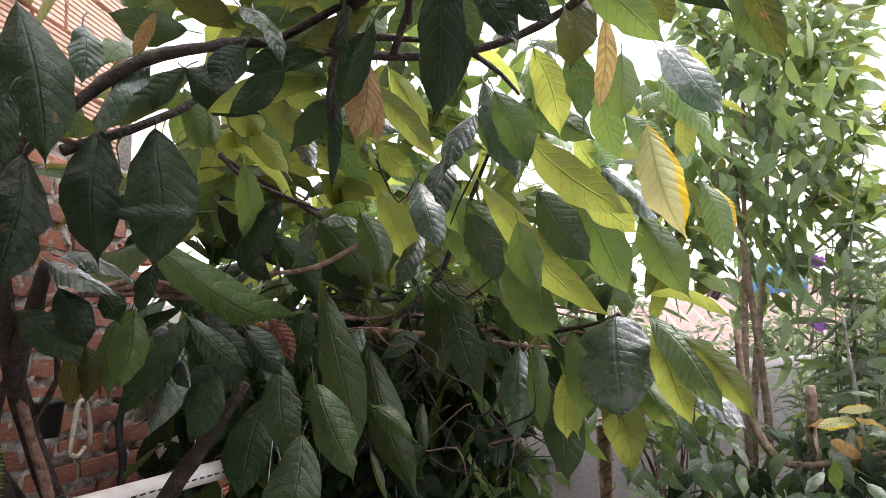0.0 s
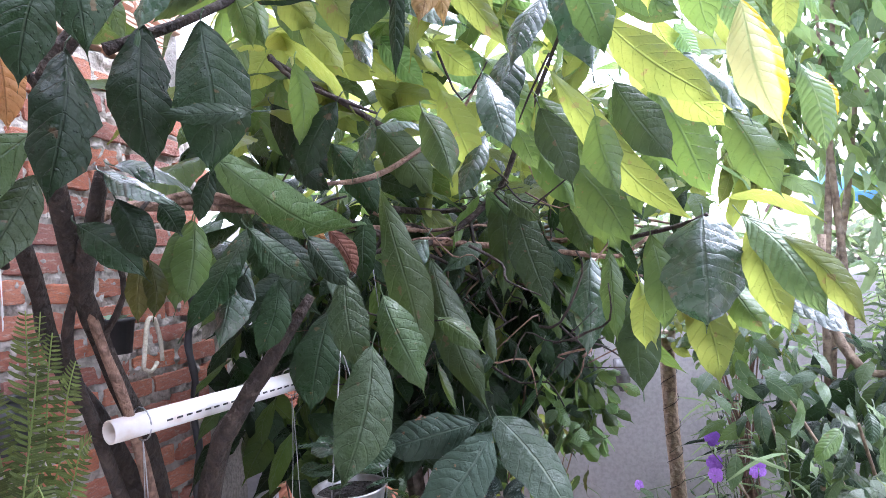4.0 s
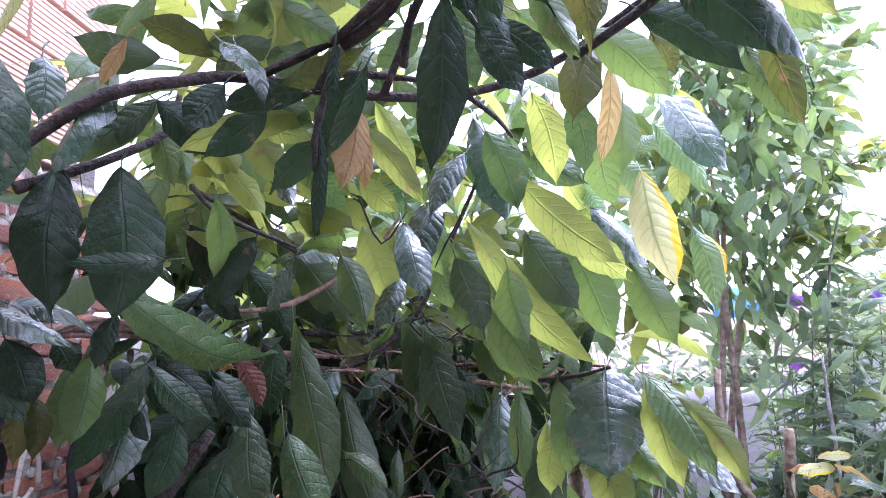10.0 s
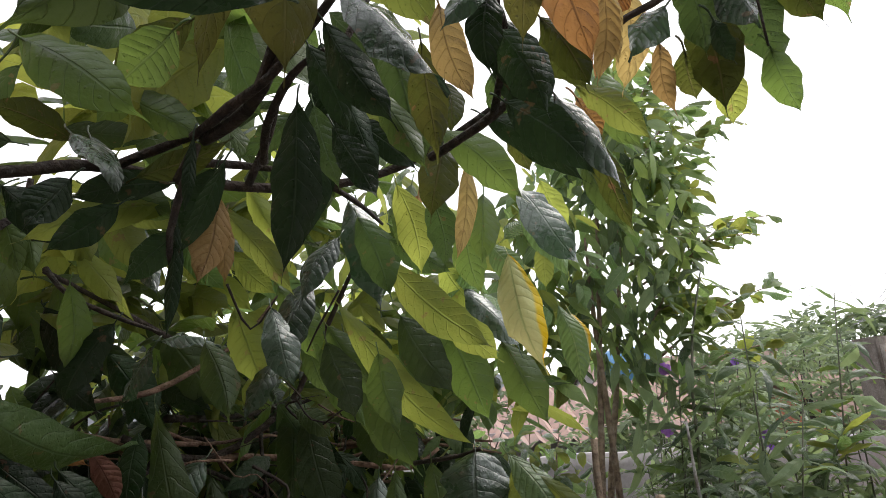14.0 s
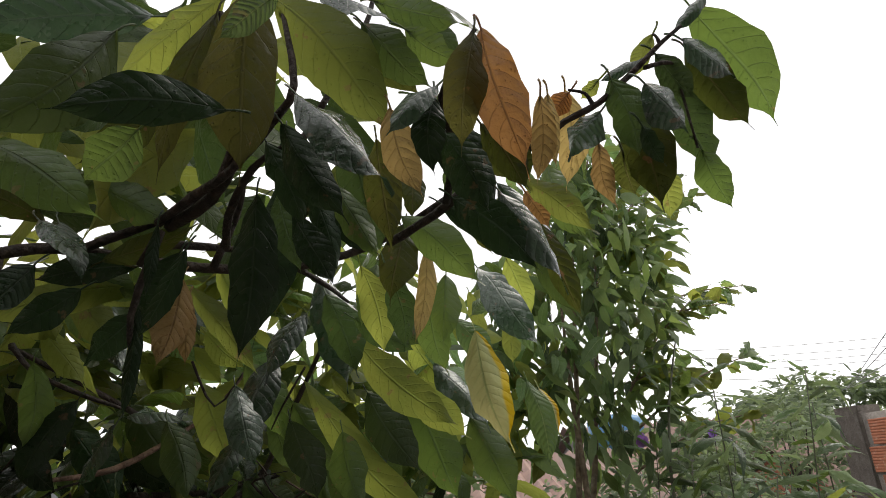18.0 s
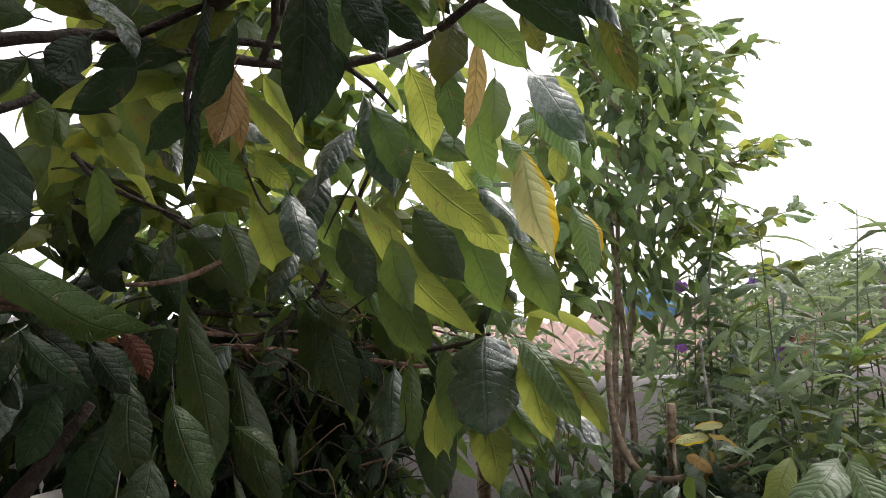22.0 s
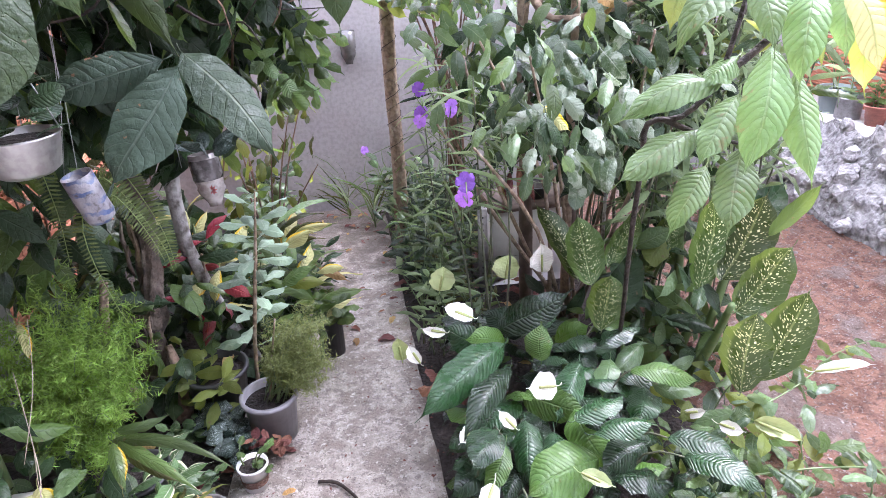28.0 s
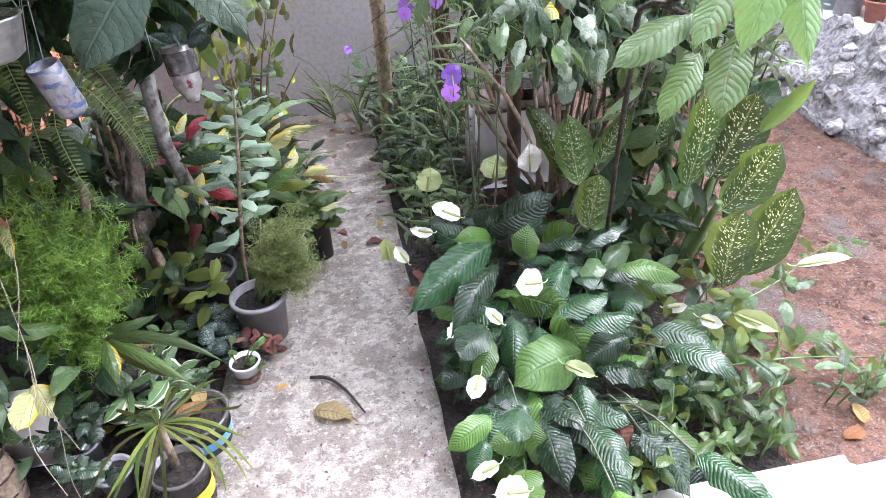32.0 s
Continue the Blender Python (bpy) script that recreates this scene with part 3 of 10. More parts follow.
class Geo:
    """Collects faces with UVs, then links them as one mesh."""

    def __init__(self):
        self.v, self.f, self.uv = [], [], []

    def face(self, idx, uvs=None):
        self.f.append(idx)
        self.uv.extend(uvs or [(0.5, 0.5)] * len(idx))

    def grid(self, rows, uvrows=None, close=False):
        o, n, m = len(self.v), len(rows), len(rows[0])
        for r in rows:
            self.v.extend(tuple(p) for p in r)
        for i in range(n - 1):
            for j in range(m if close else m - 1):
                k = (j + 1) % m
                q = (o + i * m + j, o + i * m + k, o + (i + 1) * m + k, o + (i + 1) * m + j)
                self.face(q, [uvrows[i][j], uvrows[i][k], uvrows[i + 1][k], uvrows[i + 1][j]] if uvrows else None)
        return o

    def tube(self, pts, radii, segs=8, knob=0.0, smooth=3):
        """A limb through points, with its own thickness at each."""
        pts = [Vector(p) for p in pts]
        if len(radii) != len(pts):
            radii = [radii[0] + (radii[-1] - radii[0]) * i / (len(pts) - 1) for i in range(len(pts))]
        if len(pts) > 2 and smooth > 1:
            P, Rr = [], []
            for i in range(len(pts) - 1):
                a, b = pts[i], pts[i + 1]
                p0, p3 = pts[max(i - 1, 0)], pts[min(i + 2, len(pts) - 1)]
                for s in range(smooth):
                    u = s / smooth
                    P.append(0.5 * (2 * a + (b - p0) * u + (2 * p0 - 5 * a + 4 * b - p3) * u * u + (3 * a - p0 - 3 * b + p3) * u**3))
                    Rr.append(radii[i] + (radii[i + 1] - radii[i]) * u)
            pts, radii = P + [pts[-1]], Rr + [radii[-1]]
        rows = []
        ref = Vector((0.31, 0.72, 0.41))
        for i, p in enumerate(pts):
            d = (pts[min(i + 1, len(pts) - 1)] - pts[max(i - 1, 0)]).normalized()
            ref = (ref - ref.dot(d) * d).normalized()
            u = ref
            w = d.cross(u)
            rows.append([p + radii[i] * (1 + knob * noise.noise(p * 40 + Vector((k, 0, 0)))) * (math.cos(a) * u + math.sin(a) * w) for k in range(segs) for a in [2 * math.pi * k / segs]])
        o = self.grid(rows, close=True)
        n = len(rows)
        self.face(tuple(o + k for k in range(segs))[::-1])
        self.face(tuple(o + (n - 1) * segs + k for k in range(segs)))

    def box(self, lo, hi):
        o = len(self.v)
        self.v.extend((x, y, z) for z in (lo[2], hi[2]) for y in (lo[1], hi[1]) for x in (lo[0], hi[0]))
        for q in ((0, 2, 3, 1), (4, 5, 7, 6), (0, 1, 5, 4), (2, 6, 7, 3), (0, 4, 6, 2), (1, 3, 7, 5)):
            self.face(tuple(o + k for k in q))

    def lathe(self, prof, at=(0, 0, 0), segs=20, squash=1.0):
        rows = [[(at[0] + r * math.cos(a), at[1] + squash * r * math.sin(a), at[2] + z) for k in range(segs) for a in [2 * math.pi * k / segs]] for r, z in prof]
        self.grid(rows, close=True)

    def leaf(self, base, tip, face_dir, width, bend=0.12, cup=0.12, wave=0.03, shape=(0.62, 0.5), ns=9, nw=4, drip=0.06):
        """One blade from its stalk end to its tip. shape: how early and how late it is widest."""
        B, T = Vector(base), Vector(tip)
        d = T - B
        ln = d.length
        d = d / ln
        n = Vector(face_dir)
        n = (n - n.dot(d) * d).normalized()
        s = d.cross(n)
        p, q = shape
        top = (p / (p + q)) ** p * (q / (p + q)) ** q
        ph, sway, twist = RND.uniform(0, 6.28), RND.uniform(-0.07, 0.07), RND.uniform(-0.8, 0.8)
        curl, lop, beat = LEAFY.uniform(-0.10, 0.07), LEAFY.uniform(-0.08, 0.08), LEAFY.uniform(0.7, 1.5)
        bite = LEAFY.uniform(0.25, 0.85) if nw >= 4 and LEAFY.random() < 0.3 else None
        bite_side, bite_in, bite_len = LEAFY.choice((-1, 1)), LEAFY.uniform(0.12, 0.4), LEAFY.uniform(0.03, 0.07)
        kink = LEAFY.uniform(0.3, 0.8)
        s0, n0 = s, n
        rows, uvs = [], []
        for i in range(ns + 1):
            u = 0.5 - 0.5 * math.cos(math.pi * i / ns)
            ca, sa = math.cos(twist * (u - 0.4)), math.sin(twist * (u - 0.4))
            s, n = s0 * ca + n0 * sa, n0 * ca - s0 * sa
            v = min(1.0, u / 0.93) if drip else u
            h = (v**p * (1 - v) ** q) / top * 0.5 * width
            if drip and 0.7 < u < 1.0:
                h = max(h, 0.055 * width * (1.0 - u) / 0.1) if u > 0.9 else h
            c = B + d * ln * u + n * (bend * ln * 4 * u * (1 - u) + curl * ln * u**3 - 0.04 * ln * max(0.0, u - kink)) + s * (sway * ln * math.sin(u * 3.1))
            if i == ns:
                c = c + d * drip * ln - n * 0.02 * ln
            row, ur = [], []
            for j in range(nw + 1):
                k = 2 * j / nw - 1
                hk = h * (1 + lop * (1 if k > 0 else -1) + 0.07 * math.sin(ph * 2 + u * 17 * beat + (2.1 if k > 0 else 0.0)))
                if bite is not None and k * bite_side > 0:
                    hk *= 1 - bite_in * math.exp(-(((u - bite) / bite_len) ** 2))
                w = wave * width * (math.sin(ph + u * 10 * beat + (1.7 if k > 0 else 0)) + 0.7 * math.sin(ph * 3 + u * 22 - k)) * abs(k) ** 1.3
                row.append(c + s * (hk * k) + n * (-cup * h * abs(k) ** 1.2 + w))
                ur.append((0.5 + 0.5 * k, u))
            rows.append(row)
            uvs.append(ur)
        self.grid(rows, uvs)

    def mesh(self, name, mat, smooth=True):
        me = bpy.data.meshes.new(name)
        me.from_pydata(self.v, [], self.f)
        lay = me.uv_layers.new(name="UVMap")
        lay.data.foreach_set("uv", [c for p in self.uv for c in p])
        me.materials.append(mat)
        if smooth:
            me.polygons.foreach_set("use_smooth", [True] * len(me.polygons))
        return me


def part(name, geo, mat, parent=None, label="", smooth=True):
    ob = new(name, geo.mesh(name, mat, smooth) if isinstance(geo, Geo) else geo)
    ob.parent = parent
    if parent is not None and parent.type == "EMPTY":
        ob.matrix_parent_inverse = Matrix.Translation(-parent.location)
    if label:
        ob["label"] = label
    return ob


def thing(name, label, category, at=(0, 0, 0), group=""):
    ob = new(name)
    ob.empty_display_size = 0.05
    ob.location = at
    return tagged(ob, label, category, group)


def structure(ob, label, category):
    return tagged(ob, label, category, kind="structure")


def rv(a, b):
    return RND.uniform(a, b)


# ---- the setting ----
def sheet(x0, x1, y0, y1, nx, ny, height):
    g = Geo()
    rows = []
    for j in range(ny + 1):
        y = y0 + (y1 - y0) * j / ny
        rows.append([(x, y, height(x, y)) for i in range(nx + 1) for x in [x0 + (x1 - x0) * i / nx]])
    g.grid(rows)
    return g


def bumps(x, y, f, a):
    return a * noise.noise(Vector((x * f, y * f, 3.1)))


# one sheet of ground to the horizon, fine near the garden
g = Geo()
xs = [-3000, -300, -40, -8, -3] + [-2.6 + 0.12 * i for i in range(56)] + [5, 9, 40, 300, 3000]
ys = [-3000, -300, -40, -8, -2] + [-1.0 + 0.12 * i for i in range(50)] + [6, 8, 20, 60, 300, 3000]
g.grid([[(x, y, -0.03 + (bumps(x, y, 5, 0.018) + bumps(x, y, 16, 0.008) if -3 < x < 4.2 and 1.0 < y < 5 else 0.0)) for x in xs] for y in ys])
ground = structure(part("ground", g, SOIL), "dark damp garden soil with dead leaves", "ground")

# bare red soil at the side of the bed
g = sheet(1.25, 3.25, 1.0, 4.2, 44, 60, lambda x, y: 0.015 + bumps(x, y, 3, 0.03) + bumps(x, y, 14, 0.018) + 0.05 * max(0, x - 2.2) - 0.09 * max(0.0, 1.5 - x) / 0.25)
structure(part("red_earth", g, RED_SOIL), "bare reddish earth with small stones", "ground")

# the garden path and the pale slab by the house
path = structure(new("path"), "worn concrete garden path with stains and leaf litter", "path")
g = Geo()
rows = []
for j in range(61):
    y = 0.98 + 3.25 * j / 60
    w0 = -0.36 + 0.05 * noise.noise(Vector((0, y * 2, 0))) + 0.14 * max(0.0, min(1.0, (y - 1.9) / 1.2))
    w1 = 0.36 + 0.012 * noise.noise(Vector((4, y * 5, 0)))
    row = [(w0, y, -0.05)]
    for i in range(15):
        x = w0 + (w1 - w0) * i / 14
        row.append((x, y, 0.0 + bumps(x, y, 9, 0.006) + bumps(x, y, 30, 0.002)))
    row.append((w1, y, -0.06))
    rows.append(row)
g.grid(rows)
part("slab", g, CONCRETE, path)
g = Geo()
g.grid([[(x, y, 0.004 + bumps(x, y, 6, 0.003)) for i in range(30) for x in [-2.5 + 7.5 * i / 29]] for y in [-4.0, -1.0] + [0.2 + 0.84 * k / 12 for k in range(13)]])
g.grid([[(x, 1.04, 0.004 + bumps(x, 1.04, 6, 0.003)), (x, 1.045, -0.08)] for i in range(30) for x in [-2.5 + 7.5 * i / 29]])
structure(part("terrace", g, SLAB), "pale cracked concrete terrace floor", "floor")

# left wall: hand-made bricks in thick mortar, ridged hollow blocks above and beyond
WX = -1.31
wall_west = structure(new("wall_west"), "rough wall of red bricks in thick grey mortar under ridged hollow blocks", "wall")


def uneven_face(x, y0, y1, z0, z1, ny, nz, amp, sign=1):
    g = Geo()
    g.grid([[(x + sign * (amp * noise.noise(Vector((y * 22, z * 22, 1))) + 0.6 * amp * noise.noise(Vector((y * 60, z * 60, 5)))), y, z) for i in range(ny + 1) for y in [y0 + (y1 - y0) * i / ny]] for k in range(nz + 1) for z in [z0 + (z1 - z0) * k / nz]])
    return g


g = uneven_face(WX + 0.001, -0.6, 2.12, 0.9, 2.53, 340, 210, 0.019)
g.box((WX - 0.15, -1.5, -0.1), (WX - 0.03, 2.12, 2.5))
g.box((WX - 0.15, 2.12, -0.1), (WX - 0.03, 4.42, 1.98))
g.box((WX - 0.15, -1.5, 2.52), (WX - 0.03, 2.12, 3.7))
part("mortar", g, MORTAR, wall_west)
g = Geo()
g.box((WX - 0.13, 2.42, -0.1), (WX + 0.02, 2.58, 2.06))
part("column", g, PLASTER, wall_west, "grey plastered concrete column")


def brick_mesh(k):
    """A worn brick, 1 m long in its own units, with uneven rounded edges."""
    r = random.Random(k)
    g = Geo()
    n = 9
    rows = []
    prof = [(-0.04, -1.0), (0.004, -1.0), (0.009, -0.9), (0.010, 0.0), (0.009, 0.9), (0.004, 1.0), (-0.04, 1.0)]
    for i in range(n + 1):
        u = -0.5 + i / n
        end = 0.95 if i in (0, n) else 1.0
        row = []
        for x, z in prof:
            j = r.uniform(-0.12, 0.07)
            row.append((x * (0.5 if i in (0, n) and x > 0 else 1) + r.uniform(-0.002, 0.002), u + r.uniform(-0.012, 0.012), 0.5 * z * end * (1 + j)))
        rows.append(row)
    g.grid(rows)
    m = len(prof)
    g.face(tuple(range(m)))
    g.face(tuple(n * m + q for q in range(m))[::-1])
    return g.mesh("brick", BRICK, False)


BRICKS = [brick_mesh(k) for k in range(9)]


def ridged_mesh(mat, ridges=9):
    """A hollow clay block, unit long and high, with grooves across its face."""
    g = Geo()
    prof = [(-0.05, -0.5)]
    for k in range(ridges):
        a, b = -0.5 + k / ridges, -0.5 + (k + 1) / ridges
        prof += [(0.0, a + 0.12 / ridges), (0.004, a + 0.3 / ridges), (0.004, b - 0.3 / ridges), (0.0, b - 0.12 / ridges)]
    prof.append((-0.05, 0.5))
    g.grid([[(x, y, z) for x, z in prof] for y in (-0.5, 0.5)])
    m = len(prof)
    g.face(tuple(range(m)))
    g.face(tuple(m + q for q in range(m))[::-1])
    return g.mesh("block", mat, False)


def lay(mesh, parent, at, length, height, turn=0.0, tilt=0.0, name="brick"):
    ob = new(name, mesh)
    ob.parent = parent
    ob.location = at
    ob.rotation_euler = (tilt, 0, turn)
    ob.scale = (1, length, height)
    return ob


ridged_pale, ridged = ridged_mesh(BLOCK_PALE), ridged_mesh(BLOCK)


def block_rows(parent, mesh, x, y0, y1, z0, z1, turn=0.0, ln=0.285, ht=0.18, joint=0.016):
    z, k = z0 + ht / 2, 0
    while z + ht / 2 < z1 + 0.01:
        y = y0 - (ln / 2 if k % 2 else 0.0) + ln / 2
        while y < y1:
            a, b = max(y - ln / 2, y0), min(y + ln / 2, y1)
            if b - a > 0.06:
                lay(mesh, parent, (x + RND.uniform(-0.003, 0.003), (a + b) / 2, z + RND.uniform(-0.003, 0.003)), b - a - joint, ht - joint * 0.6, turn, RND.uniform(-0.008, 0.008), "block")
            y += ln
        z += ht
        k += 1
    return z


# right-hand wall of hollow blocks with its end column
EX = 3.5
wall_east = structure(new("wall_east"), "unplastered wall of orange ridged hollow blocks with a concrete column", "wall")
g = Geo()
g.box((EX + 0.02, 0.5, 0.0), (EX + 0.16, 4.37, 2.26))
part("mortar", g, MORTAR, wall_east)
g = uneven_face(EX - 0.012, 4.37, 4.6, 0.0, 2.32, 8, 60, 0.006, -1)
g.box((EX + 0.0, 4.37, -0.1), (EX + 0.17, 4.6, 2.32))
part("column", g, CONCRETE, wall_east, "bare concrete column with spilled mortar")

# plastered back wall
BY = 4.3
wall_north = structure(new("wall_north"), "grey cement-plastered garden wall with stains", "wall")
g = Geo()
rows = []
for k in range(25):
    z = -0.1 + 1.76 * k / 24
    rows.append([(x, BY + 0.006 * noise.noise(Vector((x * 3, z * 3, 0))), z + (0.02 * noise.noise(Vector((x * 2, 0, 7))) if k == 24 else 0)) for i in range(70) for x in [-1.35 + 5.4 * i / 69]])
rows.append([(x, BY + 0.13, z) for x, y, z in rows[-1]])
rows.append([(x, BY + 0.13, -0.1) for x, y, z in rows[-1]])
g.grid(rows)
part("plaster", g, PLASTER, wall_north)


# ---- plants: a root thing with limbs and single leaves as parts ----
SHAPES = {"": (0.84, 0.76), "lily": (0.62, 0.66), "round": (0.45, 0.48), "dief": (0.55, 0.62), "ob": (1.1, 0.55), "lance": (0.6, 0.85), "oval": (0.5, 0.5), "narrow": (0.5, 0.6)}


def spadix(B, T, facing):
    """The knobbly spike in front of a spathe."""
    g = Geo()
    n = Vector(facing).normalized()
    g.tube([B, B.lerp(T, 0.25) + n * 0.012, B.lerp(T, 0.6) + n * 0.014], [0.003, 0.005, 0.004], 6, 0.2)
    return g


class Plant:
    def __init__(self, name, label, category, at):
        self.root = thing(name, label, category, at)

    def limb(self, pts, radii, mat=None, name="branch", segs=8, knob=0.3):
        g = Geo()
        g.tube(pts, radii, segs, knob)
        return part(name, g, mat or BARK, self.root)

    def leaf(self, base, tip, facing, width, kind, bend=0.06, shape="", cup=0.16, wave=0.035, stalk=0.025, name="leaf"):
        g = Geo()
        B, T = Vector(base), Vector(tip)
        if kind in ("white", "green_white"):
            cup, bend = -0.7, bend - 0.12
            name = "spathe"
        g.leaf(B, T, facing, width, bend, cup + 1.4 * RND.uniform(-0.04, 0.34), 1.5 * wave * RND.uniform(0.7, 1.6), SHAPES[shape], 15, 6)
        if stalk:
            d = (B - T).normalized()
            g.tube([B - d * 0.02, B + d * stalk * 0.4, B + d * stalk * 0.8 + Vector((0, 0.01, 0.15 * stalk))], [0.0012, 0.0013, 0.0016], 5, 0, 2)
        ob = part(name, g, LEAF[kind], self.root)
        if name == "spathe":
            part("spadix", spadix(B, T, facing), LEAF["yellow"], ob, "cream spadix")
        return ob


broad = Plant("broadleaf_tree", "young broad-leaved tree with long drooping wet leaves and dark arching limbs", "tree", (-0.72, 1.35, 0.0))
sapling = Plant("sapling", "small sapling with large pale ribbed leaves beside the bed", "tree", (1.11, 1.96, 0.0))
dief = Plant("dumb_cane", "dumb cane plants with large dark leaves flecked in cream", "plant", (1.4, 1.95, 0.0))
lilies = Plant("peace_lily", "large clump of peace lilies with glossy leaves and white spathes", "plant", (0.72, 1.65, 0.0))
groundling = Plant("ginger_plant", "low plant with long arching strap leaves", "plant", (-0.62, 1.78, 0.0))
bush = Plant("glossy_bush", "dense bush with oval leaves, their gloss painted as pale mottling, and thin bare twigs", "bush", (1.1, 2.55, 0.0))
canes = Plant("variegated_cane", "cane with yellow-and-green leaves in the corner", "plant", (-0.98, 1.7, 0.0))

# unseen house wall and porch roof, added behind the camera to block front light
g = Geo()
g.box((-1.46, -1.25, -0.1), (3.66, -1.1, 2.86))
structure(part("wall_south", g, PLASTER), "unseen plain wall added behind the camera to block front light", "wall")
g = Geo()
g.box((-1.46, -1.4, 2.86), (3.66, -0.35, 2.96))
structure(part("ceiling", g, SLAB), "unseen roof slab added behind the camera to block front light", "ceiling")


# ---- large leaves, one by one ----
broad.limb([(-1.051, 1.566, 0.700), (-1.000, 1.401, 1.221), (-0.966, 1.260, 1.486), (-0.973, 1.125, 1.692), (-0.918, 1.026, 1.857), (-0.870, 0.929, 1.967), (-0.856, 0.877, 1.996)], [0.0360, 0.0280, 0.0210, 0.0180, 0.0160, 0.0130, 0.0080])
broad.limb([(-1.029, 1.528, 0.872), (-0.960, 1.386, 1.368), (-0.913, 1.219, 1.626), (-0.850, 1.066, 1.816), (-0.757, 0.992, 1.924), (-0.701, 0.957, 2.012)], [0.0320, 0.0260, 0.0210, 0.0190, 0.0160, 0.0100])
broad.limb([(-0.850, 1.066, 1.816), (-0.797, 0.969, 1.949), (-0.730, 0.879, 2.090), (-0.679, 0.843, 2.162), (-0.574, 0.863, 2.256), (-0.470, 0.856, 2.306), (-0.369, 0.882, 2.331), (-0.305, 0.930, 2.356), (-0.186, 0.964, 2.341), (-0.062, 1.016, 2.340), (0.047, 1.045, 2.352), (0.172, 1.040, 2.383), (0.273, 1.003, 2.428), (0.364, 0.945, 2.472)], [0.0190, 0.0180, 0.0160, 0.0140, 0.0110, 0.0100, 0.0095, 0.0092, 0.0090, 0.0085, 0.0080, 0.0075, 0.0065, 0.0040])
broad.limb([(-0.279, 0.931, 2.351), (-0.195, 0.908, 2.370), (-0.104, 0.875, 2.386), (-0.059, 0.851, 2.407), (-0.024, 0.784, 2.379), (0.013, 0.722, 2.396), (0.037, 0.692, 2.415)], [0.0070, 0.0070, 0.0070, 0.0065, 0.0060, 0.0050, 0.0030])
broad.limb([(-0.230, 0.962, 2.351), (-0.154, 1.007, 2.385), (-0.021, 1.059, 2.385)], [0.0080, 0.0070, 0.0050])
broad.limb([(-0.086, 0.995, 2.339), (-0.043, 0.953, 2.409), (-0.025, 0.916, 2.444)], [0.0070, 0.0060, 0.0040])
broad.limb([(0.047, 1.046, 2.348), (0.093, 1.119, 2.335), (0.124, 1.222, 2.333)], [0.0060, 0.0050, 0.0030])
broad.limb([(-0.704, 0.867, 2.123), (-0.736, 0.777, 2.179), (-0.743, 0.722, 2.249), (-0.731, 0.692, 2.272)], [0.0090, 0.0080, 0.0060, 0.0040])
broad.limb([(-0.700, 0.836, 2.118), (-0.691, 0.780, 2.162), (-0.685, 0.747, 2.180)], [0.0060, 0.0050, 0.0030])
broad.limb([(-0.615, 0.875, 2.179), (-0.550, 0.961, 2.239), (-0.479, 1.048, 2.317), (-0.462, 1.051, 2.387)], [0.0100, 0.0080, 0.0070, 0.0050])
broad.limb([(-0.782, 1.033, 1.948), (-0.780, 1.145, 1.983), (-0.725, 1.286, 2.000), (-0.645, 1.443, 1.987), (-0.538, 1.616, 1.946), (-0.384, 1.756, 1.925)], [0.0110, 0.0100, 0.0100, 0.0090, 0.0080, 0.0060], TWIG)
broad.limb([(-0.536, 1.440, 2.031), (-0.431, 1.550, 2.052), (-0.325, 1.656, 2.131), (-0.242, 1.694, 2.202), (-0.175, 1.721, 2.302)], [0.0045, 0.0075, 0.0060, 0.0050, 0.0030], TWIG)
broad.limb([(-0.524, 1.623, 1.952), (-0.362, 1.771, 1.885), (-0.175, 1.859, 2.011), (-0.096, 1.832, 2.146), (-0.002, 1.754, 2.314), (0.076, 1.725, 2.466)], [0.0100, 0.0100, 0.0090, 0.0080, 0.0060, 0.0040], BARK)
broad.limb([(-0.558, 1.293, 2.287), (-0.479, 1.453, 2.232), (-0.394, 1.559, 2.172)], [0.0050, 0.0060, 0.0070])
broad.limb([(-0.348, 1.778, 1.891), (-0.170, 1.931, 1.866), (0.032, 1.984, 1.833), (0.159, 1.995, 1.815), (0.245, 1.980, 1.865)], [0.0100, 0.0090, 0.0080, 0.0070, 0.0050], TWIG)
broad.limb([(0.169, 1.561, 1.854), (0.264, 1.458, 1.869), (0.307, 1.405, 1.884)], [0.0060, 0.0050, 0.0040])
broad.limb([(-0.471, 1.761, 1.995), (-0.366, 1.987, 1.992), (-0.179, 2.195, 2.032), (0.067, 2.317, 2.133)], [0.0100, 0.0090, 0.0070, 0.0040])
broad.limb([(-0.526, 1.354, 1.775), (-0.613, 1.341, 1.655), (-0.708, 1.336, 1.529), (-0.794, 1.359, 1.390), (-1.004, 1.518, 0.882)], [0.0100, 0.0180, 0.0220, 0.0260, 0.0360])
broad.limb([(-0.255, 1.878, 1.960), (-0.227, 1.852, 1.774), (-0.169, 1.836, 1.656)], [0.0060, 0.0050, 0.0030])
sapling.limb([(1.110, 1.960, -0.030), (1.080, 1.910, 0.210), (1.040, 1.820, 0.440), (0.975, 1.677, 0.790), (0.905, 1.510, 1.110), (0.875, 1.439, 1.235), (0.942, 1.405, 1.255), (1.027, 1.418, 1.330), (1.079, 1.438, 1.485), (1.105, 1.465, 1.586)], [0.0085, 0.0080, 0.0078, 0.0075, 0.0072, 0.0072, 0.0070, 0.0070, 0.0060, 0.0040])
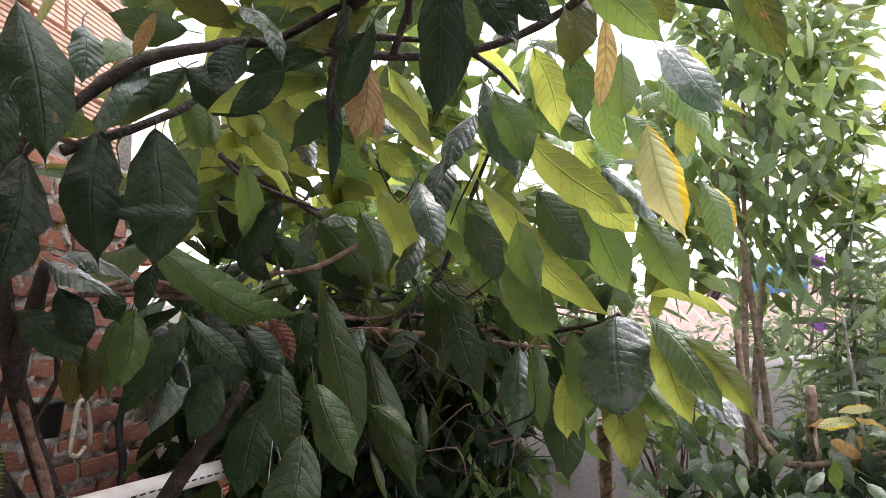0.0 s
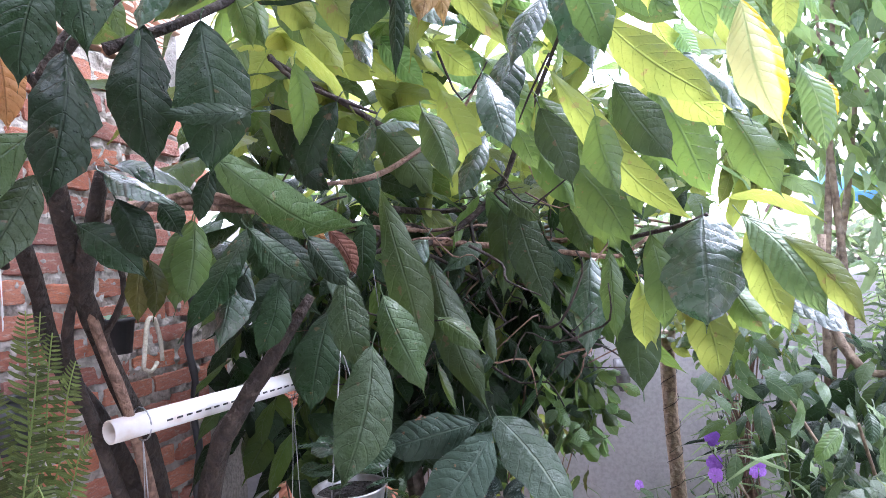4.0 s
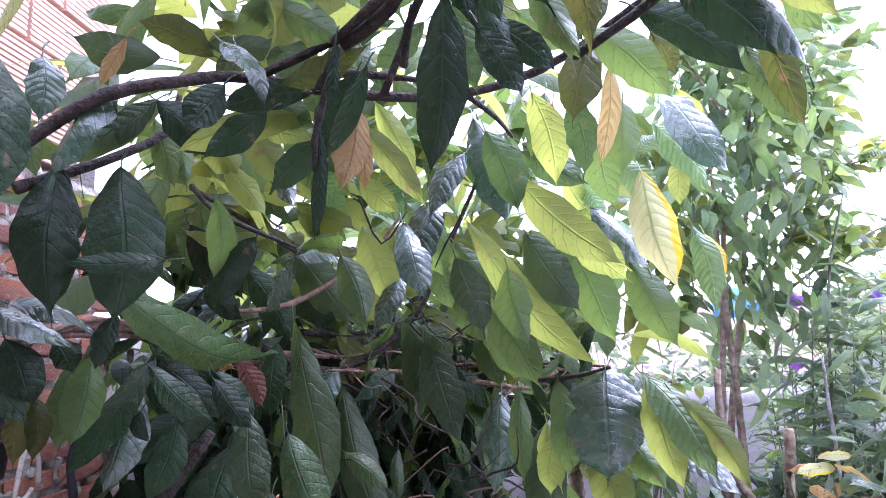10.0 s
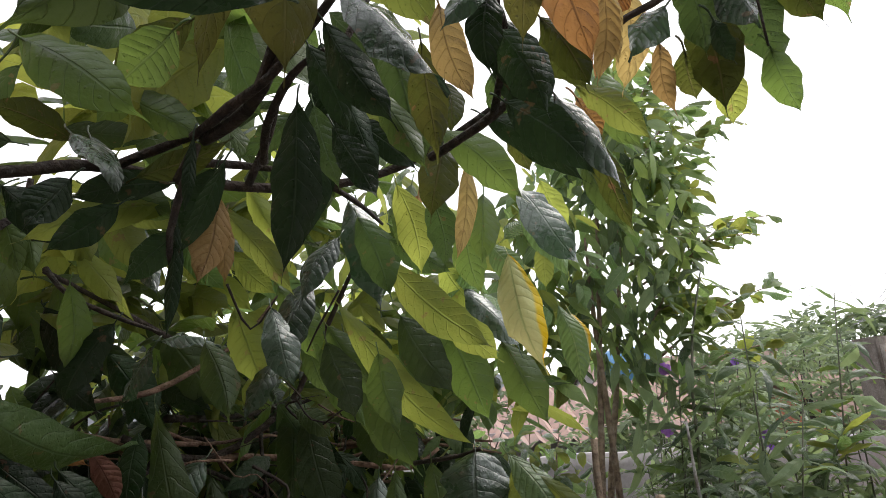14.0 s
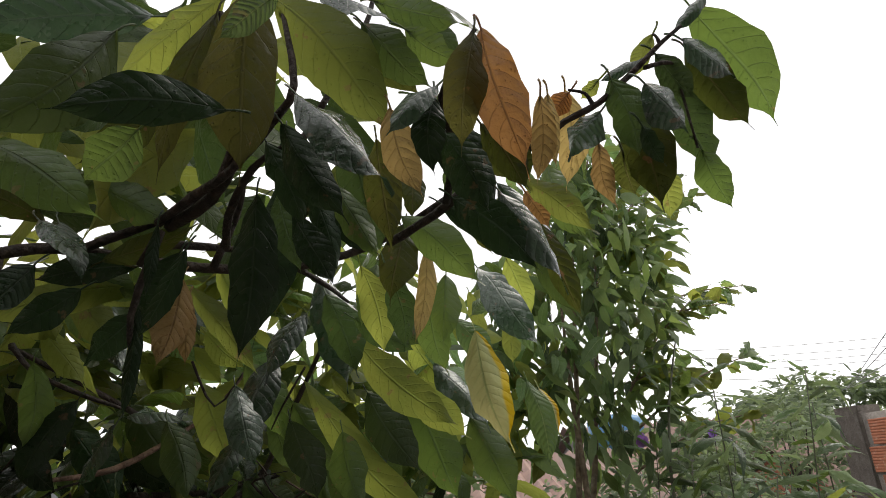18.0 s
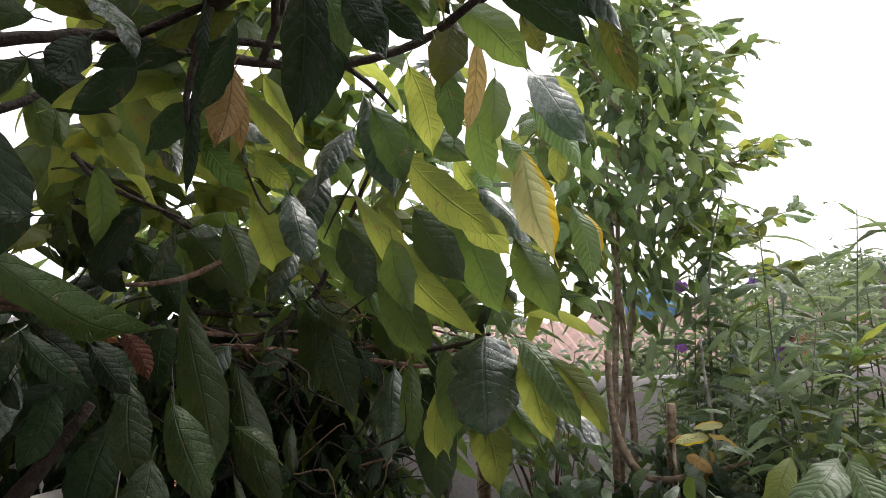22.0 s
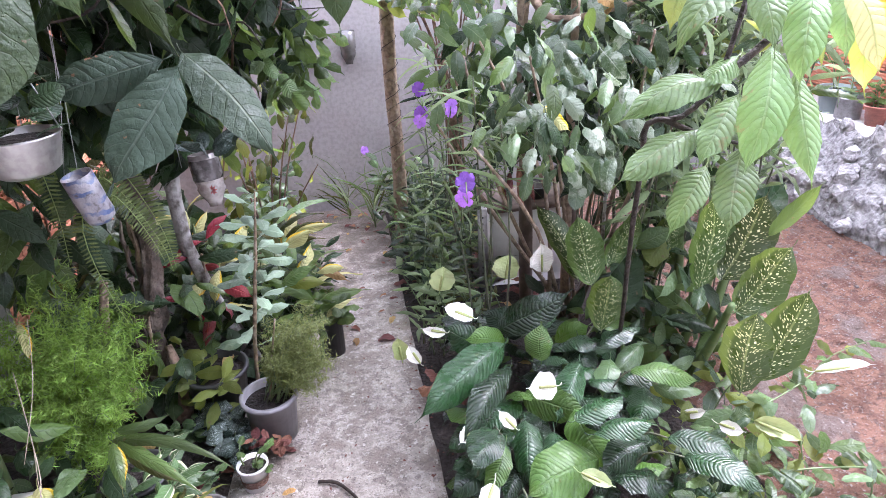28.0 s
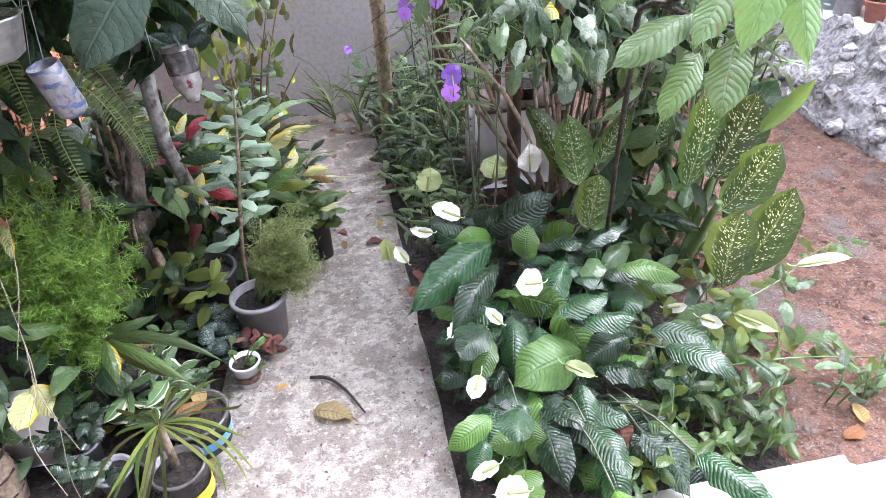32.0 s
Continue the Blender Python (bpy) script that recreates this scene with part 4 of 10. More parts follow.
sapling.limb([(1.027, 1.418, 1.330), (1.140, 1.410, 1.420), (1.211, 1.397, 1.542), (1.264, 1.395, 1.559)], [0.0090, 0.0080, 0.0060, 0.0040])
sapling.limb([(0.907, 1.418, 1.246), (0.969, 1.371, 1.221), (1.036, 1.316, 1.207)], [0.0070, 0.0060, 0.0040])
broad.limb([(0.210, 0.908, 2.339), (0.278, 0.823, 2.349), (0.320, 0.741, 2.354), (0.378, 0.669, 2.361), (0.431, 0.632, 2.388), (0.471, 0.613, 2.402), (0.521, 0.594, 2.441), (0.548, 0.582, 2.465), (0.575, 0.572, 2.485)], [0.0070, 0.0070, 0.0060, 0.0050, 0.0045, 0.0040, 0.0035, 0.0030, 0.0020])
broad.limb([(0.464, 0.615, 2.398), (0.454, 0.610, 2.414), (0.433, 0.610, 2.419)], [0.0030, 0.0020, 0.0015])
broad.limb([(0.548, 0.582, 2.465), (0.544, 0.579, 2.473), (0.539, 0.578, 2.477)], [0.0030, 0.0020, 0.0015])
broad.limb([(0.528, 0.594, 2.439), (0.564, 0.597, 2.449), (0.578, 0.612, 2.435), (0.600, 0.640, 2.351)], [0.0030, 0.0025, 0.0020, 0.0015])
broad.limb([(0.290, 0.770, 2.343), (0.290, 0.651, 2.374), (0.272, 0.582, 2.393), (0.309, 0.527, 2.444)], [0.0060, 0.0050, 0.0040, 0.0025])
broad.limb([(-0.115, 0.858, 2.357), (-0.038, 0.792, 2.371), (0.013, 0.707, 2.411), (0.011, 0.641, 2.416), (0.016, 0.583, 2.515)], [0.0100, 0.0100, 0.0080, 0.0070, 0.0040])
broad.limb([(-0.132, 0.857, 2.362), (-0.066, 0.794, 2.372), (0.005, 0.721, 2.377), (0.065, 0.661, 2.408), (0.098, 0.624, 2.440), (0.078, 0.643, 2.567)], [0.0070, 0.0070, 0.0060, 0.0060, 0.0050, 0.0030])
broad.limb([(-0.033, 0.863, 2.321), (-0.015, 0.798, 2.347), (0.031, 0.719, 2.375), (0.078, 0.670, 2.380)], [0.0060, 0.0060, 0.0050, 0.0030])
broad.limb([(0.057, 0.717, 2.374), (0.102, 0.698, 2.413), (0.179, 0.696, 2.573), (0.196, 0.694, 2.631)], [0.0050, 0.0050, 0.0040, 0.0030])
broad.limb([(-0.159, 0.881, 2.305), (-0.118, 0.833, 2.338), (-0.166, 0.879, 2.227), (-0.173, 0.937, 2.156)], [0.0070, 0.0060, 0.0050, 0.0030])
broad.limb([(-0.560, 1.299, 2.294), (-0.505, 1.295, 2.233), (-0.415, 1.324, 2.187), (-0.356, 1.381, 2.163)], [0.0060, 0.0050, 0.0050, 0.0030])
broad.limb([(0.026, 1.322, 2.223), (-0.024, 1.354, 2.148), (-0.049, 1.373, 2.104)], [0.0025, 0.0022, 0.0015])
broad.limb([(-0.180, 1.233, 2.228), (-0.153, 1.313, 2.150), (-0.093, 1.284, 2.211)], [0.0025, 0.0022, 0.0015])
broad.limb([(-0.963, 1.397, 1.226), (-0.880, 1.209, 1.554), (-0.863, 1.110, 1.741), (-0.831, 1.049, 1.862), (-0.733, 0.998, 1.997), (-0.737, 0.984, 2.007)], [0.0140, 0.0120, 0.0100, 0.0090, 0.0080, 0.0040], TWIG)
broad.limb([(-0.980, 1.329, 1.251), (-0.938, 1.180, 1.534), (-0.924, 1.105, 1.696), (-0.860, 1.061, 1.817), (-0.753, 1.049, 1.945)], [0.0160, 0.0140, 0.0110, 0.0090, 0.0060])
broad.limb([(-0.880, 1.127, 1.704), (-0.814, 1.131, 1.808), (-0.789, 1.090, 1.902), (-0.729, 1.115, 1.989)], [0.0070, 0.0060, 0.0050, 0.0040])
broad.limb([(-0.956, 1.005, 1.872), (-0.921, 0.961, 1.939), (-0.898, 0.914, 1.970)], [0.0080, 0.0060, 0.0040])
broad.limb([(-0.787, 1.153, 1.978), (-0.732, 1.295, 1.984), (-0.651, 1.452, 1.974)], [0.0090, 0.0080, 0.0060], TWIG)
broad.limb([(-0.791, 1.118, 1.960), (-0.730, 1.248, 2.012), (-0.658, 1.379, 1.989)], [0.0070, 0.0060, 0.0050], TWIG)
broad.limb([(-0.498, 1.701, 1.860), (-0.441, 1.747, 1.945), (-0.307, 1.888, 1.918), (-0.150, 1.989, 1.967)], [0.0060, 0.0060, 0.0050, 0.0030])
broad.limb([(-0.485, 1.698, 1.979), (-0.376, 1.783, 1.924), (-0.231, 1.893, 1.934), (-0.058, 2.021, 1.895)], [0.0050, 0.0050, 0.0040, 0.0030], TWIG)
broad.limb([(-0.523, 1.579, 1.809), (-0.441, 1.673, 1.886), (-0.340, 1.786, 1.845), (-0.241, 1.845, 1.776)], [0.0060, 0.0050, 0.0050, 0.0030])
broad.limb([(-0.371, 1.821, 1.908), (-0.326, 1.853, 1.811), (-0.320, 1.813, 1.662)], [0.0050, 0.0040, 0.0030], TWIG)
broad.limb([(-0.169, 1.931, 1.874), (-0.067, 1.958, 1.788), (0.003, 1.981, 1.693)], [0.0050, 0.0040, 0.0030])
# leaf kinds follow the light: dark and deep paint shade, lime paints backlight
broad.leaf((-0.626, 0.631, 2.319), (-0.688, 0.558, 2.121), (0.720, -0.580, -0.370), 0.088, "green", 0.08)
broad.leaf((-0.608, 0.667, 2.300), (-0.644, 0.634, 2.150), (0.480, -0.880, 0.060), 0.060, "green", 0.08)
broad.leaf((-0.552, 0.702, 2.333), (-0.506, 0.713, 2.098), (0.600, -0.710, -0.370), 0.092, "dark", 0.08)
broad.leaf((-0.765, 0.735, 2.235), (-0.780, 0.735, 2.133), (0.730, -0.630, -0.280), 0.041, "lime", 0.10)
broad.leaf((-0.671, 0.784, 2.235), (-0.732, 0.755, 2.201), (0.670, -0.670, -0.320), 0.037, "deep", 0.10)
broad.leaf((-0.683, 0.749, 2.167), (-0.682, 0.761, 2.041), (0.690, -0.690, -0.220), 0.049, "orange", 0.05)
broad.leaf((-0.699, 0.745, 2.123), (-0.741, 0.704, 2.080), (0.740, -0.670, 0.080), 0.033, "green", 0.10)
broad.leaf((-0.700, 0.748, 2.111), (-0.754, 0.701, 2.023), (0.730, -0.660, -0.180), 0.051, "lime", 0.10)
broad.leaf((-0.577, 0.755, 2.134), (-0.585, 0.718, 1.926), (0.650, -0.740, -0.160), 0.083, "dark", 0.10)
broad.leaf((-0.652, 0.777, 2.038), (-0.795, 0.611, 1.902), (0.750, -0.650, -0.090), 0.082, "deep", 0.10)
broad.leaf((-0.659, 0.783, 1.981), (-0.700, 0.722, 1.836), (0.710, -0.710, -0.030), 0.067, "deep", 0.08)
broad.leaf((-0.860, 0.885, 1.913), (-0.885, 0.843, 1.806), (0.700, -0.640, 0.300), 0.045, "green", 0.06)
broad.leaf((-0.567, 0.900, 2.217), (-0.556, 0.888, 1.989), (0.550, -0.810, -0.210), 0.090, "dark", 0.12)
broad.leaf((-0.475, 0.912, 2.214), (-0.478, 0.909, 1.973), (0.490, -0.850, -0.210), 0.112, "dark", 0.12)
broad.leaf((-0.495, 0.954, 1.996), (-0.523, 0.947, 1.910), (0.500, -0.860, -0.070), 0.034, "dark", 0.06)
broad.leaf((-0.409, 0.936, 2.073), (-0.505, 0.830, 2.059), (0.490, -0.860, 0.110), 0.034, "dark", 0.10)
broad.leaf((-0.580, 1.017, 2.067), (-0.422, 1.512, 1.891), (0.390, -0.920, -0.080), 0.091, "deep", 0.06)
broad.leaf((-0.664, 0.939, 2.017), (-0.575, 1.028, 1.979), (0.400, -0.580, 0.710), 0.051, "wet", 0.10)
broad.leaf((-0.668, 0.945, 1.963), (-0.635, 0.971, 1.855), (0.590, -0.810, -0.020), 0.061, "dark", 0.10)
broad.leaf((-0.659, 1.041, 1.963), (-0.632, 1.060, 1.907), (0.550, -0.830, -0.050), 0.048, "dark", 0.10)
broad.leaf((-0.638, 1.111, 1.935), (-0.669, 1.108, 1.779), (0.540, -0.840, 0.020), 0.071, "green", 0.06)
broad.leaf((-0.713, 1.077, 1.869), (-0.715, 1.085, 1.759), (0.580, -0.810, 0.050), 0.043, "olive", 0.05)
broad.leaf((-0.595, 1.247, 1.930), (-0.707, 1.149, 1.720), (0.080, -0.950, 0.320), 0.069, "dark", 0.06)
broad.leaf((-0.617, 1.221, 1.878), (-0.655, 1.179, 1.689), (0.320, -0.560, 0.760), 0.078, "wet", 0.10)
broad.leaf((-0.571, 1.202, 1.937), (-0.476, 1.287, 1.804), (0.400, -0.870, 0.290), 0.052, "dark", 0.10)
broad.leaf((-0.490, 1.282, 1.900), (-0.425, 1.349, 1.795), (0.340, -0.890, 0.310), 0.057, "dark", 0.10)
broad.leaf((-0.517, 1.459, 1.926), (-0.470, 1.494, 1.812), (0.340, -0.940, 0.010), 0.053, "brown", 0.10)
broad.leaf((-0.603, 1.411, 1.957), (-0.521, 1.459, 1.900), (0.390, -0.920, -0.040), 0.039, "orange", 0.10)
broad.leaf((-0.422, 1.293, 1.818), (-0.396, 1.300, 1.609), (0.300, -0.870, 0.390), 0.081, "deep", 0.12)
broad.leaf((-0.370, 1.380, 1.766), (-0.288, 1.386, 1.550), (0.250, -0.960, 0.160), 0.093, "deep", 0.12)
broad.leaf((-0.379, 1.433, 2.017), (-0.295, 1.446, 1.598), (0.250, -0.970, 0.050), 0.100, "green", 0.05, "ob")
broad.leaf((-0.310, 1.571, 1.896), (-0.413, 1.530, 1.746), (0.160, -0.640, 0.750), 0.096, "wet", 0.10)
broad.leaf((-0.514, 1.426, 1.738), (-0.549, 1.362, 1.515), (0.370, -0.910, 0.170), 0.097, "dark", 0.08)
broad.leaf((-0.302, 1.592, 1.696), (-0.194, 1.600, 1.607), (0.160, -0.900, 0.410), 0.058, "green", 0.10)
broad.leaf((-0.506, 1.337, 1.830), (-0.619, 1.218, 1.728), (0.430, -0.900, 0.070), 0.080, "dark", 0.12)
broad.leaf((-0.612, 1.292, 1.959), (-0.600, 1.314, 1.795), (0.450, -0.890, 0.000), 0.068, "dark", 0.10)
broad.leaf((-0.645, 0.904, 2.316), (-0.622, 0.926, 2.206), (0.570, -0.750, -0.330), 0.036, "green", 0.06)
broad.leaf((-0.463, 0.886, 2.330), (-0.549, 0.853, 2.184), (0.150, -0.690, 0.700), 0.068, "wet", 0.10)
broad.leaf((-0.460, 0.999, 2.352), (-0.557, 0.902, 2.216), (0.470, -0.800, -0.360), 0.053, "green", 0.08)
broad.leaf((-0.498, 1.037, 2.338), (-0.470, 1.062, 2.222), (0.420, -0.840, -0.340), 0.047, "green", 0.10)
broad.leaf((-0.493, 0.757, 2.321), (-0.497, 0.762, 2.233), (0.470, -0.650, 0.600), 0.047, "wet", 0.10)
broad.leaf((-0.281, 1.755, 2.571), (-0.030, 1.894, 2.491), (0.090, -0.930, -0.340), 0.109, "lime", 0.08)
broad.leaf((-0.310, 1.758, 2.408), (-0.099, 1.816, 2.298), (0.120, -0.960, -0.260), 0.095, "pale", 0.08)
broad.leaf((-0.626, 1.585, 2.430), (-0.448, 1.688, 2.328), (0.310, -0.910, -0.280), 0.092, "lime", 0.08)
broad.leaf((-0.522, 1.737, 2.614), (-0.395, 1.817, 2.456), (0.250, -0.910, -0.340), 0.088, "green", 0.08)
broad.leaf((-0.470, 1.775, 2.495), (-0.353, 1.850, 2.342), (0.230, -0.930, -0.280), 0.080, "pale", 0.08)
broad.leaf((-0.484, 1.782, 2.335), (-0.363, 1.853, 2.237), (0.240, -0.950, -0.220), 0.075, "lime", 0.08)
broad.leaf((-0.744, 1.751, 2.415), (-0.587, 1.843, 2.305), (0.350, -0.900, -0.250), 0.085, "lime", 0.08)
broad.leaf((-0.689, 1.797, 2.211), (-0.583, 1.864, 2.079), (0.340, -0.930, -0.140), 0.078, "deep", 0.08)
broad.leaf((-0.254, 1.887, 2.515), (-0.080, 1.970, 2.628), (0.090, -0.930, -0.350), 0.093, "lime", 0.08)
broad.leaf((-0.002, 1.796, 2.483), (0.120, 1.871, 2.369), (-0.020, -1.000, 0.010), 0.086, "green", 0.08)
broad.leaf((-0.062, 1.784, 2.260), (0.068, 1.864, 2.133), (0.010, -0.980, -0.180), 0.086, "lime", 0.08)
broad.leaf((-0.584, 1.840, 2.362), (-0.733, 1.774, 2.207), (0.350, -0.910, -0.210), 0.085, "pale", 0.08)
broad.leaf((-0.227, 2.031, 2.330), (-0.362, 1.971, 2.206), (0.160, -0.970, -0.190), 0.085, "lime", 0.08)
broad.leaf((0.020, 1.034, 2.523), (-0.018, 1.036, 2.227), (0.100, -0.910, -0.410), 0.081, "dark", 0.05)
broad.leaf((0.073, 0.940, 2.485), (0.123, 0.952, 2.304), (0.010, -0.890, -0.460), 0.045, "dark", 0.08)
broad.leaf((-0.117, 0.941, 2.302), (-0.143, 0.925, 2.162), (0.250, -0.920, -0.320), 0.056, "tan", 0.05)
broad.leaf((-0.114, 0.975, 2.279), (-0.110, 0.964, 2.171), (0.220, -0.930, -0.300), 0.032, "tan", 0.05)
broad.leaf((-0.163, 0.899, 2.247), (-0.177, 0.908, 2.084), (-0.040, -0.970, -0.220), 0.024, "dark", 0.04)
broad.leaf((-0.119, 0.821, 2.345), (-0.133, 0.840, 2.240), (0.260, -0.870, -0.410), 0.018, "dark", 0.04)
broad.leaf((-0.166, 1.115, 2.346), (-0.037, 1.146, 2.180), (0.180, -0.940, -0.290), 0.049, "lime", 0.08)
broad.leaf((0.043, 1.403, 2.448), (0.109, 1.399, 2.190), (0.020, -0.760, 0.650), 0.113, "wet", 0.10)
broad.leaf((-0.038, 1.345, 2.247), (-0.095, 1.313, 2.084), (0.100, -0.720, 0.680), 0.082, "wet", 0.12)
broad.leaf((0.029, 1.321, 2.338), (-0.051, 1.296, 2.194), (0.070, -0.750, 0.660), 0.065, "wet", 0.10)
broad.leaf((0.129, 1.332, 2.284), (0.346, 1.368, 2.090), (-0.090, -0.980, -0.200), 0.089, "lime", 0.10)
broad.leaf((0.020, 1.346, 2.200), (0.322, 1.610, 1.874), (-0.040, -1.000, -0.080), 0.079, "lime", 0.06)
broad.leaf((0.244, 1.620, 2.212), (0.365, 1.650, 1.933), (-0.120, -0.970, 0.200), 0.122, "green", 0.10)
broad.leaf((0.172, 1.679, 2.235), (0.277, 1.694, 2.019), (-0.070, -0.980, 0.180), 0.099, "green", 0.10)
broad.leaf((0.314, 1.574, 2.261), (0.453, 1.569, 2.105), (-0.130, -0.710, 0.690), 0.084, "wet", 0.10)
broad.leaf((0.408, 1.431, 2.309), (0.473, 1.449, 2.044), (-0.230, -0.970, 0.020), 0.099, "yellow", 0.10)
broad.leaf((0.552, 1.582, 2.209), (0.591, 1.589, 2.000), (-0.220, -0.750, 0.620), 0.067, "pale", 0.10)
broad.leaf((0.586, 1.606, 2.191), (0.623, 1.607, 2.074), (-0.300, -0.950, 0.070), 0.047, "yellow", 0.10)
broad.leaf((0.401, 1.599, 2.130), (0.497, 1.602, 1.918), (-0.210, -0.950, 0.230), 0.102, "green", 0.06)
broad.leaf((0.378, 1.117, 2.363), (0.479, 1.096, 2.198), (-0.220, -0.740, 0.640), 0.076, "wet", 0.14)
broad.leaf((0.435, 1.387, 2.399), (0.546, 1.392, 2.248), (-0.230, -0.810, 0.550), 0.075, "pale", 0.10)
broad.leaf((0.410, 1.473, 2.359), (0.470, 1.466, 2.404), (-0.190, -0.830, 0.530), 0.051, "pale", 0.10)
broad.leaf((0.509, 1.475, 2.355), (0.507, 1.496, 2.236), (-0.250, -0.940, -0.240), 0.050, "lime", 0.10)
broad.leaf((0.237, 0.961, 2.392), (0.209, 0.961, 2.256), (-0.110, -0.910, -0.390), 0.066, "olive", 0.10)
broad.leaf((0.275, 0.984, 2.360), (0.244, 0.994, 2.191), (-0.140, -0.930, -0.350), 0.033, "tan", 0.06)
broad.leaf((0.231, 0.939, 2.398), (0.347, 0.929, 2.272), (-0.190, -0.970, -0.120), 0.068, "green", 0.10)
broad.leaf((0.317, 1.118, 2.351), (0.304, 1.112, 2.213), (-0.180, -0.980, -0.010), 0.058, "green", 0.06)
broad.leaf((0.291, 0.877, 2.392), (0.431, 0.858, 2.275), (-0.260, -0.870, -0.430), 0.058, "dark", 0.08)
broad.leaf((0.385, 0.872, 2.422), (0.472, 0.877, 2.289), (-0.280, -0.750, 0.590), 0.041, "wet", 0.08)
broad.leaf((0.433, 0.871, 2.317), (0.481, 0.853, 2.195), (-0.380, -0.920, -0.060), 0.040, "green", 0.08)
broad.leaf((0.185, 1.144, 2.386), (0.152, 1.133, 2.260), (-0.050, -0.940, -0.340), 0.053, "green", 0.06)
broad.leaf((0.196, 1.126, 2.357), (0.186, 1.126, 2.303), (-0.070, -0.930, -0.350), 0.025, "orange", 0.06)
broad.leaf((0.293, 1.375, 1.880), (0.283, 1.341, 1.669), (-0.080, -0.630, 0.770), 0.156, "wet", 0.10, "round")
broad.leaf((0.353, 1.336, 1.874), (0.466, 1.271, 1.676), (-0.160, -0.680, 0.710), 0.081, "pale", 0.10)
broad.leaf((0.407, 1.313, 1.833), (0.513, 1.243, 1.663), (-0.270, -0.960, 0.130), 0.055, "lime", 0.08)
broad.leaf((0.368, 1.361, 1.848), (0.413, 1.315, 1.650), (-0.210, -0.970, 0.120), 0.072, "lime", 0.06)
broad.leaf((0.393, 1.398, 1.755), (0.521, 1.318, 1.637), (-0.150, -0.600, 0.790), 0.078, "wet", 0.10)
broad.leaf((0.206, 1.511, 1.856), (0.218, 1.519, 1.641), (-0.060, -0.920, 0.380), 0.078, "green", 0.08)
broad.leaf((0.195, 1.537, 1.732), (0.179, 1.523, 1.605), (-0.050, -0.990, 0.170), 0.060, "lime", 0.08)
broad.leaf((0.077, 1.725, 1.817), (0.051, 1.712, 1.567), (0.020, -0.630, 0.780), 0.101, "wet", 0.10)
broad.leaf((-0.109, 1.759, 1.987), (-0.035, 1.773, 1.682), (0.110, -0.990, 0.050), 0.106, "deep", 0.06)
broad.leaf((0.048, 1.577, 2.046), (0.180, 1.616, 1.833), (-0.000, -1.000, -0.010), 0.097, "green", 0.06)
broad.leaf((0.013, 1.941, 2.008), (0.077, 1.952, 1.818), (0.030, -1.000, 0.010), 0.086, "green", 0.08)
broad.leaf((-0.147, 1.566, 2.125), (-0.222, 1.534, 1.980), (0.130, -0.690, 0.710), 0.065, "wet", 0.10)
broad.leaf((-0.400, 1.502, 2.162), (-0.272, 1.505, 2.148), (0.210, -0.690, 0.690), 0.051, "wet", 0.12)
broad.leaf((-0.077, 1.508, 2.146), (-0.025, 1.530, 2.022), (0.110, -0.990, -0.110), 0.061, "green", 0.10)
broad.leaf((0.009, 1.605, 2.173), (0.062, 1.638, 1.991), (0.050, -0.990, -0.100), 0.079, "deep", 0.10)
broad.leaf((0.106, 1.718, 2.113), (0.223, 1.748, 1.949), (-0.020, -0.690, 0.720), 0.070, "wet", 0.10)
broad.leaf((-0.134, 1.737, 1.995), (-0.043, 1.751, 1.919), (0.110, -0.960, 0.270), 0.063, "green", 0.10)
broad.leaf((-0.472, 1.003, 2.434), (-0.595, 0.938, 2.449), (0.520, -0.750, -0.420), 0.066, "deep", 0.10)
broad.leaf((-0.498, 0.943, 2.442), (-0.549, 0.957, 2.365), (0.520, -0.760, -0.400), 0.026, "tan", 0.06)
broad.leaf((-0.398, 1.049, 2.455), (-0.508, 0.982, 2.496), (0.450, -0.780, -0.440), 0.058, "olive", 0.10)
broad.leaf((-0.408, 1.040, 2.473), (-0.263, 1.045, 2.450), (0.360, -0.820, -0.440), 0.047, "deep", 0.10)
broad.leaf((-0.330, 1.030, 2.534), (-0.185, 1.037, 2.498), (0.300, -0.820, -0.490), 0.060, "green", 0.10)
broad.leaf((-0.280, 1.025, 2.557), (-0.363, 1.039, 2.484), (0.390, -0.900, -0.200), 0.052, "green", 0.10)
broad.leaf((0.109, 1.124, 2.593), (0.133, 1.145, 2.478), (-0.010, -0.880, -0.480), 0.061, "lime", 0.06)
broad.leaf((-0.283, 0.875, 2.377), (-0.236, 0.872, 2.281), (0.320, -0.730, 0.600), 0.031, "wet", 0.08)
broad.leaf((-0.219, 0.887, 2.315), (-0.088, 0.879, 2.366), (0.270, -0.860, -0.430), 0.042, "olive", 0.08)
broad.leaf((-0.451, 0.961, 2.341), (-0.558, 0.926, 2.252), (0.530, -0.780, -0.330), 0.045, "deep", 0.10)
broad.leaf((-0.183, 0.927, 2.320), (-0.331, 0.919, 2.298), (0.350, -0.860, -0.380), 0.049, "dark", 0.10)
broad.leaf((-0.187, 0.971, 2.302), (-0.415, 0.958, 2.247), (0.400, -0.910, -0.030), 0.057, "lime", 0.10)
broad.leaf((-0.484, 1.061, 2.350), (-0.462, 1.084, 2.225), (0.470, -0.830, -0.300), 0.045, "green", 0.06)
broad.leaf((-0.480, 1.165, 2.336), (-0.397, 1.183, 2.241), (0.420, -0.870, -0.280), 0.053, "green", 0.08)
broad.leaf((-0.384, 1.157, 2.387), (-0.302, 1.184, 2.239), (0.350, -0.880, -0.310), 0.069, "lime", 0.08)
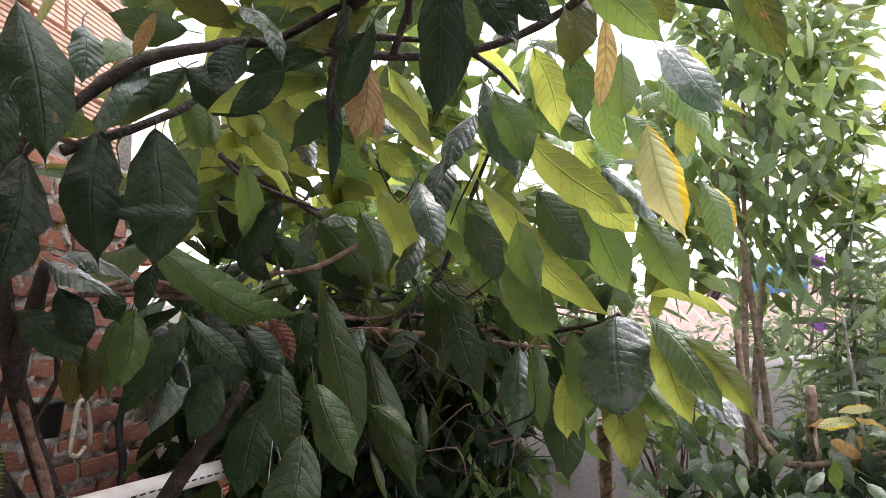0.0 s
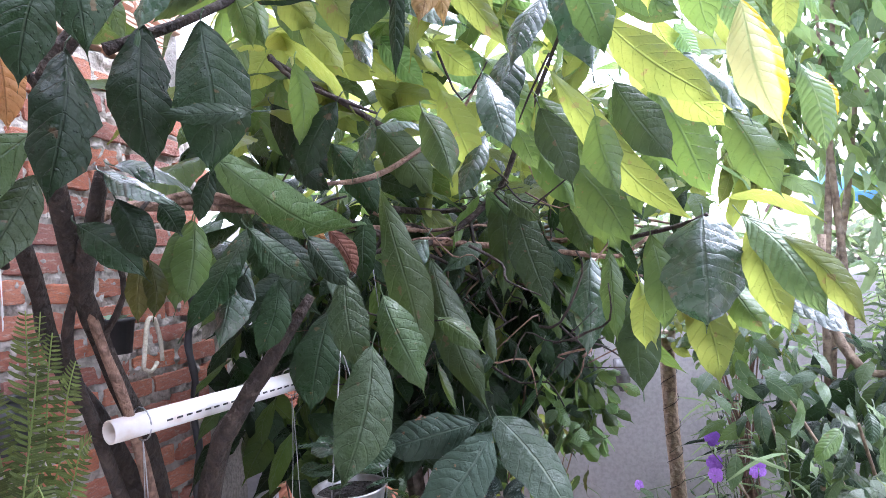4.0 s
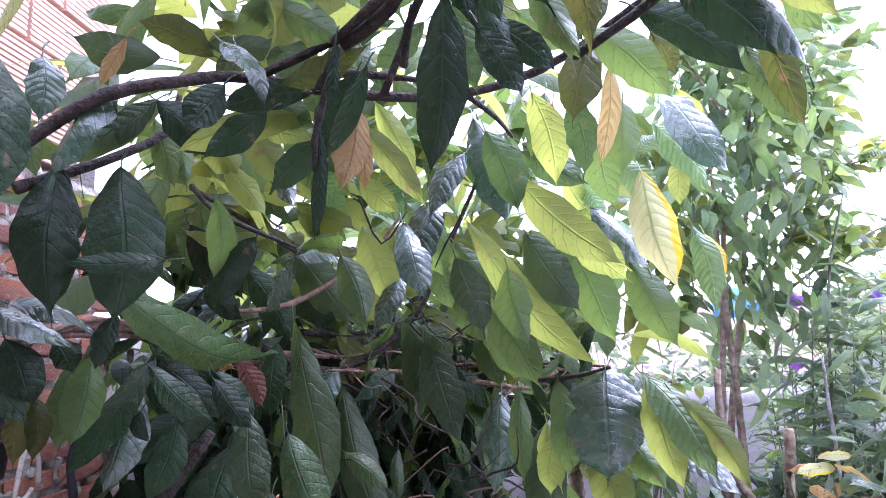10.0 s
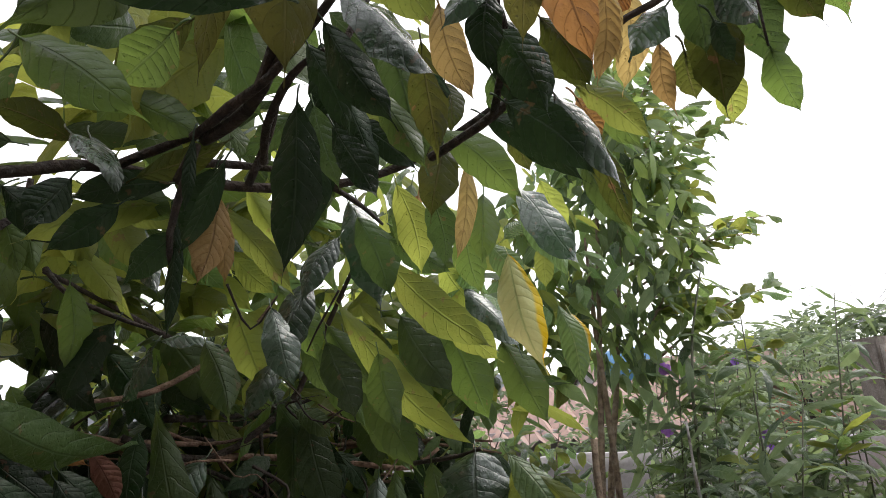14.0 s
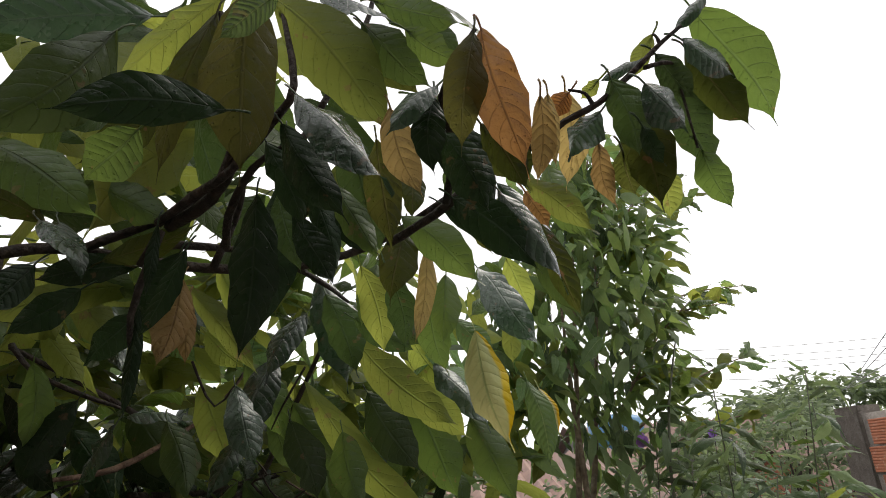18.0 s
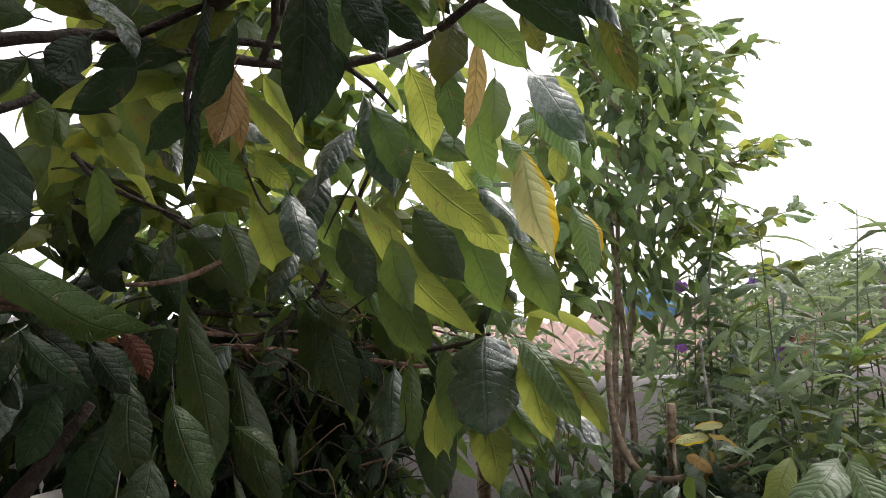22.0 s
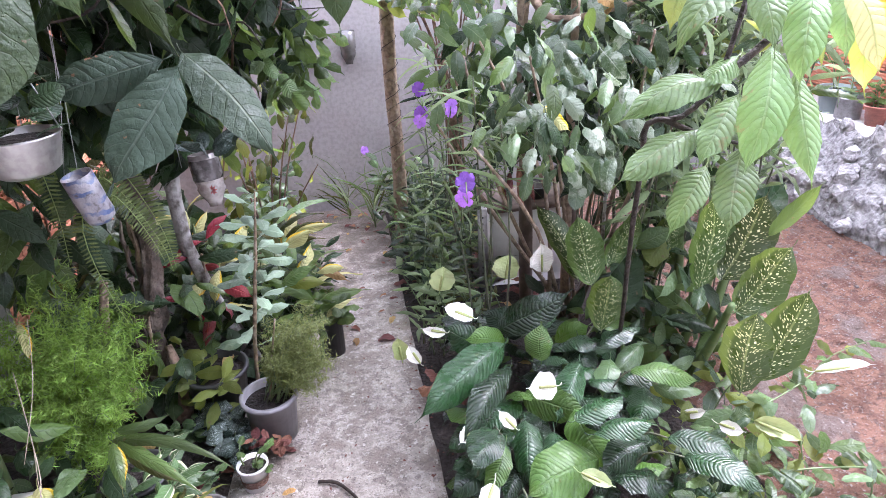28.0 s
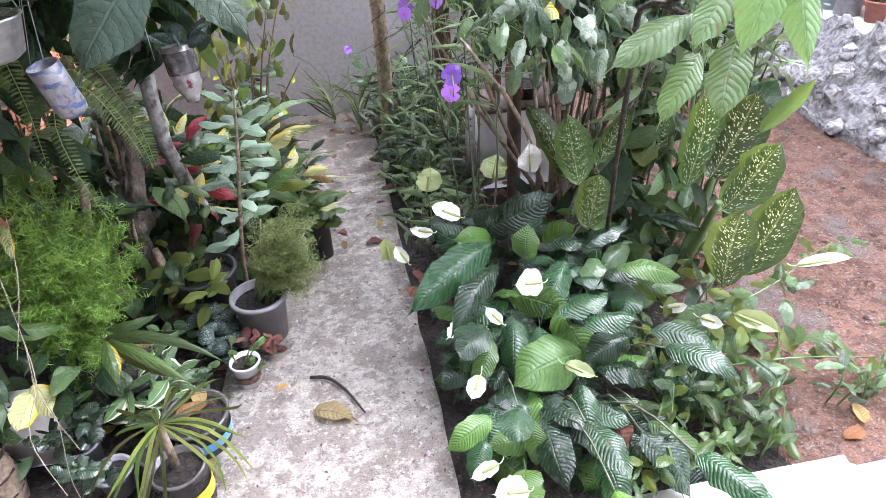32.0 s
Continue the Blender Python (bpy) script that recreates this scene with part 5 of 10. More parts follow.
broad.leaf((-0.362, 1.163, 2.357), (-0.255, 1.168, 2.332), (0.320, -0.890, -0.330), 0.044, "lime", 0.08)
broad.leaf((-0.150, 1.252, 2.433), (-0.072, 1.279, 2.285), (0.170, -0.930, -0.330), 0.053, "lime", 0.08)
broad.leaf((-0.126, 1.336, 2.528), (-0.045, 1.358, 2.419), (0.140, -0.910, -0.380), 0.052, "green", 0.08)
broad.leaf((-0.254, 1.568, 2.369), (-0.155, 1.585, 2.276), (0.190, -0.950, -0.250), 0.065, "lime", 0.10)
broad.leaf((-0.032, 1.134, 2.536), (-0.131, 1.147, 2.453), (0.160, -0.880, -0.450), 0.057, "deep", 0.10)
broad.leaf((0.133, 1.040, 2.492), (0.226, 1.054, 2.426), (-0.070, -0.980, -0.180), 0.059, "green", 0.10)
broad.leaf((0.157, 0.991, 2.514), (0.232, 0.958, 2.383), (-0.080, -0.870, -0.490), 0.060, "dark", 0.10)
broad.leaf((0.247, 0.988, 2.510), (0.248, 0.956, 2.404), (-0.120, -0.860, -0.490), 0.046, "olive", 0.10)
broad.leaf((0.370, 1.098, 2.465), (0.409, 1.112, 2.390), (-0.230, -0.880, -0.420), 0.045, "olive", 0.06)
broad.leaf((0.451, 0.807, 2.419), (0.483, 0.774, 2.284), (-0.420, -0.890, -0.170), 0.055, "green", 0.10)
broad.leaf((0.258, 1.576, 2.349), (0.352, 1.602, 2.205), (-0.120, -0.970, -0.220), 0.071, "lime", 0.10)
broad.leaf((0.148, 1.368, 2.367), (0.289, 1.386, 2.273), (-0.080, -1.000, 0.020), 0.072, "green", 0.10)
broad.leaf((0.302, 1.579, 2.333), (0.351, 1.597, 2.233), (-0.110, -0.810, 0.570), 0.054, "pale", 0.10)
broad.leaf((-0.054, 0.574, 2.500), (-0.246, 0.558, 2.478), (0.400, -0.700, -0.590), 0.056, "wet", 0.05)
broad.leaf((-0.067, 0.515, 2.431), (-0.168, 0.487, 2.302), (0.490, -0.830, -0.260), 0.076, "green", 0.07)
broad.leaf((0.024, 0.575, 2.534), (-0.117, 0.609, 2.421), (0.020, -0.950, -0.320), 0.049, "lime", 0.10)
broad.leaf((0.018, 0.567, 2.501), (-0.045, 0.619, 2.317), (-0.130, -0.900, -0.420), 0.044, "olive", 0.06)
broad.leaf((0.062, 0.538, 2.508), (0.050, 0.593, 2.306), (0.190, -0.800, -0.570), 0.086, "olive", 0.05)
broad.leaf((0.096, 0.521, 2.487), (0.029, 0.536, 2.437), (0.180, -0.750, -0.640), 0.033, "pale", 0.06)
broad.leaf((0.067, 0.641, 2.587), (0.208, 0.652, 2.389), (0.070, -0.800, -0.590), 0.093, "lime", 0.10)
broad.leaf((0.118, 0.649, 2.600), (0.218, 0.638, 2.545), (0.040, -0.860, 0.510), 0.048, "wet", 0.08)
broad.leaf((0.198, 0.663, 2.602), (0.316, 0.647, 2.553), (-0.080, -0.900, -0.420), 0.051, "green", 0.08)
broad.leaf((0.104, 0.593, 2.407), (0.209, 0.586, 2.281), (0.060, -0.820, 0.570), 0.062, "wet", 0.10)
broad.leaf((0.179, 0.708, 2.598), (0.254, 0.719, 2.490), (-0.020, -0.800, -0.600), 0.055, "olive", 0.06)
broad.leaf((0.241, 0.726, 2.619), (0.324, 0.729, 2.561), (-0.080, -0.780, -0.620), 0.039, "deep", 0.08)
broad.leaf((0.053, 0.500, 2.325), (-0.088, 0.458, 2.301), (0.320, -0.910, -0.280), 0.050, "dark", 0.06)
broad.leaf((-0.090, 0.712, 2.453), (-0.203, 0.744, 2.398), (0.360, -0.800, -0.470), 0.051, "olive", 0.08)
broad.leaf((-0.192, 0.546, 2.322), (-0.080, 0.544, 2.241), (0.490, -0.860, -0.120), 0.063, "green", 0.06)
broad.leaf((-0.227, 0.843, 2.426), (-0.114, 0.855, 2.362), (0.350, -0.850, -0.400), 0.059, "green", 0.08)
broad.leaf((-0.283, 0.822, 2.358), (-0.208, 0.818, 2.283), (0.350, -0.690, 0.630), 0.041, "wet", 0.10)
broad.leaf((0.267, 0.561, 2.394), (0.210, 0.565, 2.338), (-0.050, -0.830, 0.550), 0.040, "wet", 0.12)
broad.leaf((0.264, 0.582, 2.394), (0.258, 0.595, 2.302), (-0.080, -0.860, -0.510), 0.040, "dark", 0.10)
broad.leaf((0.306, 0.520, 2.435), (0.285, 0.548, 2.306), (-0.130, -0.820, -0.560), 0.048, "olive", 0.06)
broad.leaf((0.315, 0.526, 2.445), (0.354, 0.542, 2.277), (-0.190, -0.820, -0.550), 0.059, "orange", 0.08)
broad.leaf((0.214, 0.642, 2.418), (0.248, 0.660, 2.305), (-0.040, -0.870, -0.490), 0.045, "tan", 0.08)
broad.leaf((0.275, 0.605, 2.359), (0.321, 0.615, 2.260), (-0.130, -0.880, -0.450), 0.055, "dark", 0.10)
broad.leaf((0.315, 0.581, 2.355), (0.360, 0.576, 2.269), (-0.190, -0.860, -0.470), 0.041, "olive", 0.10)
broad.leaf((0.287, 0.676, 2.308), (0.382, 0.661, 2.208), (-0.170, -0.920, -0.370), 0.054, "dark", 0.08)
broad.leaf((0.344, 0.668, 2.314), (0.424, 0.674, 2.190), (-0.190, -0.760, 0.620), 0.043, "wet", 0.08)
broad.leaf((0.393, 0.733, 2.358), (0.477, 0.724, 2.273), (-0.270, -0.880, -0.390), 0.041, "lime", 0.08)
broad.leaf((0.400, 0.756, 2.352), (0.428, 0.753, 2.295), (-0.240, -0.890, -0.390), 0.032, "orange", 0.06)
broad.leaf((0.432, 0.816, 2.327), (0.484, 0.841, 2.187), (-0.270, -0.920, -0.300), 0.040, "olive", 0.06)
broad.leaf((0.405, 0.605, 2.411), (0.408, 0.618, 2.318), (-0.260, -0.830, -0.490), 0.027, "tan", 0.06)
broad.leaf((0.082, 0.642, 2.396), (0.157, 0.657, 2.277), (0.100, -0.880, -0.460), 0.051, "dark", 0.08)
broad.leaf((0.058, 0.669, 2.388), (0.106, 0.683, 2.278), (0.150, -0.890, -0.440), 0.039, "dark", 0.06)
broad.leaf((0.136, 0.726, 2.356), (0.192, 0.729, 2.247), (0.050, -0.990, -0.100), 0.041, "green", 0.06)
broad.leaf((0.035, 0.738, 2.352), (0.012, 0.788, 2.136), (0.030, -0.950, -0.300), 0.064, "dark", 0.03)
broad.leaf((-0.076, 0.819, 2.306), (-0.144, 0.849, 2.186), (0.020, -0.990, -0.140), 0.031, "dark", 0.03)
broad.leaf((0.073, 0.810, 2.349), (0.128, 0.823, 2.241), (0.110, -0.930, -0.350), 0.049, "dark", 0.08)
broad.leaf((0.088, 0.958, 2.466), (0.125, 0.979, 2.400), (0.080, -0.910, -0.410), 0.044, "lime", 0.06)
broad.leaf((0.058, 0.943, 2.515), (0.082, 0.980, 2.408), (0.120, -0.900, -0.430), 0.049, "green", 0.06)
broad.leaf((-0.263, 0.794, 2.279), (-0.301, 0.771, 2.205), (0.480, -0.830, -0.270), 0.050, "dark", 0.08)
broad.leaf((-0.226, 0.852, 2.262), (-0.317, 0.858, 2.202), (0.450, -0.860, -0.250), 0.048, "dark", 0.08)
broad.leaf((-0.180, 0.955, 2.256), (-0.274, 0.990, 2.185), (0.380, -0.900, -0.220), 0.051, "dark", 0.08)
broad.leaf((-0.390, 1.079, 2.267), (-0.317, 1.107, 2.170), (0.430, -0.890, 0.110), 0.049, "lime", 0.08)
broad.leaf((-0.460, 1.203, 2.236), (-0.487, 1.264, 2.079), (0.460, -0.880, -0.130), 0.059, "green", 0.06)
broad.leaf((-0.407, 1.280, 2.172), (-0.502, 1.287, 2.016), (0.440, -0.890, -0.080), 0.070, "dark", 0.06)
broad.leaf((-0.217, 1.231, 2.117), (-0.166, 1.215, 1.975), (0.290, -0.950, -0.050), 0.069, "green", 0.08)
broad.leaf((-0.311, 1.233, 2.116), (-0.386, 1.280, 2.010), (0.270, -0.640, 0.720), 0.053, "wet", 0.08)
broad.leaf((-0.099, 1.250, 2.178), (-0.053, 1.240, 2.026), (0.150, -0.690, 0.710), 0.072, "wet", 0.08)
broad.leaf((0.000, 1.311, 2.115), (0.049, 1.364, 1.959), (0.130, -0.990, -0.040), 0.079, "deep", 0.08)
broad.leaf((0.104, 1.311, 2.087), (0.139, 1.365, 1.932), (0.060, -1.000, -0.020), 0.077, "green", 0.08)
broad.leaf((-0.697, 0.953, 2.011), (-0.582, 0.979, 1.945), (0.430, -0.560, 0.700), 0.054, "wet", 0.08)
broad.leaf((-0.758, 0.959, 1.931), (-0.637, 0.966, 1.837), (0.640, -0.770, -0.040), 0.065, "dark", 0.08)
broad.leaf((-0.651, 1.123, 1.939), (-0.714, 1.141, 1.768), (0.570, -0.820, -0.010), 0.077, "green", 0.06)
broad.leaf((-0.723, 1.071, 1.882), (-0.754, 1.087, 1.748), (0.610, -0.790, 0.010), 0.045, "olive", 0.06)
broad.leaf((-0.548, 1.141, 1.917), (-0.458, 1.221, 1.807), (0.440, -0.860, 0.270), 0.054, "dark", 0.08)
broad.leaf((-0.459, 1.209, 1.889), (-0.389, 1.234, 1.789), (0.380, -0.880, 0.290), 0.050, "dark", 0.08)
broad.leaf((-0.507, 0.650, 2.178), (-0.537, 0.641, 2.050), (0.660, -0.690, -0.280), 0.058, "dark", 0.06)
broad.leaf((-0.593, 1.199, 1.831), (-0.671, 1.209, 1.698), (0.520, -0.850, 0.050), 0.064, "dark", 0.06)
broad.leaf((-0.551, 1.258, 1.815), (-0.594, 1.225, 1.660), (0.480, -0.870, 0.070), 0.068, "dark", 0.06)
broad.leaf((-0.625, 1.310, 2.344), (-0.685, 1.266, 2.184), (0.520, -0.800, -0.280), 0.077, "green", 0.06)
broad.leaf((-0.583, 1.500, 2.440), (-0.707, 1.461, 2.265), (0.490, -0.870, -0.010), 0.087, "lime", 0.06)
broad.leaf((-0.561, 1.489, 2.496), (-0.476, 1.503, 2.319), (0.390, -0.850, -0.340), 0.091, "green", 0.06)
broad.leaf((-0.867, 1.713, 2.334), (-0.723, 1.723, 2.159), (0.490, -0.870, 0.090), 0.088, "green", 0.06)
broad.leaf((-0.693, 1.607, 2.341), (-0.674, 1.623, 2.143), (0.460, -0.860, -0.230), 0.060, "green", 0.04)
broad.leaf((-0.687, 1.805, 2.367), (-0.551, 1.814, 2.216), (0.390, -0.890, -0.240), 0.080, "lime", 0.06)
broad.leaf((-0.837, 1.617, 2.268), (-0.947, 1.630, 2.150), (0.410, -0.610, 0.680), 0.086, "wet", 0.06)
broad.leaf((-0.387, 1.293, 2.383), (-0.318, 1.255, 2.215), (0.080, -0.780, 0.620), 0.056, "wet", 0.06)
broad.leaf((-0.608, 1.597, 2.424), (-0.444, 1.596, 2.384), (0.380, -0.870, -0.330), 0.075, "lime", 0.06)
broad.leaf((-0.495, 1.799, 2.374), (-0.376, 1.808, 2.222), (0.310, -0.920, -0.250), 0.080, "lime", 0.06)
broad.leaf((-0.294, 1.388, 2.420), (-0.150, 1.392, 2.327), (0.210, -0.760, 0.620), 0.069, "wet", 0.06)
broad.leaf((-0.964, 1.925, 2.235), (-0.762, 1.926, 2.150), (0.470, -0.870, 0.130), 0.085, "dark", 0.06)
broad.leaf((-1.010, 1.830, 2.183), (-0.931, 1.845, 1.964), (0.530, -0.840, -0.120), 0.093, "dark", 0.06)
broad.leaf((-0.841, 2.017, 2.293), (-0.726, 2.027, 2.124), (0.420, -0.890, -0.170), 0.089, "dark", 0.06)
broad.leaf((-0.636, 1.907, 2.326), (-0.526, 1.916, 2.185), (0.360, -0.930, 0.090), 0.077, "deep", 0.06)
broad.leaf((-0.414, 1.895, 2.411), (-0.286, 1.900, 2.292), (0.250, -0.930, -0.270), 0.070, "lime", 0.06)
broad.leaf((-0.320, 1.788, 2.455), (-0.145, 1.791, 2.355), (0.220, -0.980, -0.010), 0.080, "lime", 0.06)
broad.leaf((-0.817, 1.901, 2.470), (-0.686, 1.909, 2.327), (0.420, -0.870, -0.270), 0.085, "lime", 0.06)
broad.leaf((-0.929, 1.900, 2.524), (-0.787, 1.910, 2.350), (0.460, -0.840, -0.280), 0.085, "lime", 0.06)
broad.leaf((-0.533, 1.891, 2.498), (-0.345, 1.892, 2.412), (0.310, -0.950, -0.010), 0.085, "lime", 0.06)
broad.leaf((-0.360, 1.261, 1.673), (-0.410, 1.169, 1.416), (0.430, -0.890, 0.170), 0.114, "deep", 0.06)
broad.leaf((-0.212, 1.561, 1.443), (-0.466, 1.521, 1.386), (0.320, -0.920, 0.220), 0.103, "dusty", 0.06)
broad.leaf((-0.176, 1.534, 1.431), (-0.359, 1.433, 1.208), (0.280, -0.920, 0.280), 0.135, "dusty", 0.06)
broad.leaf((-0.177, 1.605, 1.449), (-0.007, 1.527, 1.213), (0.100, -0.570, 0.820), 0.125, "mottled", 0.08, "lily")
broad.leaf((-0.346, 1.743, 1.843), (-0.202, 1.657, 1.446), (0.260, -0.960, 0.070), 0.104, "green", 0.06)
broad.leaf((0.195, 1.795, 1.735), (0.173, 1.730, 1.463), (-0.000, -1.000, 0.100), 0.113, "deep", 0.06)
broad.leaf((0.185, 1.646, 1.751), (0.212, 1.635, 1.596), (-0.010, -1.000, 0.060), 0.063, "lime", 0.06)
broad.leaf((0.262, 1.439, 1.756), (0.310, 1.423, 1.536), (-0.080, -0.990, 0.090), 0.087, "lime", 0.06)
broad.leaf((0.278, 1.437, 1.737), (0.262, 1.434, 1.664), (-0.060, -1.000, 0.050), 0.038, "tan", 0.06)
broad.leaf((0.339, 1.491, 1.753), (0.405, 1.419, 1.635), (-0.130, -0.930, 0.330), 0.069, "green", 0.10)
broad.leaf((0.121, 1.656, 1.833), (0.124, 1.642, 1.607), (0.030, -0.950, 0.310), 0.059, "green", 0.06)
broad.leaf((-0.604, 1.603, 1.697), (-0.675, 1.595, 1.478), (0.460, -0.880, 0.100), 0.089, "dark", 0.06)
broad.leaf((-0.587, 1.425, 2.093), (-0.484, 1.412, 2.008), (0.450, -0.870, -0.180), 0.058, "dark", 0.06)
broad.leaf((-0.157, 1.790, 2.031), (-0.158, 1.771, 1.716), (0.190, -0.950, 0.230), 0.084, "green", 0.06)
broad.leaf((-0.057, 1.689, 2.141), (0.060, 1.667, 1.943), (0.110, -0.980, 0.140), 0.092, "green", 0.06)
broad.leaf((0.612, 0.604, 2.543), (0.732, 0.656, 2.401), (-0.49, -0.70, -0.51), 0.080, "green", 0.10)
broad.leaf((0.582, 0.591, 2.479), (0.653, 0.608, 2.438), (-0.52, -0.82, 0.25), 0.045, "wet", 0.10)
broad.leaf((0.599, 0.614, 2.483), (0.686, 0.651, 2.389), (-0.41, -0.64, -0.65), 0.057, "olive", 0.08)
broad.leaf((0.518, 0.582, 2.408), (0.573, 0.604, 2.358), (-0.45, -0.84, 0.28), 0.051, "wet", 0.10)
broad.leaf((0.549, 0.600, 2.464), (0.602, 0.622, 2.414), (-0.42, -0.74, -0.52), 0.038, "deep", 0.10)
broad.leaf((0.482, 0.593, 2.424), (0.518, 0.631, 2.336), (-0.36, -0.79, -0.49), 0.052, "deep", 0.12)
broad.leaf((0.473, 0.620, 2.393), (0.432, 0.649, 2.348), (-0.33, -0.90, 0.29), 0.050, "wet", 0.10)
broad.leaf((0.445, 0.656, 2.451), (0.447, 0.708, 2.333), (-0.24, -0.73, -0.64), 0.044, "tan", 0.06)
broad.leaf((0.447, 0.646, 2.440), (0.424, 0.666, 2.416), (-0.27, -0.81, -0.52), 0.030, "orange", 0.10)
broad.leaf((0.520, 0.631, 2.419), (0.560, 0.686, 2.290), (-0.34, -0.72, -0.60), 0.064, "olive", 0.06)
broad.leaf((0.550, 0.648, 2.408), (0.573, 0.690, 2.313), (-0.36, -0.71, -0.61), 0.041, "tan", 0.06)
broad.leaf((0.508, 0.589, 2.355), (0.537, 0.610, 2.313), (-0.40, -0.80, -0.45), 0.023, "dark", 0.06)
broad.leaf((0.588, 0.642, 2.446), (0.643, 0.685, 2.345), (-0.45, -0.77, -0.45), 0.055, "deep", 0.08)
broad.leaf((0.615, 0.659, 2.361), (0.658, 0.690, 2.291), (-0.48, -0.79, -0.39), 0.043, "green", 0.08)
broad.leaf((0.565, 0.681, 2.351), (0.582, 0.713, 2.285), (-0.36, -0.72, -0.60), 0.039, "lime", 0.06)
broad.leaf((0.486, 0.676, 2.384), (0.507, 0.713, 2.304), (-0.30, -0.75, -0.60), 0.031, "tan", 0.06)
broad.leaf((0.533, 0.603, 2.459), (0.480, 0.623, 2.442), (-0.41, -0.88, 0.23), 0.018, "wet", 0.08)
broad.leaf((0.552, 0.601, 2.496), (0.524, 0.631, 2.447), (-0.31, -0.62, -0.72), 0.025, "lime", 0.12)
broad.leaf((0.622, 0.578, 2.539), (0.581, 0.605, 2.503), (-0.52, -0.83, 0.20), 0.022, "wet", 0.10)
broad.leaf((0.482, 0.627, 2.446), (0.460, 0.644, 2.428), (-0.26, -0.66, -0.70), 0.019, "lime", 0.10)
broad.leaf((0.517, 0.678, 2.372), (0.537, 0.705, 2.318), (-0.32, -0.74, -0.59), 0.039, "olive", 0.06)
broad.leaf((0.335, 0.613, 2.378), (0.378, 0.645, 2.304), (-0.17, -0.76, -0.63), 0.057, "olive", 0.06)
broad.leaf((0.388, 0.579, 2.392), (0.383, 0.622, 2.300), (-0.21, -0.74, -0.64), 0.031, "tan", 0.05)
broad.leaf((0.181, 0.628, 2.537), (0.263, 0.660, 2.455), (-0.02, -0.80, -0.60), 0.057, "green", 0.08)
broad.leaf((0.234, 0.600, 2.504), (0.303, 0.616, 2.466), (-0.07, -0.65, -0.76), 0.041, "green", 0.08)
broad.leaf((0.263, 0.661, 2.396), (0.347, 0.698, 2.296), (-0.13, -0.88, -0.45), 0.059, "dark", 0.06)
broad.leaf((0.244, 0.609, 2.412), (0.282, 0.618, 2.402), (-0.08, -0.83, -0.55), 0.022, "green", 0.06)
broad.leaf((0.156, 1.078, 2.361), (0.194, 1.130, 2.205), (-0.02, -0.85, -0.52), 0.065, "lime", 0.06)
broad.leaf((0.211, 0.983, 2.312), (0.233, 1.026, 2.192), (-0.06, -0.96, -0.28), 0.052, "deep", 0.06)
broad.leaf((0.137, 1.172, 2.286), (0.254, 1.195, 2.220), (-0.04, -0.97, -0.24), 0.059, "deep", 0.10)
broad.leaf((0.152, 1.437, 2.179), (0.266, 1.492, 2.006), (-0.04, -1.00, -0.09), 0.097, "deep", 0.10)
broad.leaf((0.072, 0.981, 2.555), (0.115, 1.028, 2.415), (0.04, -0.76, -0.65), 0.060, "lime", 0.06)
broad.leaf((0.045, 0.909, 2.545), (0.067, 0.961, 2.386), (0.09, -0.88, -0.47), 0.065, "dark", 0.06)
broad.leaf((0.152, 0.757, 2.456), (0.191, 0.810, 2.282), (-0.02, -0.89, -0.46), 0.071, "deep", 0.06)
broad.leaf((0.195, 0.720, 2.419), (0.211, 0.764, 2.278), (-0.05, -0.77, -0.63), 0.052, "olive", 0.05)
broad.leaf((0.301, 0.688, 2.427), (0.332, 0.726, 2.304), (-0.19, -0.85, -0.49), 0.070, "dark", 0.06)
broad.leaf((-0.083, 0.636, 2.389), (-0.154, 0.663, 2.335), (0.28, -0.68, -0.68), 0.062, "green", 0.08)
broad.leaf((-0.104, 0.878, 2.322), (-0.161, 0.921, 2.217), (0.29, -0.90, -0.31), 0.061, "dark", 0.06)
broad.leaf((-0.324, 0.957, 2.334), (-0.186, 0.975, 2.277), (0.36, -0.88, -0.32), 0.066, "green", 0.06)
broad.leaf((-0.455, 0.965, 2.342), (-0.326, 0.991, 2.253), (0.46, -0.84, -0.29), 0.071, "dark", 0.08)
broad.leaf((-0.419, 1.062, 2.310), (-0.365, 1.086, 2.244), (0.44, -0.86, -0.26), 0.062, "lime", 0.08)
broad.leaf((-0.515, 1.072, 2.297), (-0.465, 1.096, 2.235), (0.49, -0.84, -0.24), 0.059, "green", 0.08)
broad.leaf((0.036, 0.887, 2.421), (0.069, 0.927, 2.302), (0.10, -0.91, -0.40), 0.050, "deep", 0.08)
broad.leaf((0.097, 0.938, 2.421), (0.190, 0.965, 2.341), (0.01, -0.91, -0.41), 0.051, "dark", 0.08)
broad.leaf((0.307, 0.860, 2.452), (0.336, 0.886, 2.384), (-0.17, -0.87, -0.46), 0.053, "deep", 0.06)
broad.leaf((0.285, 1.230, 2.340), (0.318, 1.283, 2.188), (-0.11, -0.97, -0.24), 0.067, "green", 0.08)
broad.leaf((0.072, 1.288, 2.372), (0.134, 1.343, 2.208), (0.03, -0.87, -0.49), 0.084, "deep", 0.08)
broad.leaf((0.362, 1.430, 2.341), (0.452, 1.475, 2.219), (-0.17, -0.95, 0.28), 0.071, "pale", 0.08)
broad.leaf((0.244, 1.477, 2.195), (0.380, 1.520, 2.067), (-0.10, -0.92, -0.39), 0.085, "lime", 0.08)
broad.leaf((0.491, 1.386, 2.474), (0.551, 1.435, 2.343), (-0.21, -0.82, -0.53), 0.066, "lime", 0.08)
broad.leaf((-0.008, 1.401, 2.161), (0.112, 1.452, 2.003), (0.07, -0.99, -0.09), 0.089, "green", 0.08)
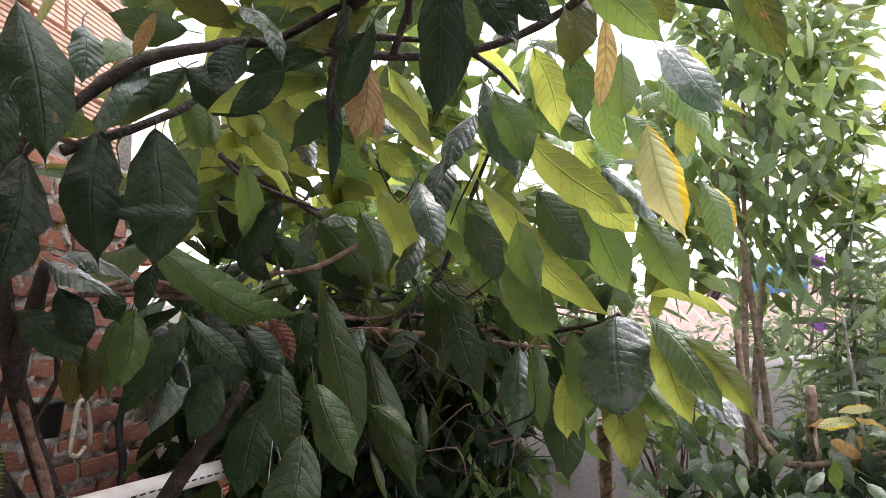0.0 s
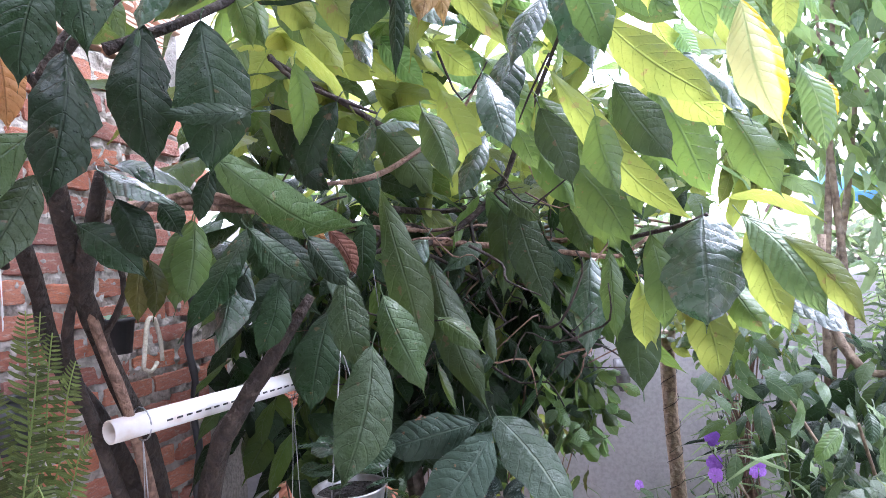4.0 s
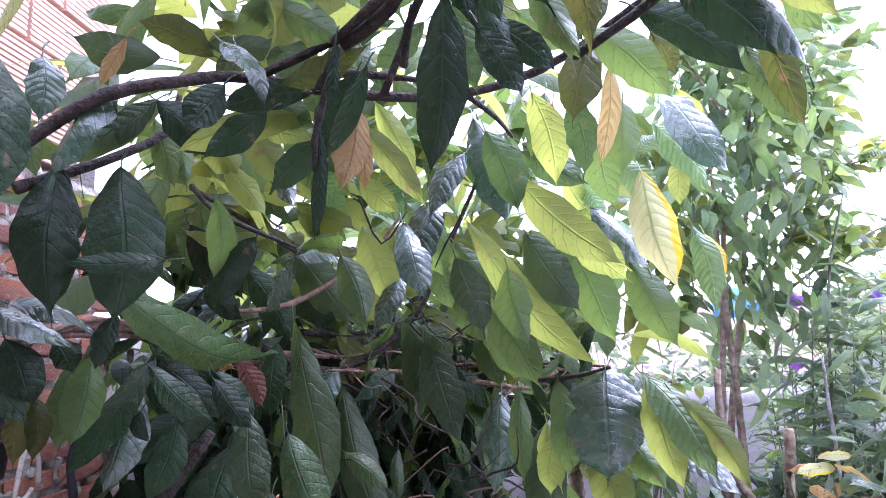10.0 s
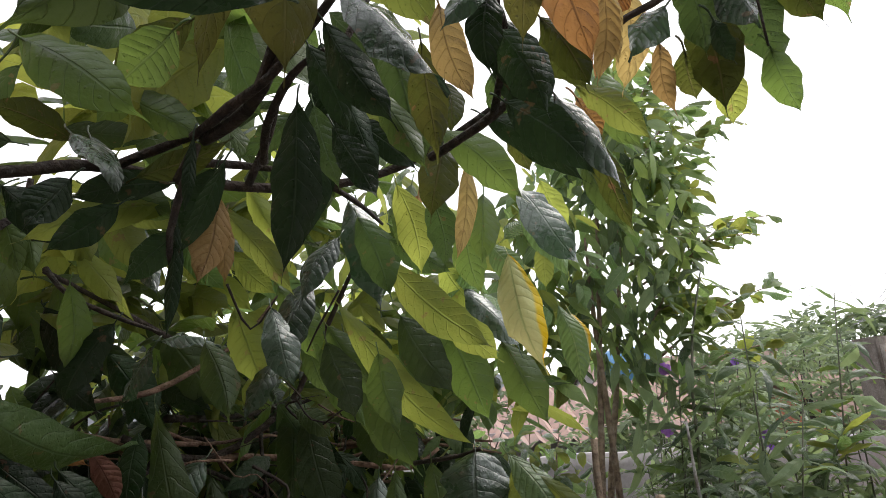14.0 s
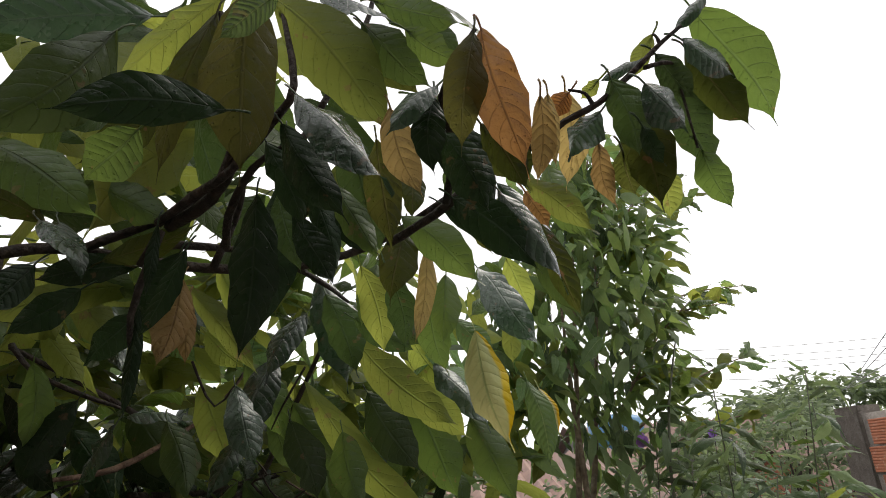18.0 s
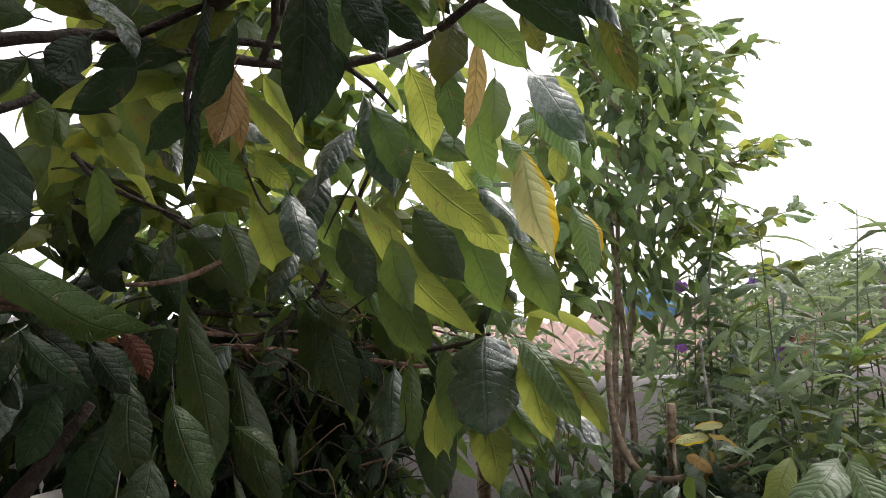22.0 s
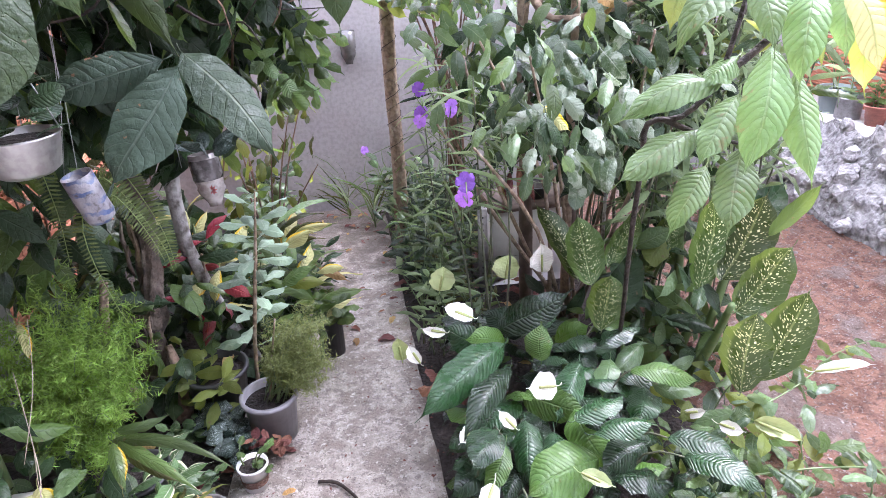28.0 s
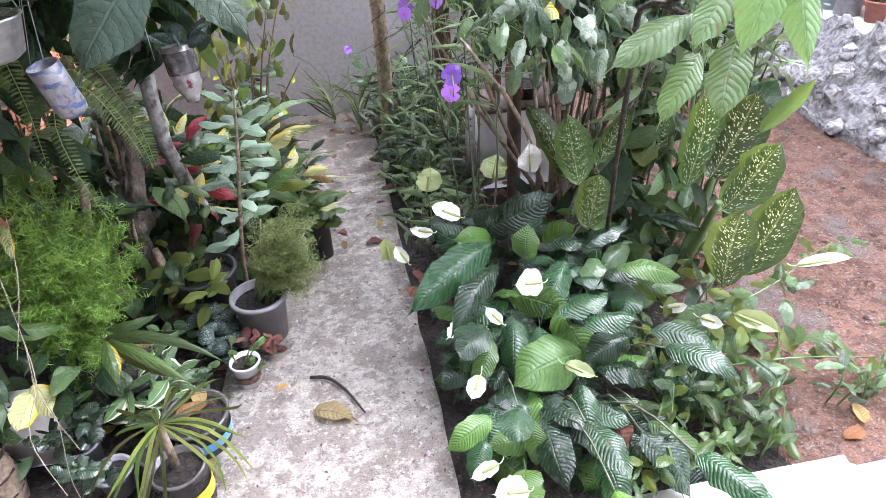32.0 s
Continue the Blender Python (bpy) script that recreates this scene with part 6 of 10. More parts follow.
broad.leaf((-0.111, 1.384, 2.253), (-0.035, 1.441, 2.083), (0.15, -0.98, -0.15), 0.084, "green", 0.08)
broad.leaf((-0.235, 1.502, 2.231), (-0.173, 1.568, 2.035), (0.22, -0.97, -0.11), 0.093, "lime", 0.08)
broad.leaf((-0.441, 1.627, 2.206), (-0.307, 1.690, 2.007), (0.30, -0.95, -0.08), 0.110, "green", 0.08)
broad.leaf((-0.534, 1.547, 2.146), (-0.443, 1.607, 1.962), (0.37, -0.93, -0.06), 0.093, "dark", 0.08)
broad.leaf((-0.678, 1.528, 2.259), (-0.557, 1.586, 2.072), (0.44, -0.89, -0.12), 0.103, "dark", 0.08)
broad.leaf((0.025, 1.739, 2.048), (0.155, 1.812, 1.818), (0.03, -1.00, 0.02), 0.122, "green", 0.08)
broad.leaf((-0.183, 1.763, 2.015), (-0.090, 1.832, 1.803), (0.16, -0.99, 0.03), 0.107, "deep", 0.08)
broad.leaf((0.123, 1.712, 2.125), (0.218, 1.780, 1.917), (-0.01, -1.00, -0.04), 0.103, "green", 0.08)
bush.leaf((0.765, 1.898, 1.180), (0.825, 1.831, 1.119), (-0.310, -0.920, 0.240), 0.047, "yellow", 0.10, "oval")
bush.leaf((0.863, 1.970, 1.229), (0.815, 1.927, 1.183), (-0.320, -0.920, 0.210), 0.048, "sheen_pale", 0.10, "oval")
bush.leaf((0.744, 1.895, 1.171), (0.618, 1.843, 1.129), (-0.260, -0.930, 0.250), 0.053, "sheen_pale", 0.10, "oval")
bush.leaf((0.731, 1.881, 1.142), (0.772, 1.784, 1.063), (-0.300, -0.920, 0.270), 0.053, "sheen_pale", 0.10, "oval")
bush.leaf((0.862, 1.867, 1.048), (0.808, 1.780, 0.984), (-0.330, -0.890, 0.310), 0.057, "sheen_pale", 0.10, "oval")
bush.leaf((0.876, 1.852, 1.024), (0.947, 1.748, 0.962), (-0.370, -0.870, 0.320), 0.051, "sheen_pale", 0.10, "oval")
bush.leaf((0.929, 1.927, 1.069), (0.978, 1.834, 1.019), (-0.380, -0.880, 0.280), 0.058, "sheen_pale", 0.10, "oval")
bush.leaf((0.851, 1.822, 0.965), (0.812, 1.729, 0.895), (-0.330, -0.870, 0.350), 0.054, "sheen_pale", 0.10, "oval")
bush.leaf((0.820, 1.958, 1.299), (0.888, 1.875, 1.252), (-0.340, -0.920, 0.180), 0.062, "sheen_pale", 0.10, "oval")
bush.leaf((0.799, 2.032, 1.323), (0.798, 1.936, 1.256), (-0.300, -0.940, 0.160), 0.057, "glossy", 0.10, "oval")
bush.leaf((0.832, 1.901, 1.203), (0.864, 1.838, 1.140), (-0.340, -0.910, 0.230), 0.053, "sheen_pale", 0.10, "oval")
bush.leaf((1.015, 2.014, 1.243), (0.962, 1.910, 1.148), (-0.380, -0.900, 0.200), 0.052, "sheen_pale", 0.10, "oval")
bush.leaf((0.965, 1.950, 1.321), (0.998, 1.850, 1.255), (-0.390, -0.900, 0.170), 0.062, "sheen_pale", 0.10, "oval")
bush.leaf((0.677, 1.970, 1.082), (0.660, 1.871, 1.005), (-0.250, -0.930, 0.290), 0.055, "glossy", 0.10, "oval")
bush.leaf((0.809, 2.474, 0.777), (0.754, 2.397, 0.629), (-0.230, -0.910, 0.350), 0.034, "brown", 0.10, "lance")
bush.leaf((0.846, 2.479, 0.795), (0.844, 2.382, 0.624), (-0.250, -0.900, 0.350), 0.030, "brown", 0.10, "lance")
bush.leaf((0.760, 2.465, 0.749), (0.791, 2.403, 0.647), (-0.230, -0.910, 0.350), 0.030, "tan", 0.10, "lance")
bush.leaf((0.877, 2.462, 0.773), (0.895, 2.396, 0.662), (-0.270, -0.900, 0.340), 0.030, "brown", 0.10, "lance")
sapling.leaf((1.078, 1.466, 1.577), (0.870, 1.360, 1.423), (-0.350, -0.600, 0.720), 0.094, "pale", 0.14)
sapling.leaf((1.088, 1.443, 1.575), (1.079, 1.307, 1.403), (-0.390, -0.570, 0.720), 0.076, "pale", 0.14)
sapling.leaf((1.198, 1.390, 1.550), (1.118, 1.261, 1.336), (-0.420, -0.540, 0.730), 0.088, "pale", 0.14)
sapling.leaf((1.249, 1.384, 1.551), (1.234, 1.281, 1.381), (-0.440, -0.530, 0.720), 0.066, "pale", 0.14)
sapling.leaf((1.245, 1.349, 1.539), (1.272, 1.226, 1.354), (-0.620, -0.710, 0.330), 0.073, "yellow", 0.12)
sapling.leaf((1.160, 1.440, 1.527), (1.153, 1.388, 1.423), (-0.400, -0.560, 0.720), 0.086, "pale", 0.14)
sapling.leaf((1.109, 1.358, 1.407), (0.991, 1.211, 1.188), (-0.370, -0.530, 0.770), 0.106, "pale", 0.10)
sapling.leaf((1.029, 1.397, 1.332), (0.778, 1.361, 1.285), (-0.310, -0.570, 0.760), 0.090, "pale", 0.10)
sapling.leaf((0.972, 1.374, 1.231), (0.744, 1.294, 1.153), (-0.290, -0.540, 0.790), 0.091, "pale", 0.10)
sapling.leaf((1.052, 1.366, 1.307), (0.922, 1.278, 1.172), (-0.340, -0.530, 0.780), 0.079, "pale", 0.10)
sapling.leaf((1.160, 1.335, 1.354), (1.156, 1.216, 1.134), (-0.390, -0.500, 0.770), 0.077, "pale", 0.10)
sapling.leaf((1.033, 1.294, 1.204), (0.961, 1.192, 1.045), (-0.340, -0.490, 0.800), 0.093, "pale", 0.08)
sapling.leaf((0.984, 1.348, 1.151), (0.858, 1.263, 1.029), (-0.300, -0.500, 0.810), 0.077, "pale", 0.10)
sapling.leaf((1.077, 1.427, 1.380), (0.958, 1.383, 1.325), (-0.350, -0.560, 0.750), 0.067, "pale", 0.10)
sapling.leaf((1.006, 1.526, 1.573), (0.911, 1.444, 1.439), (-0.470, -0.870, 0.110), 0.063, "lime", 0.10)
sapling.leaf((1.327, 1.401, 1.466), (1.317, 1.309, 1.299), (-0.650, -0.740, 0.180), 0.073, "lime", 0.10)
dief.leaf((1.253, 1.432, 0.378), (1.251, 1.418, 0.659), (-0.520, -0.670, 0.530), 0.148, "spotted", -0.10, "dief")
dief.leaf((1.329, 1.478, 0.375), (1.439, 1.466, 0.688), (-0.560, -0.660, 0.510), 0.152, "spotted", -0.10, "dief")
dief.leaf((1.388, 1.704, 0.482), (1.518, 1.656, 0.737), (-0.550, -0.710, 0.440), 0.157, "spotted", -0.10, "dief")
dief.leaf((1.465, 1.922, 0.477), (1.587, 1.918, 0.808), (-0.540, -0.750, 0.390), 0.202, "spotted", -0.10, "dief")
dief.leaf((1.405, 1.961, 0.429), (1.422, 1.990, 0.792), (-0.490, -0.770, 0.410), 0.145, "spotted", -0.10, "dief")
dief.leaf((0.988, 1.867, 0.364), (1.007, 1.872, 0.582), (-0.360, -0.790, 0.500), 0.136, "spotted", -0.10, "dief")
dief.leaf((1.010, 2.033, 0.458), (0.956, 2.079, 0.731), (-0.340, -0.840, 0.430), 0.142, "spotted", -0.10, "dief")
dief.leaf((0.993, 2.136, 0.431), (0.844, 2.209, 0.727), (-0.300, -0.860, 0.420), 0.100, "spotted", -0.10, "dief")
dief.leaf((1.118, 2.137, 0.464), (1.220, 2.145, 0.708), (-0.390, -0.820, 0.410), 0.093, "spotted", -0.10, "dief")
dief.leaf((1.089, 1.962, 0.352), (1.162, 2.030, 0.592), (-0.390, -0.790, 0.470), 0.125, "dark", -0.10, "dief")
dief.leaf((1.568, 1.847, 0.677), (1.659, 1.776, 0.881), (-0.590, -0.730, 0.350), 0.059, "green", -0.10, "dief")
dief.leaf((1.398, 2.197, 0.435), (1.416, 2.190, 0.632), (-0.460, -0.790, 0.400), 0.117, "spotted", -0.10, "dief")
dief.leaf((1.680, 2.113, 0.561), (1.779, 2.098, 0.763), (-0.560, -0.750, 0.350), 0.145, "wet", -0.10, "dief")
dief.leaf((1.435, 2.248, 0.534), (1.283, 2.114, 0.465), (-0.440, -0.790, 0.420), 0.101, "lime", -0.10, "dief")
lilies.leaf((0.619, 1.820, 0.396), (0.290, 1.620, 0.294), (-0.130, -0.790, 0.590), 0.134, "lily", 0.14, "lily")
lilies.leaf((0.644, 2.010, 0.322), (0.909, 2.000, 0.458), (-0.250, -0.820, 0.510), 0.131, "lily", 0.14, "lily")
lilies.leaf((0.615, 1.979, 0.270), (0.433, 2.017, 0.375), (-0.150, -0.830, 0.540), 0.113, "lily", 0.14, "lily")
lilies.leaf((0.748, 2.064, 0.246), (0.601, 2.104, 0.361), (-0.200, -0.830, 0.520), 0.108, "lily", 0.14, "lily")
lilies.leaf((0.761, 1.845, 0.284), (0.779, 1.916, 0.394), (-0.260, -0.800, 0.550), 0.100, "lily_light", 0.14, "lily")
lilies.leaf((0.659, 1.983, 0.286), (0.501, 1.933, 0.355), (-0.170, -0.820, 0.550), 0.084, "lily_light", 0.14, "lily")
lilies.leaf((0.652, 1.715, 0.248), (0.834, 1.575, 0.262), (-0.260, -0.740, 0.620), 0.119, "lily_light", 0.14, "lily")
lilies.leaf((0.811, 1.425, 0.214), (0.557, 1.330, 0.195), (-0.250, -0.670, 0.700), 0.170, "lily_light", 0.14, "lily")
lilies.leaf((0.790, 1.589, 0.271), (0.849, 1.398, 0.183), (-0.310, -0.690, 0.650), 0.130, "lily_light", 0.14, "lily")
lilies.leaf((0.630, 1.597, 0.247), (0.597, 1.405, 0.135), (-0.210, -0.700, 0.680), 0.101, "lily", 0.14, "lily")
lilies.leaf((0.562, 1.519, 0.207), (0.398, 1.434, 0.223), (-0.150, -0.710, 0.680), 0.111, "lily", 0.14, "lily")
lilies.leaf((0.501, 1.500, 0.164), (0.338, 1.406, 0.168), (-0.120, -0.700, 0.710), 0.095, "lily", 0.14, "lily")
lilies.leaf((0.538, 1.495, 0.256), (0.457, 1.385, 0.163), (-0.160, -0.700, 0.690), 0.071, "lily_light", 0.14, "lily")
lilies.leaf((0.561, 1.375, 0.173), (0.523, 1.236, 0.138), (-0.190, -0.650, 0.740), 0.120, "lily", 0.14, "lily")
lilies.leaf((0.684, 1.429, 0.190), (0.673, 1.296, 0.082), (-0.250, -0.650, 0.720), 0.094, "lily", 0.14, "lily")
lilies.leaf((0.479, 1.262, 0.167), (0.333, 1.200, 0.132), (-0.120, -0.630, 0.770), 0.080, "lily_light", 0.14, "lily")
lilies.leaf((0.601, 1.212, 0.121), (0.445, 1.189, 0.141), (-0.180, -0.610, 0.770), 0.086, "lily_light", 0.14, "lily")
lilies.leaf((0.573, 1.210, 0.202), (0.577, 1.129, 0.082), (-0.210, -0.600, 0.770), 0.064, "lily_light", 0.14, "lily")
lilies.leaf((0.624, 1.236, 0.161), (0.633, 1.015, 0.106), (-0.240, -0.580, 0.780), 0.105, "lily", 0.14, "lily")
lilies.leaf((0.757, 1.303, 0.201), (0.724, 1.129, 0.115), (-0.290, -0.610, 0.740), 0.087, "lily", 0.14, "lily")
lilies.leaf((0.763, 1.121, 0.113), (0.759, 0.962, 0.057), (-0.310, -0.530, 0.790), 0.097, "lily", 0.14, "lily")
lilies.leaf((0.938, 1.150, 0.106), (0.952, 0.992, 0.055), (-0.390, -0.520, 0.760), 0.106, "lily", 0.14, "lily")
lilies.leaf((0.862, 1.208, 0.084), (0.885, 1.054, 0.041), (-0.350, -0.550, 0.760), 0.087, "lily", 0.14, "lily")
lilies.leaf((0.535, 1.104, 0.125), (0.513, 0.977, 0.112), (-0.190, -0.550, 0.810), 0.108, "lily_light", 0.14, "lily")
lilies.leaf((0.447, 1.197, 0.154), (0.392, 1.104, 0.093), (-0.130, -0.600, 0.790), 0.071, "lily", 0.14, "lily")
lilies.leaf((1.048, 1.478, 0.167), (0.788, 1.529, 0.272), (-0.350, -0.680, 0.640), 0.099, "lily", 0.14, "lily")
lilies.leaf((1.131, 1.697, 0.149), (0.972, 1.635, 0.201), (-0.370, -0.700, 0.610), 0.106, "lily", 0.14, "lily")
lilies.leaf((1.059, 1.663, 0.262), (0.984, 1.527, 0.224), (-0.380, -0.700, 0.610), 0.119, "lily", 0.14, "lily")
lilies.leaf((1.082, 1.462, 0.150), (1.262, 1.273, 0.091), (-0.450, -0.600, 0.660), 0.122, "lily", 0.14, "lily")
lilies.leaf((1.061, 1.356, 0.078), (1.153, 1.343, 0.170), (-0.430, -0.600, 0.680), 0.096, "lily", 0.14, "lily")
lilies.leaf((0.861, 1.301, 0.131), (0.912, 1.199, 0.082), (-0.350, -0.590, 0.730), 0.092, "lily", 0.14, "lily")
lilies.leaf((0.933, 1.945, 0.291), (0.909, 1.772, 0.210), (-0.310, -0.760, 0.570), 0.102, "lily", 0.14, "lily")
lilies.leaf((0.875, 2.029, 0.222), (0.980, 1.960, 0.325), (-0.300, -0.790, 0.530), 0.097, "lily_light", 0.14, "lily")
lilies.leaf((0.859, 1.743, 0.336), (0.730, 1.579, 0.243), (-0.280, -0.750, 0.600), 0.102, "lily", 0.14, "lily")
lilies.leaf((0.627, 1.775, 0.330), (0.416, 1.518, 0.261), (-0.170, -0.770, 0.620), 0.100, "lily", 0.14, "lily")
lilies.leaf((0.530, 1.326, 0.183), (0.491, 1.242, 0.139), (-0.170, -0.650, 0.740), 0.088, "lily", 0.14, "lily")
lilies.leaf((1.002, 1.806, 0.282), (0.920, 1.666, 0.236), (-0.340, -0.740, 0.580), 0.087, "glossy", 0.14)
lilies.leaf((1.159, 1.891, 0.264), (1.005, 1.777, 0.240), (-0.370, -0.740, 0.560), 0.083, "glossy", 0.14)
lilies.leaf((0.518, 1.845, 0.499), (0.418, 1.840, 0.559), (-0.140, -0.850, 0.510), 0.059, "white", 0.10, "oval")
lilies.leaf((0.429, 1.918, 0.407), (0.349, 1.897, 0.448), (-0.100, -0.840, 0.530), 0.037, "white", 0.10, "oval")
lilies.leaf((0.327, 1.835, 0.352), (0.293, 1.875, 0.402), (-0.060, -0.830, 0.560), 0.043, "white", 0.10, "oval")
lilies.leaf((0.718, 1.562, 0.396), (0.625, 1.558, 0.405), (-0.250, -0.760, 0.600), 0.085, "white", 0.10, "oval")
lilies.leaf((0.576, 1.516, 0.296), (0.533, 1.551, 0.338), (-0.190, -0.750, 0.640), 0.039, "white", 0.10, "oval")
lilies.leaf((0.474, 1.576, 0.271), (0.403, 1.522, 0.265), (-0.130, -0.740, 0.660), 0.050, "white", 0.10, "oval")
lilies.leaf((0.524, 1.552, 0.246), (0.470, 1.516, 0.271), (-0.160, -0.740, 0.660), 0.033, "white", 0.10, "oval")
lilies.leaf((0.472, 1.369, 0.234), (0.434, 1.321, 0.191), (-0.140, -0.680, 0.720), 0.056, "white", 0.10, "oval")
lilies.leaf((0.724, 1.342, 0.251), (0.802, 1.291, 0.230), (-0.300, -0.650, 0.690), 0.043, "green_white", 0.10, "oval")
lilies.leaf((0.464, 1.124, 0.139), (0.383, 1.097, 0.134), (-0.140, -0.590, 0.800), 0.043, "white", 0.10, "oval")
lilies.leaf((0.514, 1.010, 0.161), (0.419, 0.991, 0.203), (-0.170, -0.560, 0.810), 0.080, "white", 0.10, "oval")
lilies.leaf((1.135, 1.520, 0.248), (1.181, 1.477, 0.285), (-0.440, -0.660, 0.600), 0.034, "white", 0.10, "oval")
lilies.leaf((1.214, 1.448, 0.250), (1.259, 1.388, 0.261), (-0.480, -0.630, 0.610), 0.043, "white", 0.10, "oval")
lilies.leaf((1.267, 1.367, 0.322), (1.366, 1.278, 0.303), (-0.530, -0.600, 0.600), 0.057, "green_white", 0.10, "oval")
lilies.leaf((1.439, 1.376, 0.466), (1.573, 1.324, 0.509), (-0.610, -0.600, 0.510), 0.034, "white", 0.10, "oval")
lilies.leaf((0.851, 2.143, 0.477), (0.852, 2.161, 0.593), (-0.270, -0.860, 0.430), 0.088, "white", 0.10, "oval")
lilies.leaf((0.446, 2.130, 0.455), (0.471, 2.161, 0.542), (-0.120, -0.880, 0.460), 0.094, "green_white", 0.10, "oval")
lilies.leaf((0.707, 2.154, 0.459), (0.730, 2.178, 0.554), (-0.220, -0.870, 0.450), 0.100, "green_white", 0.10, "oval")
lilies.leaf((0.269, 1.893, 0.334), (0.259, 1.897, 0.428), (-0.040, -0.840, 0.550), 0.055, "green_white", 0.10, "oval")
lilies.leaf((0.630, 1.255, 0.137), (0.703, 1.122, 0.017), (-0.25, -0.60, 0.75), 0.140, "lily", 0.12, "lily")
lilies.leaf((0.805, 1.362, 0.118), (0.797, 1.221, -0.033), (-0.25, -0.60, 0.75), 0.115, "lily", 0.12, "lily")
lilies.leaf((0.895, 1.205, 0.115), (0.994, 1.079, 0.010), (-0.25, -0.60, 0.75), 0.148, "lily", 0.12, "lily")
lilies.leaf((0.861, 1.203, 0.103), (0.905, 1.090, 0.008), (-0.25, -0.60, 0.75), 0.131, "lily", 0.12, "lily")
lilies.leaf((0.702, 1.177, 0.027), (0.786, 1.076, -0.040), (-0.25, -0.60, 0.75), 0.140, "lily", 0.12, "lily")
lilies.leaf((0.498, 1.299, 0.180), (0.447, 1.202, 0.089), (-0.25, -0.60, 0.75), 0.156, "lily", 0.12, "lily")
lilies.leaf((0.448, 1.237, 0.070), (0.554, 1.136, 0.008), (-0.25, -0.60, 0.75), 0.131, "lily_light", 0.12, "lily")
lilies.leaf((0.801, 1.169, 0.036), (0.709, 1.097, -0.022), (-0.25, -0.60, 0.75), 0.115, "lily_light", 0.12, "lily")
lilies.leaf((1.035, 1.359, 0.162), (1.167, 1.233, 0.065), (-0.25, -0.60, 0.75), 0.140, "lily", 0.12, "lily")
lilies.leaf((0.961, 1.419, 0.241), (0.798, 1.369, 0.204), (-0.25, -0.60, 0.75), 0.105, "lily", 0.12, "lily")
lilies.leaf((1.115, 1.392, 0.232), (1.242, 1.248, 0.105), (-0.25, -0.60, 0.75), 0.122, "lily", 0.12, "lily")
lilies.leaf((0.627, 1.150, -0.032), (0.510, 1.096, -0.066), (-0.25, -0.60, 0.75), 0.148, "lily", 0.12, "lily")
lilies.leaf((0.789, 1.122, -0.041), (0.843, 1.040, -0.085), (-0.25, -0.60, 0.75), 0.148, "lily", 0.12, "lily")
lilies.leaf((0.956, 1.116, -0.015), (1.071, 1.027, -0.057), (-0.25, -0.60, 0.75), 0.140, "lily", 0.12, "lily")
lilies.leaf((0.820, 1.222, 0.162), (0.863, 1.118, 0.045), (-0.25, -0.60, 0.75), 0.085, "brown", 0.14, "oval", cup=0.9, wave=0.12)
groundling.leaf((-0.610, 1.630, 0.373), (-0.230, 1.410, 0.405), (0.290, -0.740, 0.600), 0.036, "green", 0.16, "lance")
groundling.leaf((-0.600, 1.637, 0.387), (-0.317, 1.382, 0.344), (0.310, -0.730, 0.610), 0.038, "green", 0.16, "lance")
groundling.leaf((-0.611, 1.625, 0.366), (-0.561, 1.499, 0.281), (0.360, -0.720, 0.600), 0.036, "green", 0.16, "lance")
groundling.leaf((-0.619, 1.684, 0.362), (-0.459, 1.684, 0.398), (0.330, -0.760, 0.560), 0.036, "green", 0.16, "lance")
groundling.leaf((-0.612, 1.636, 0.346), (-0.589, 1.541, 0.246), (0.360, -0.720, 0.600), 0.035, "yellow", 0.16, "lance")
groundling.leaf((-0.608, 1.658, 0.326), (-0.420, 1.528, 0.267), (0.320, -0.730, 0.610), 0.038, "olive", 0.16, "lance")
canes.leaf((-0.810, 1.545, 0.292), (-0.818, 1.409, 0.269), (0.450, -0.660, 0.600), 0.074, "yellow", 0.12, "oval")
canes.leaf((-0.808, 1.554, 0.306), (-0.740, 1.451, 0.259), (0.430, -0.670, 0.600), 0.063, "yellow", 0.12, "oval")
canes.leaf((-0.870, 1.867, 0.666), (-0.820, 1.759, 0.607), (0.450, -0.790, 0.430), 0.031, "yellow", 0.12, "oval")
canes.leaf((-0.887, 1.661, 0.357), (-0.830, 1.613, 0.299), (0.450, -0.700, 0.560), 0.062, "dark", 0.12, "oval")


# ---- masses of foliage ----
def inside(c, r, squash=1.0):
    while True:
        p = Vector((rv(-1, 1), rv(-1, 1), rv(-1, 1)))
        if p.length < 1:
            return Vector((c[0] + p.x * r[0], c[1] + p.y * r[1], c[2] + p.z * r[2]))


def hang(out, droop):
    """The way a leaf points: outwards and down."""
    d = Vector((rv(-1, 1) + out[0], rv(-1, 1) + out[1], rv(-0.5, 0.5) - droop))
    return d.normalized()


def facing_for(d, up=0.8):
    n = Vector((rv(-0.7, 0.7), rv(-1.0, 0.3), up + rv(-0.5, 0.5)))
    n = n - n.dot(d) * d
    return n.normalized() if n.length > 0.05 else Vector((0.1, -1, 0.2))


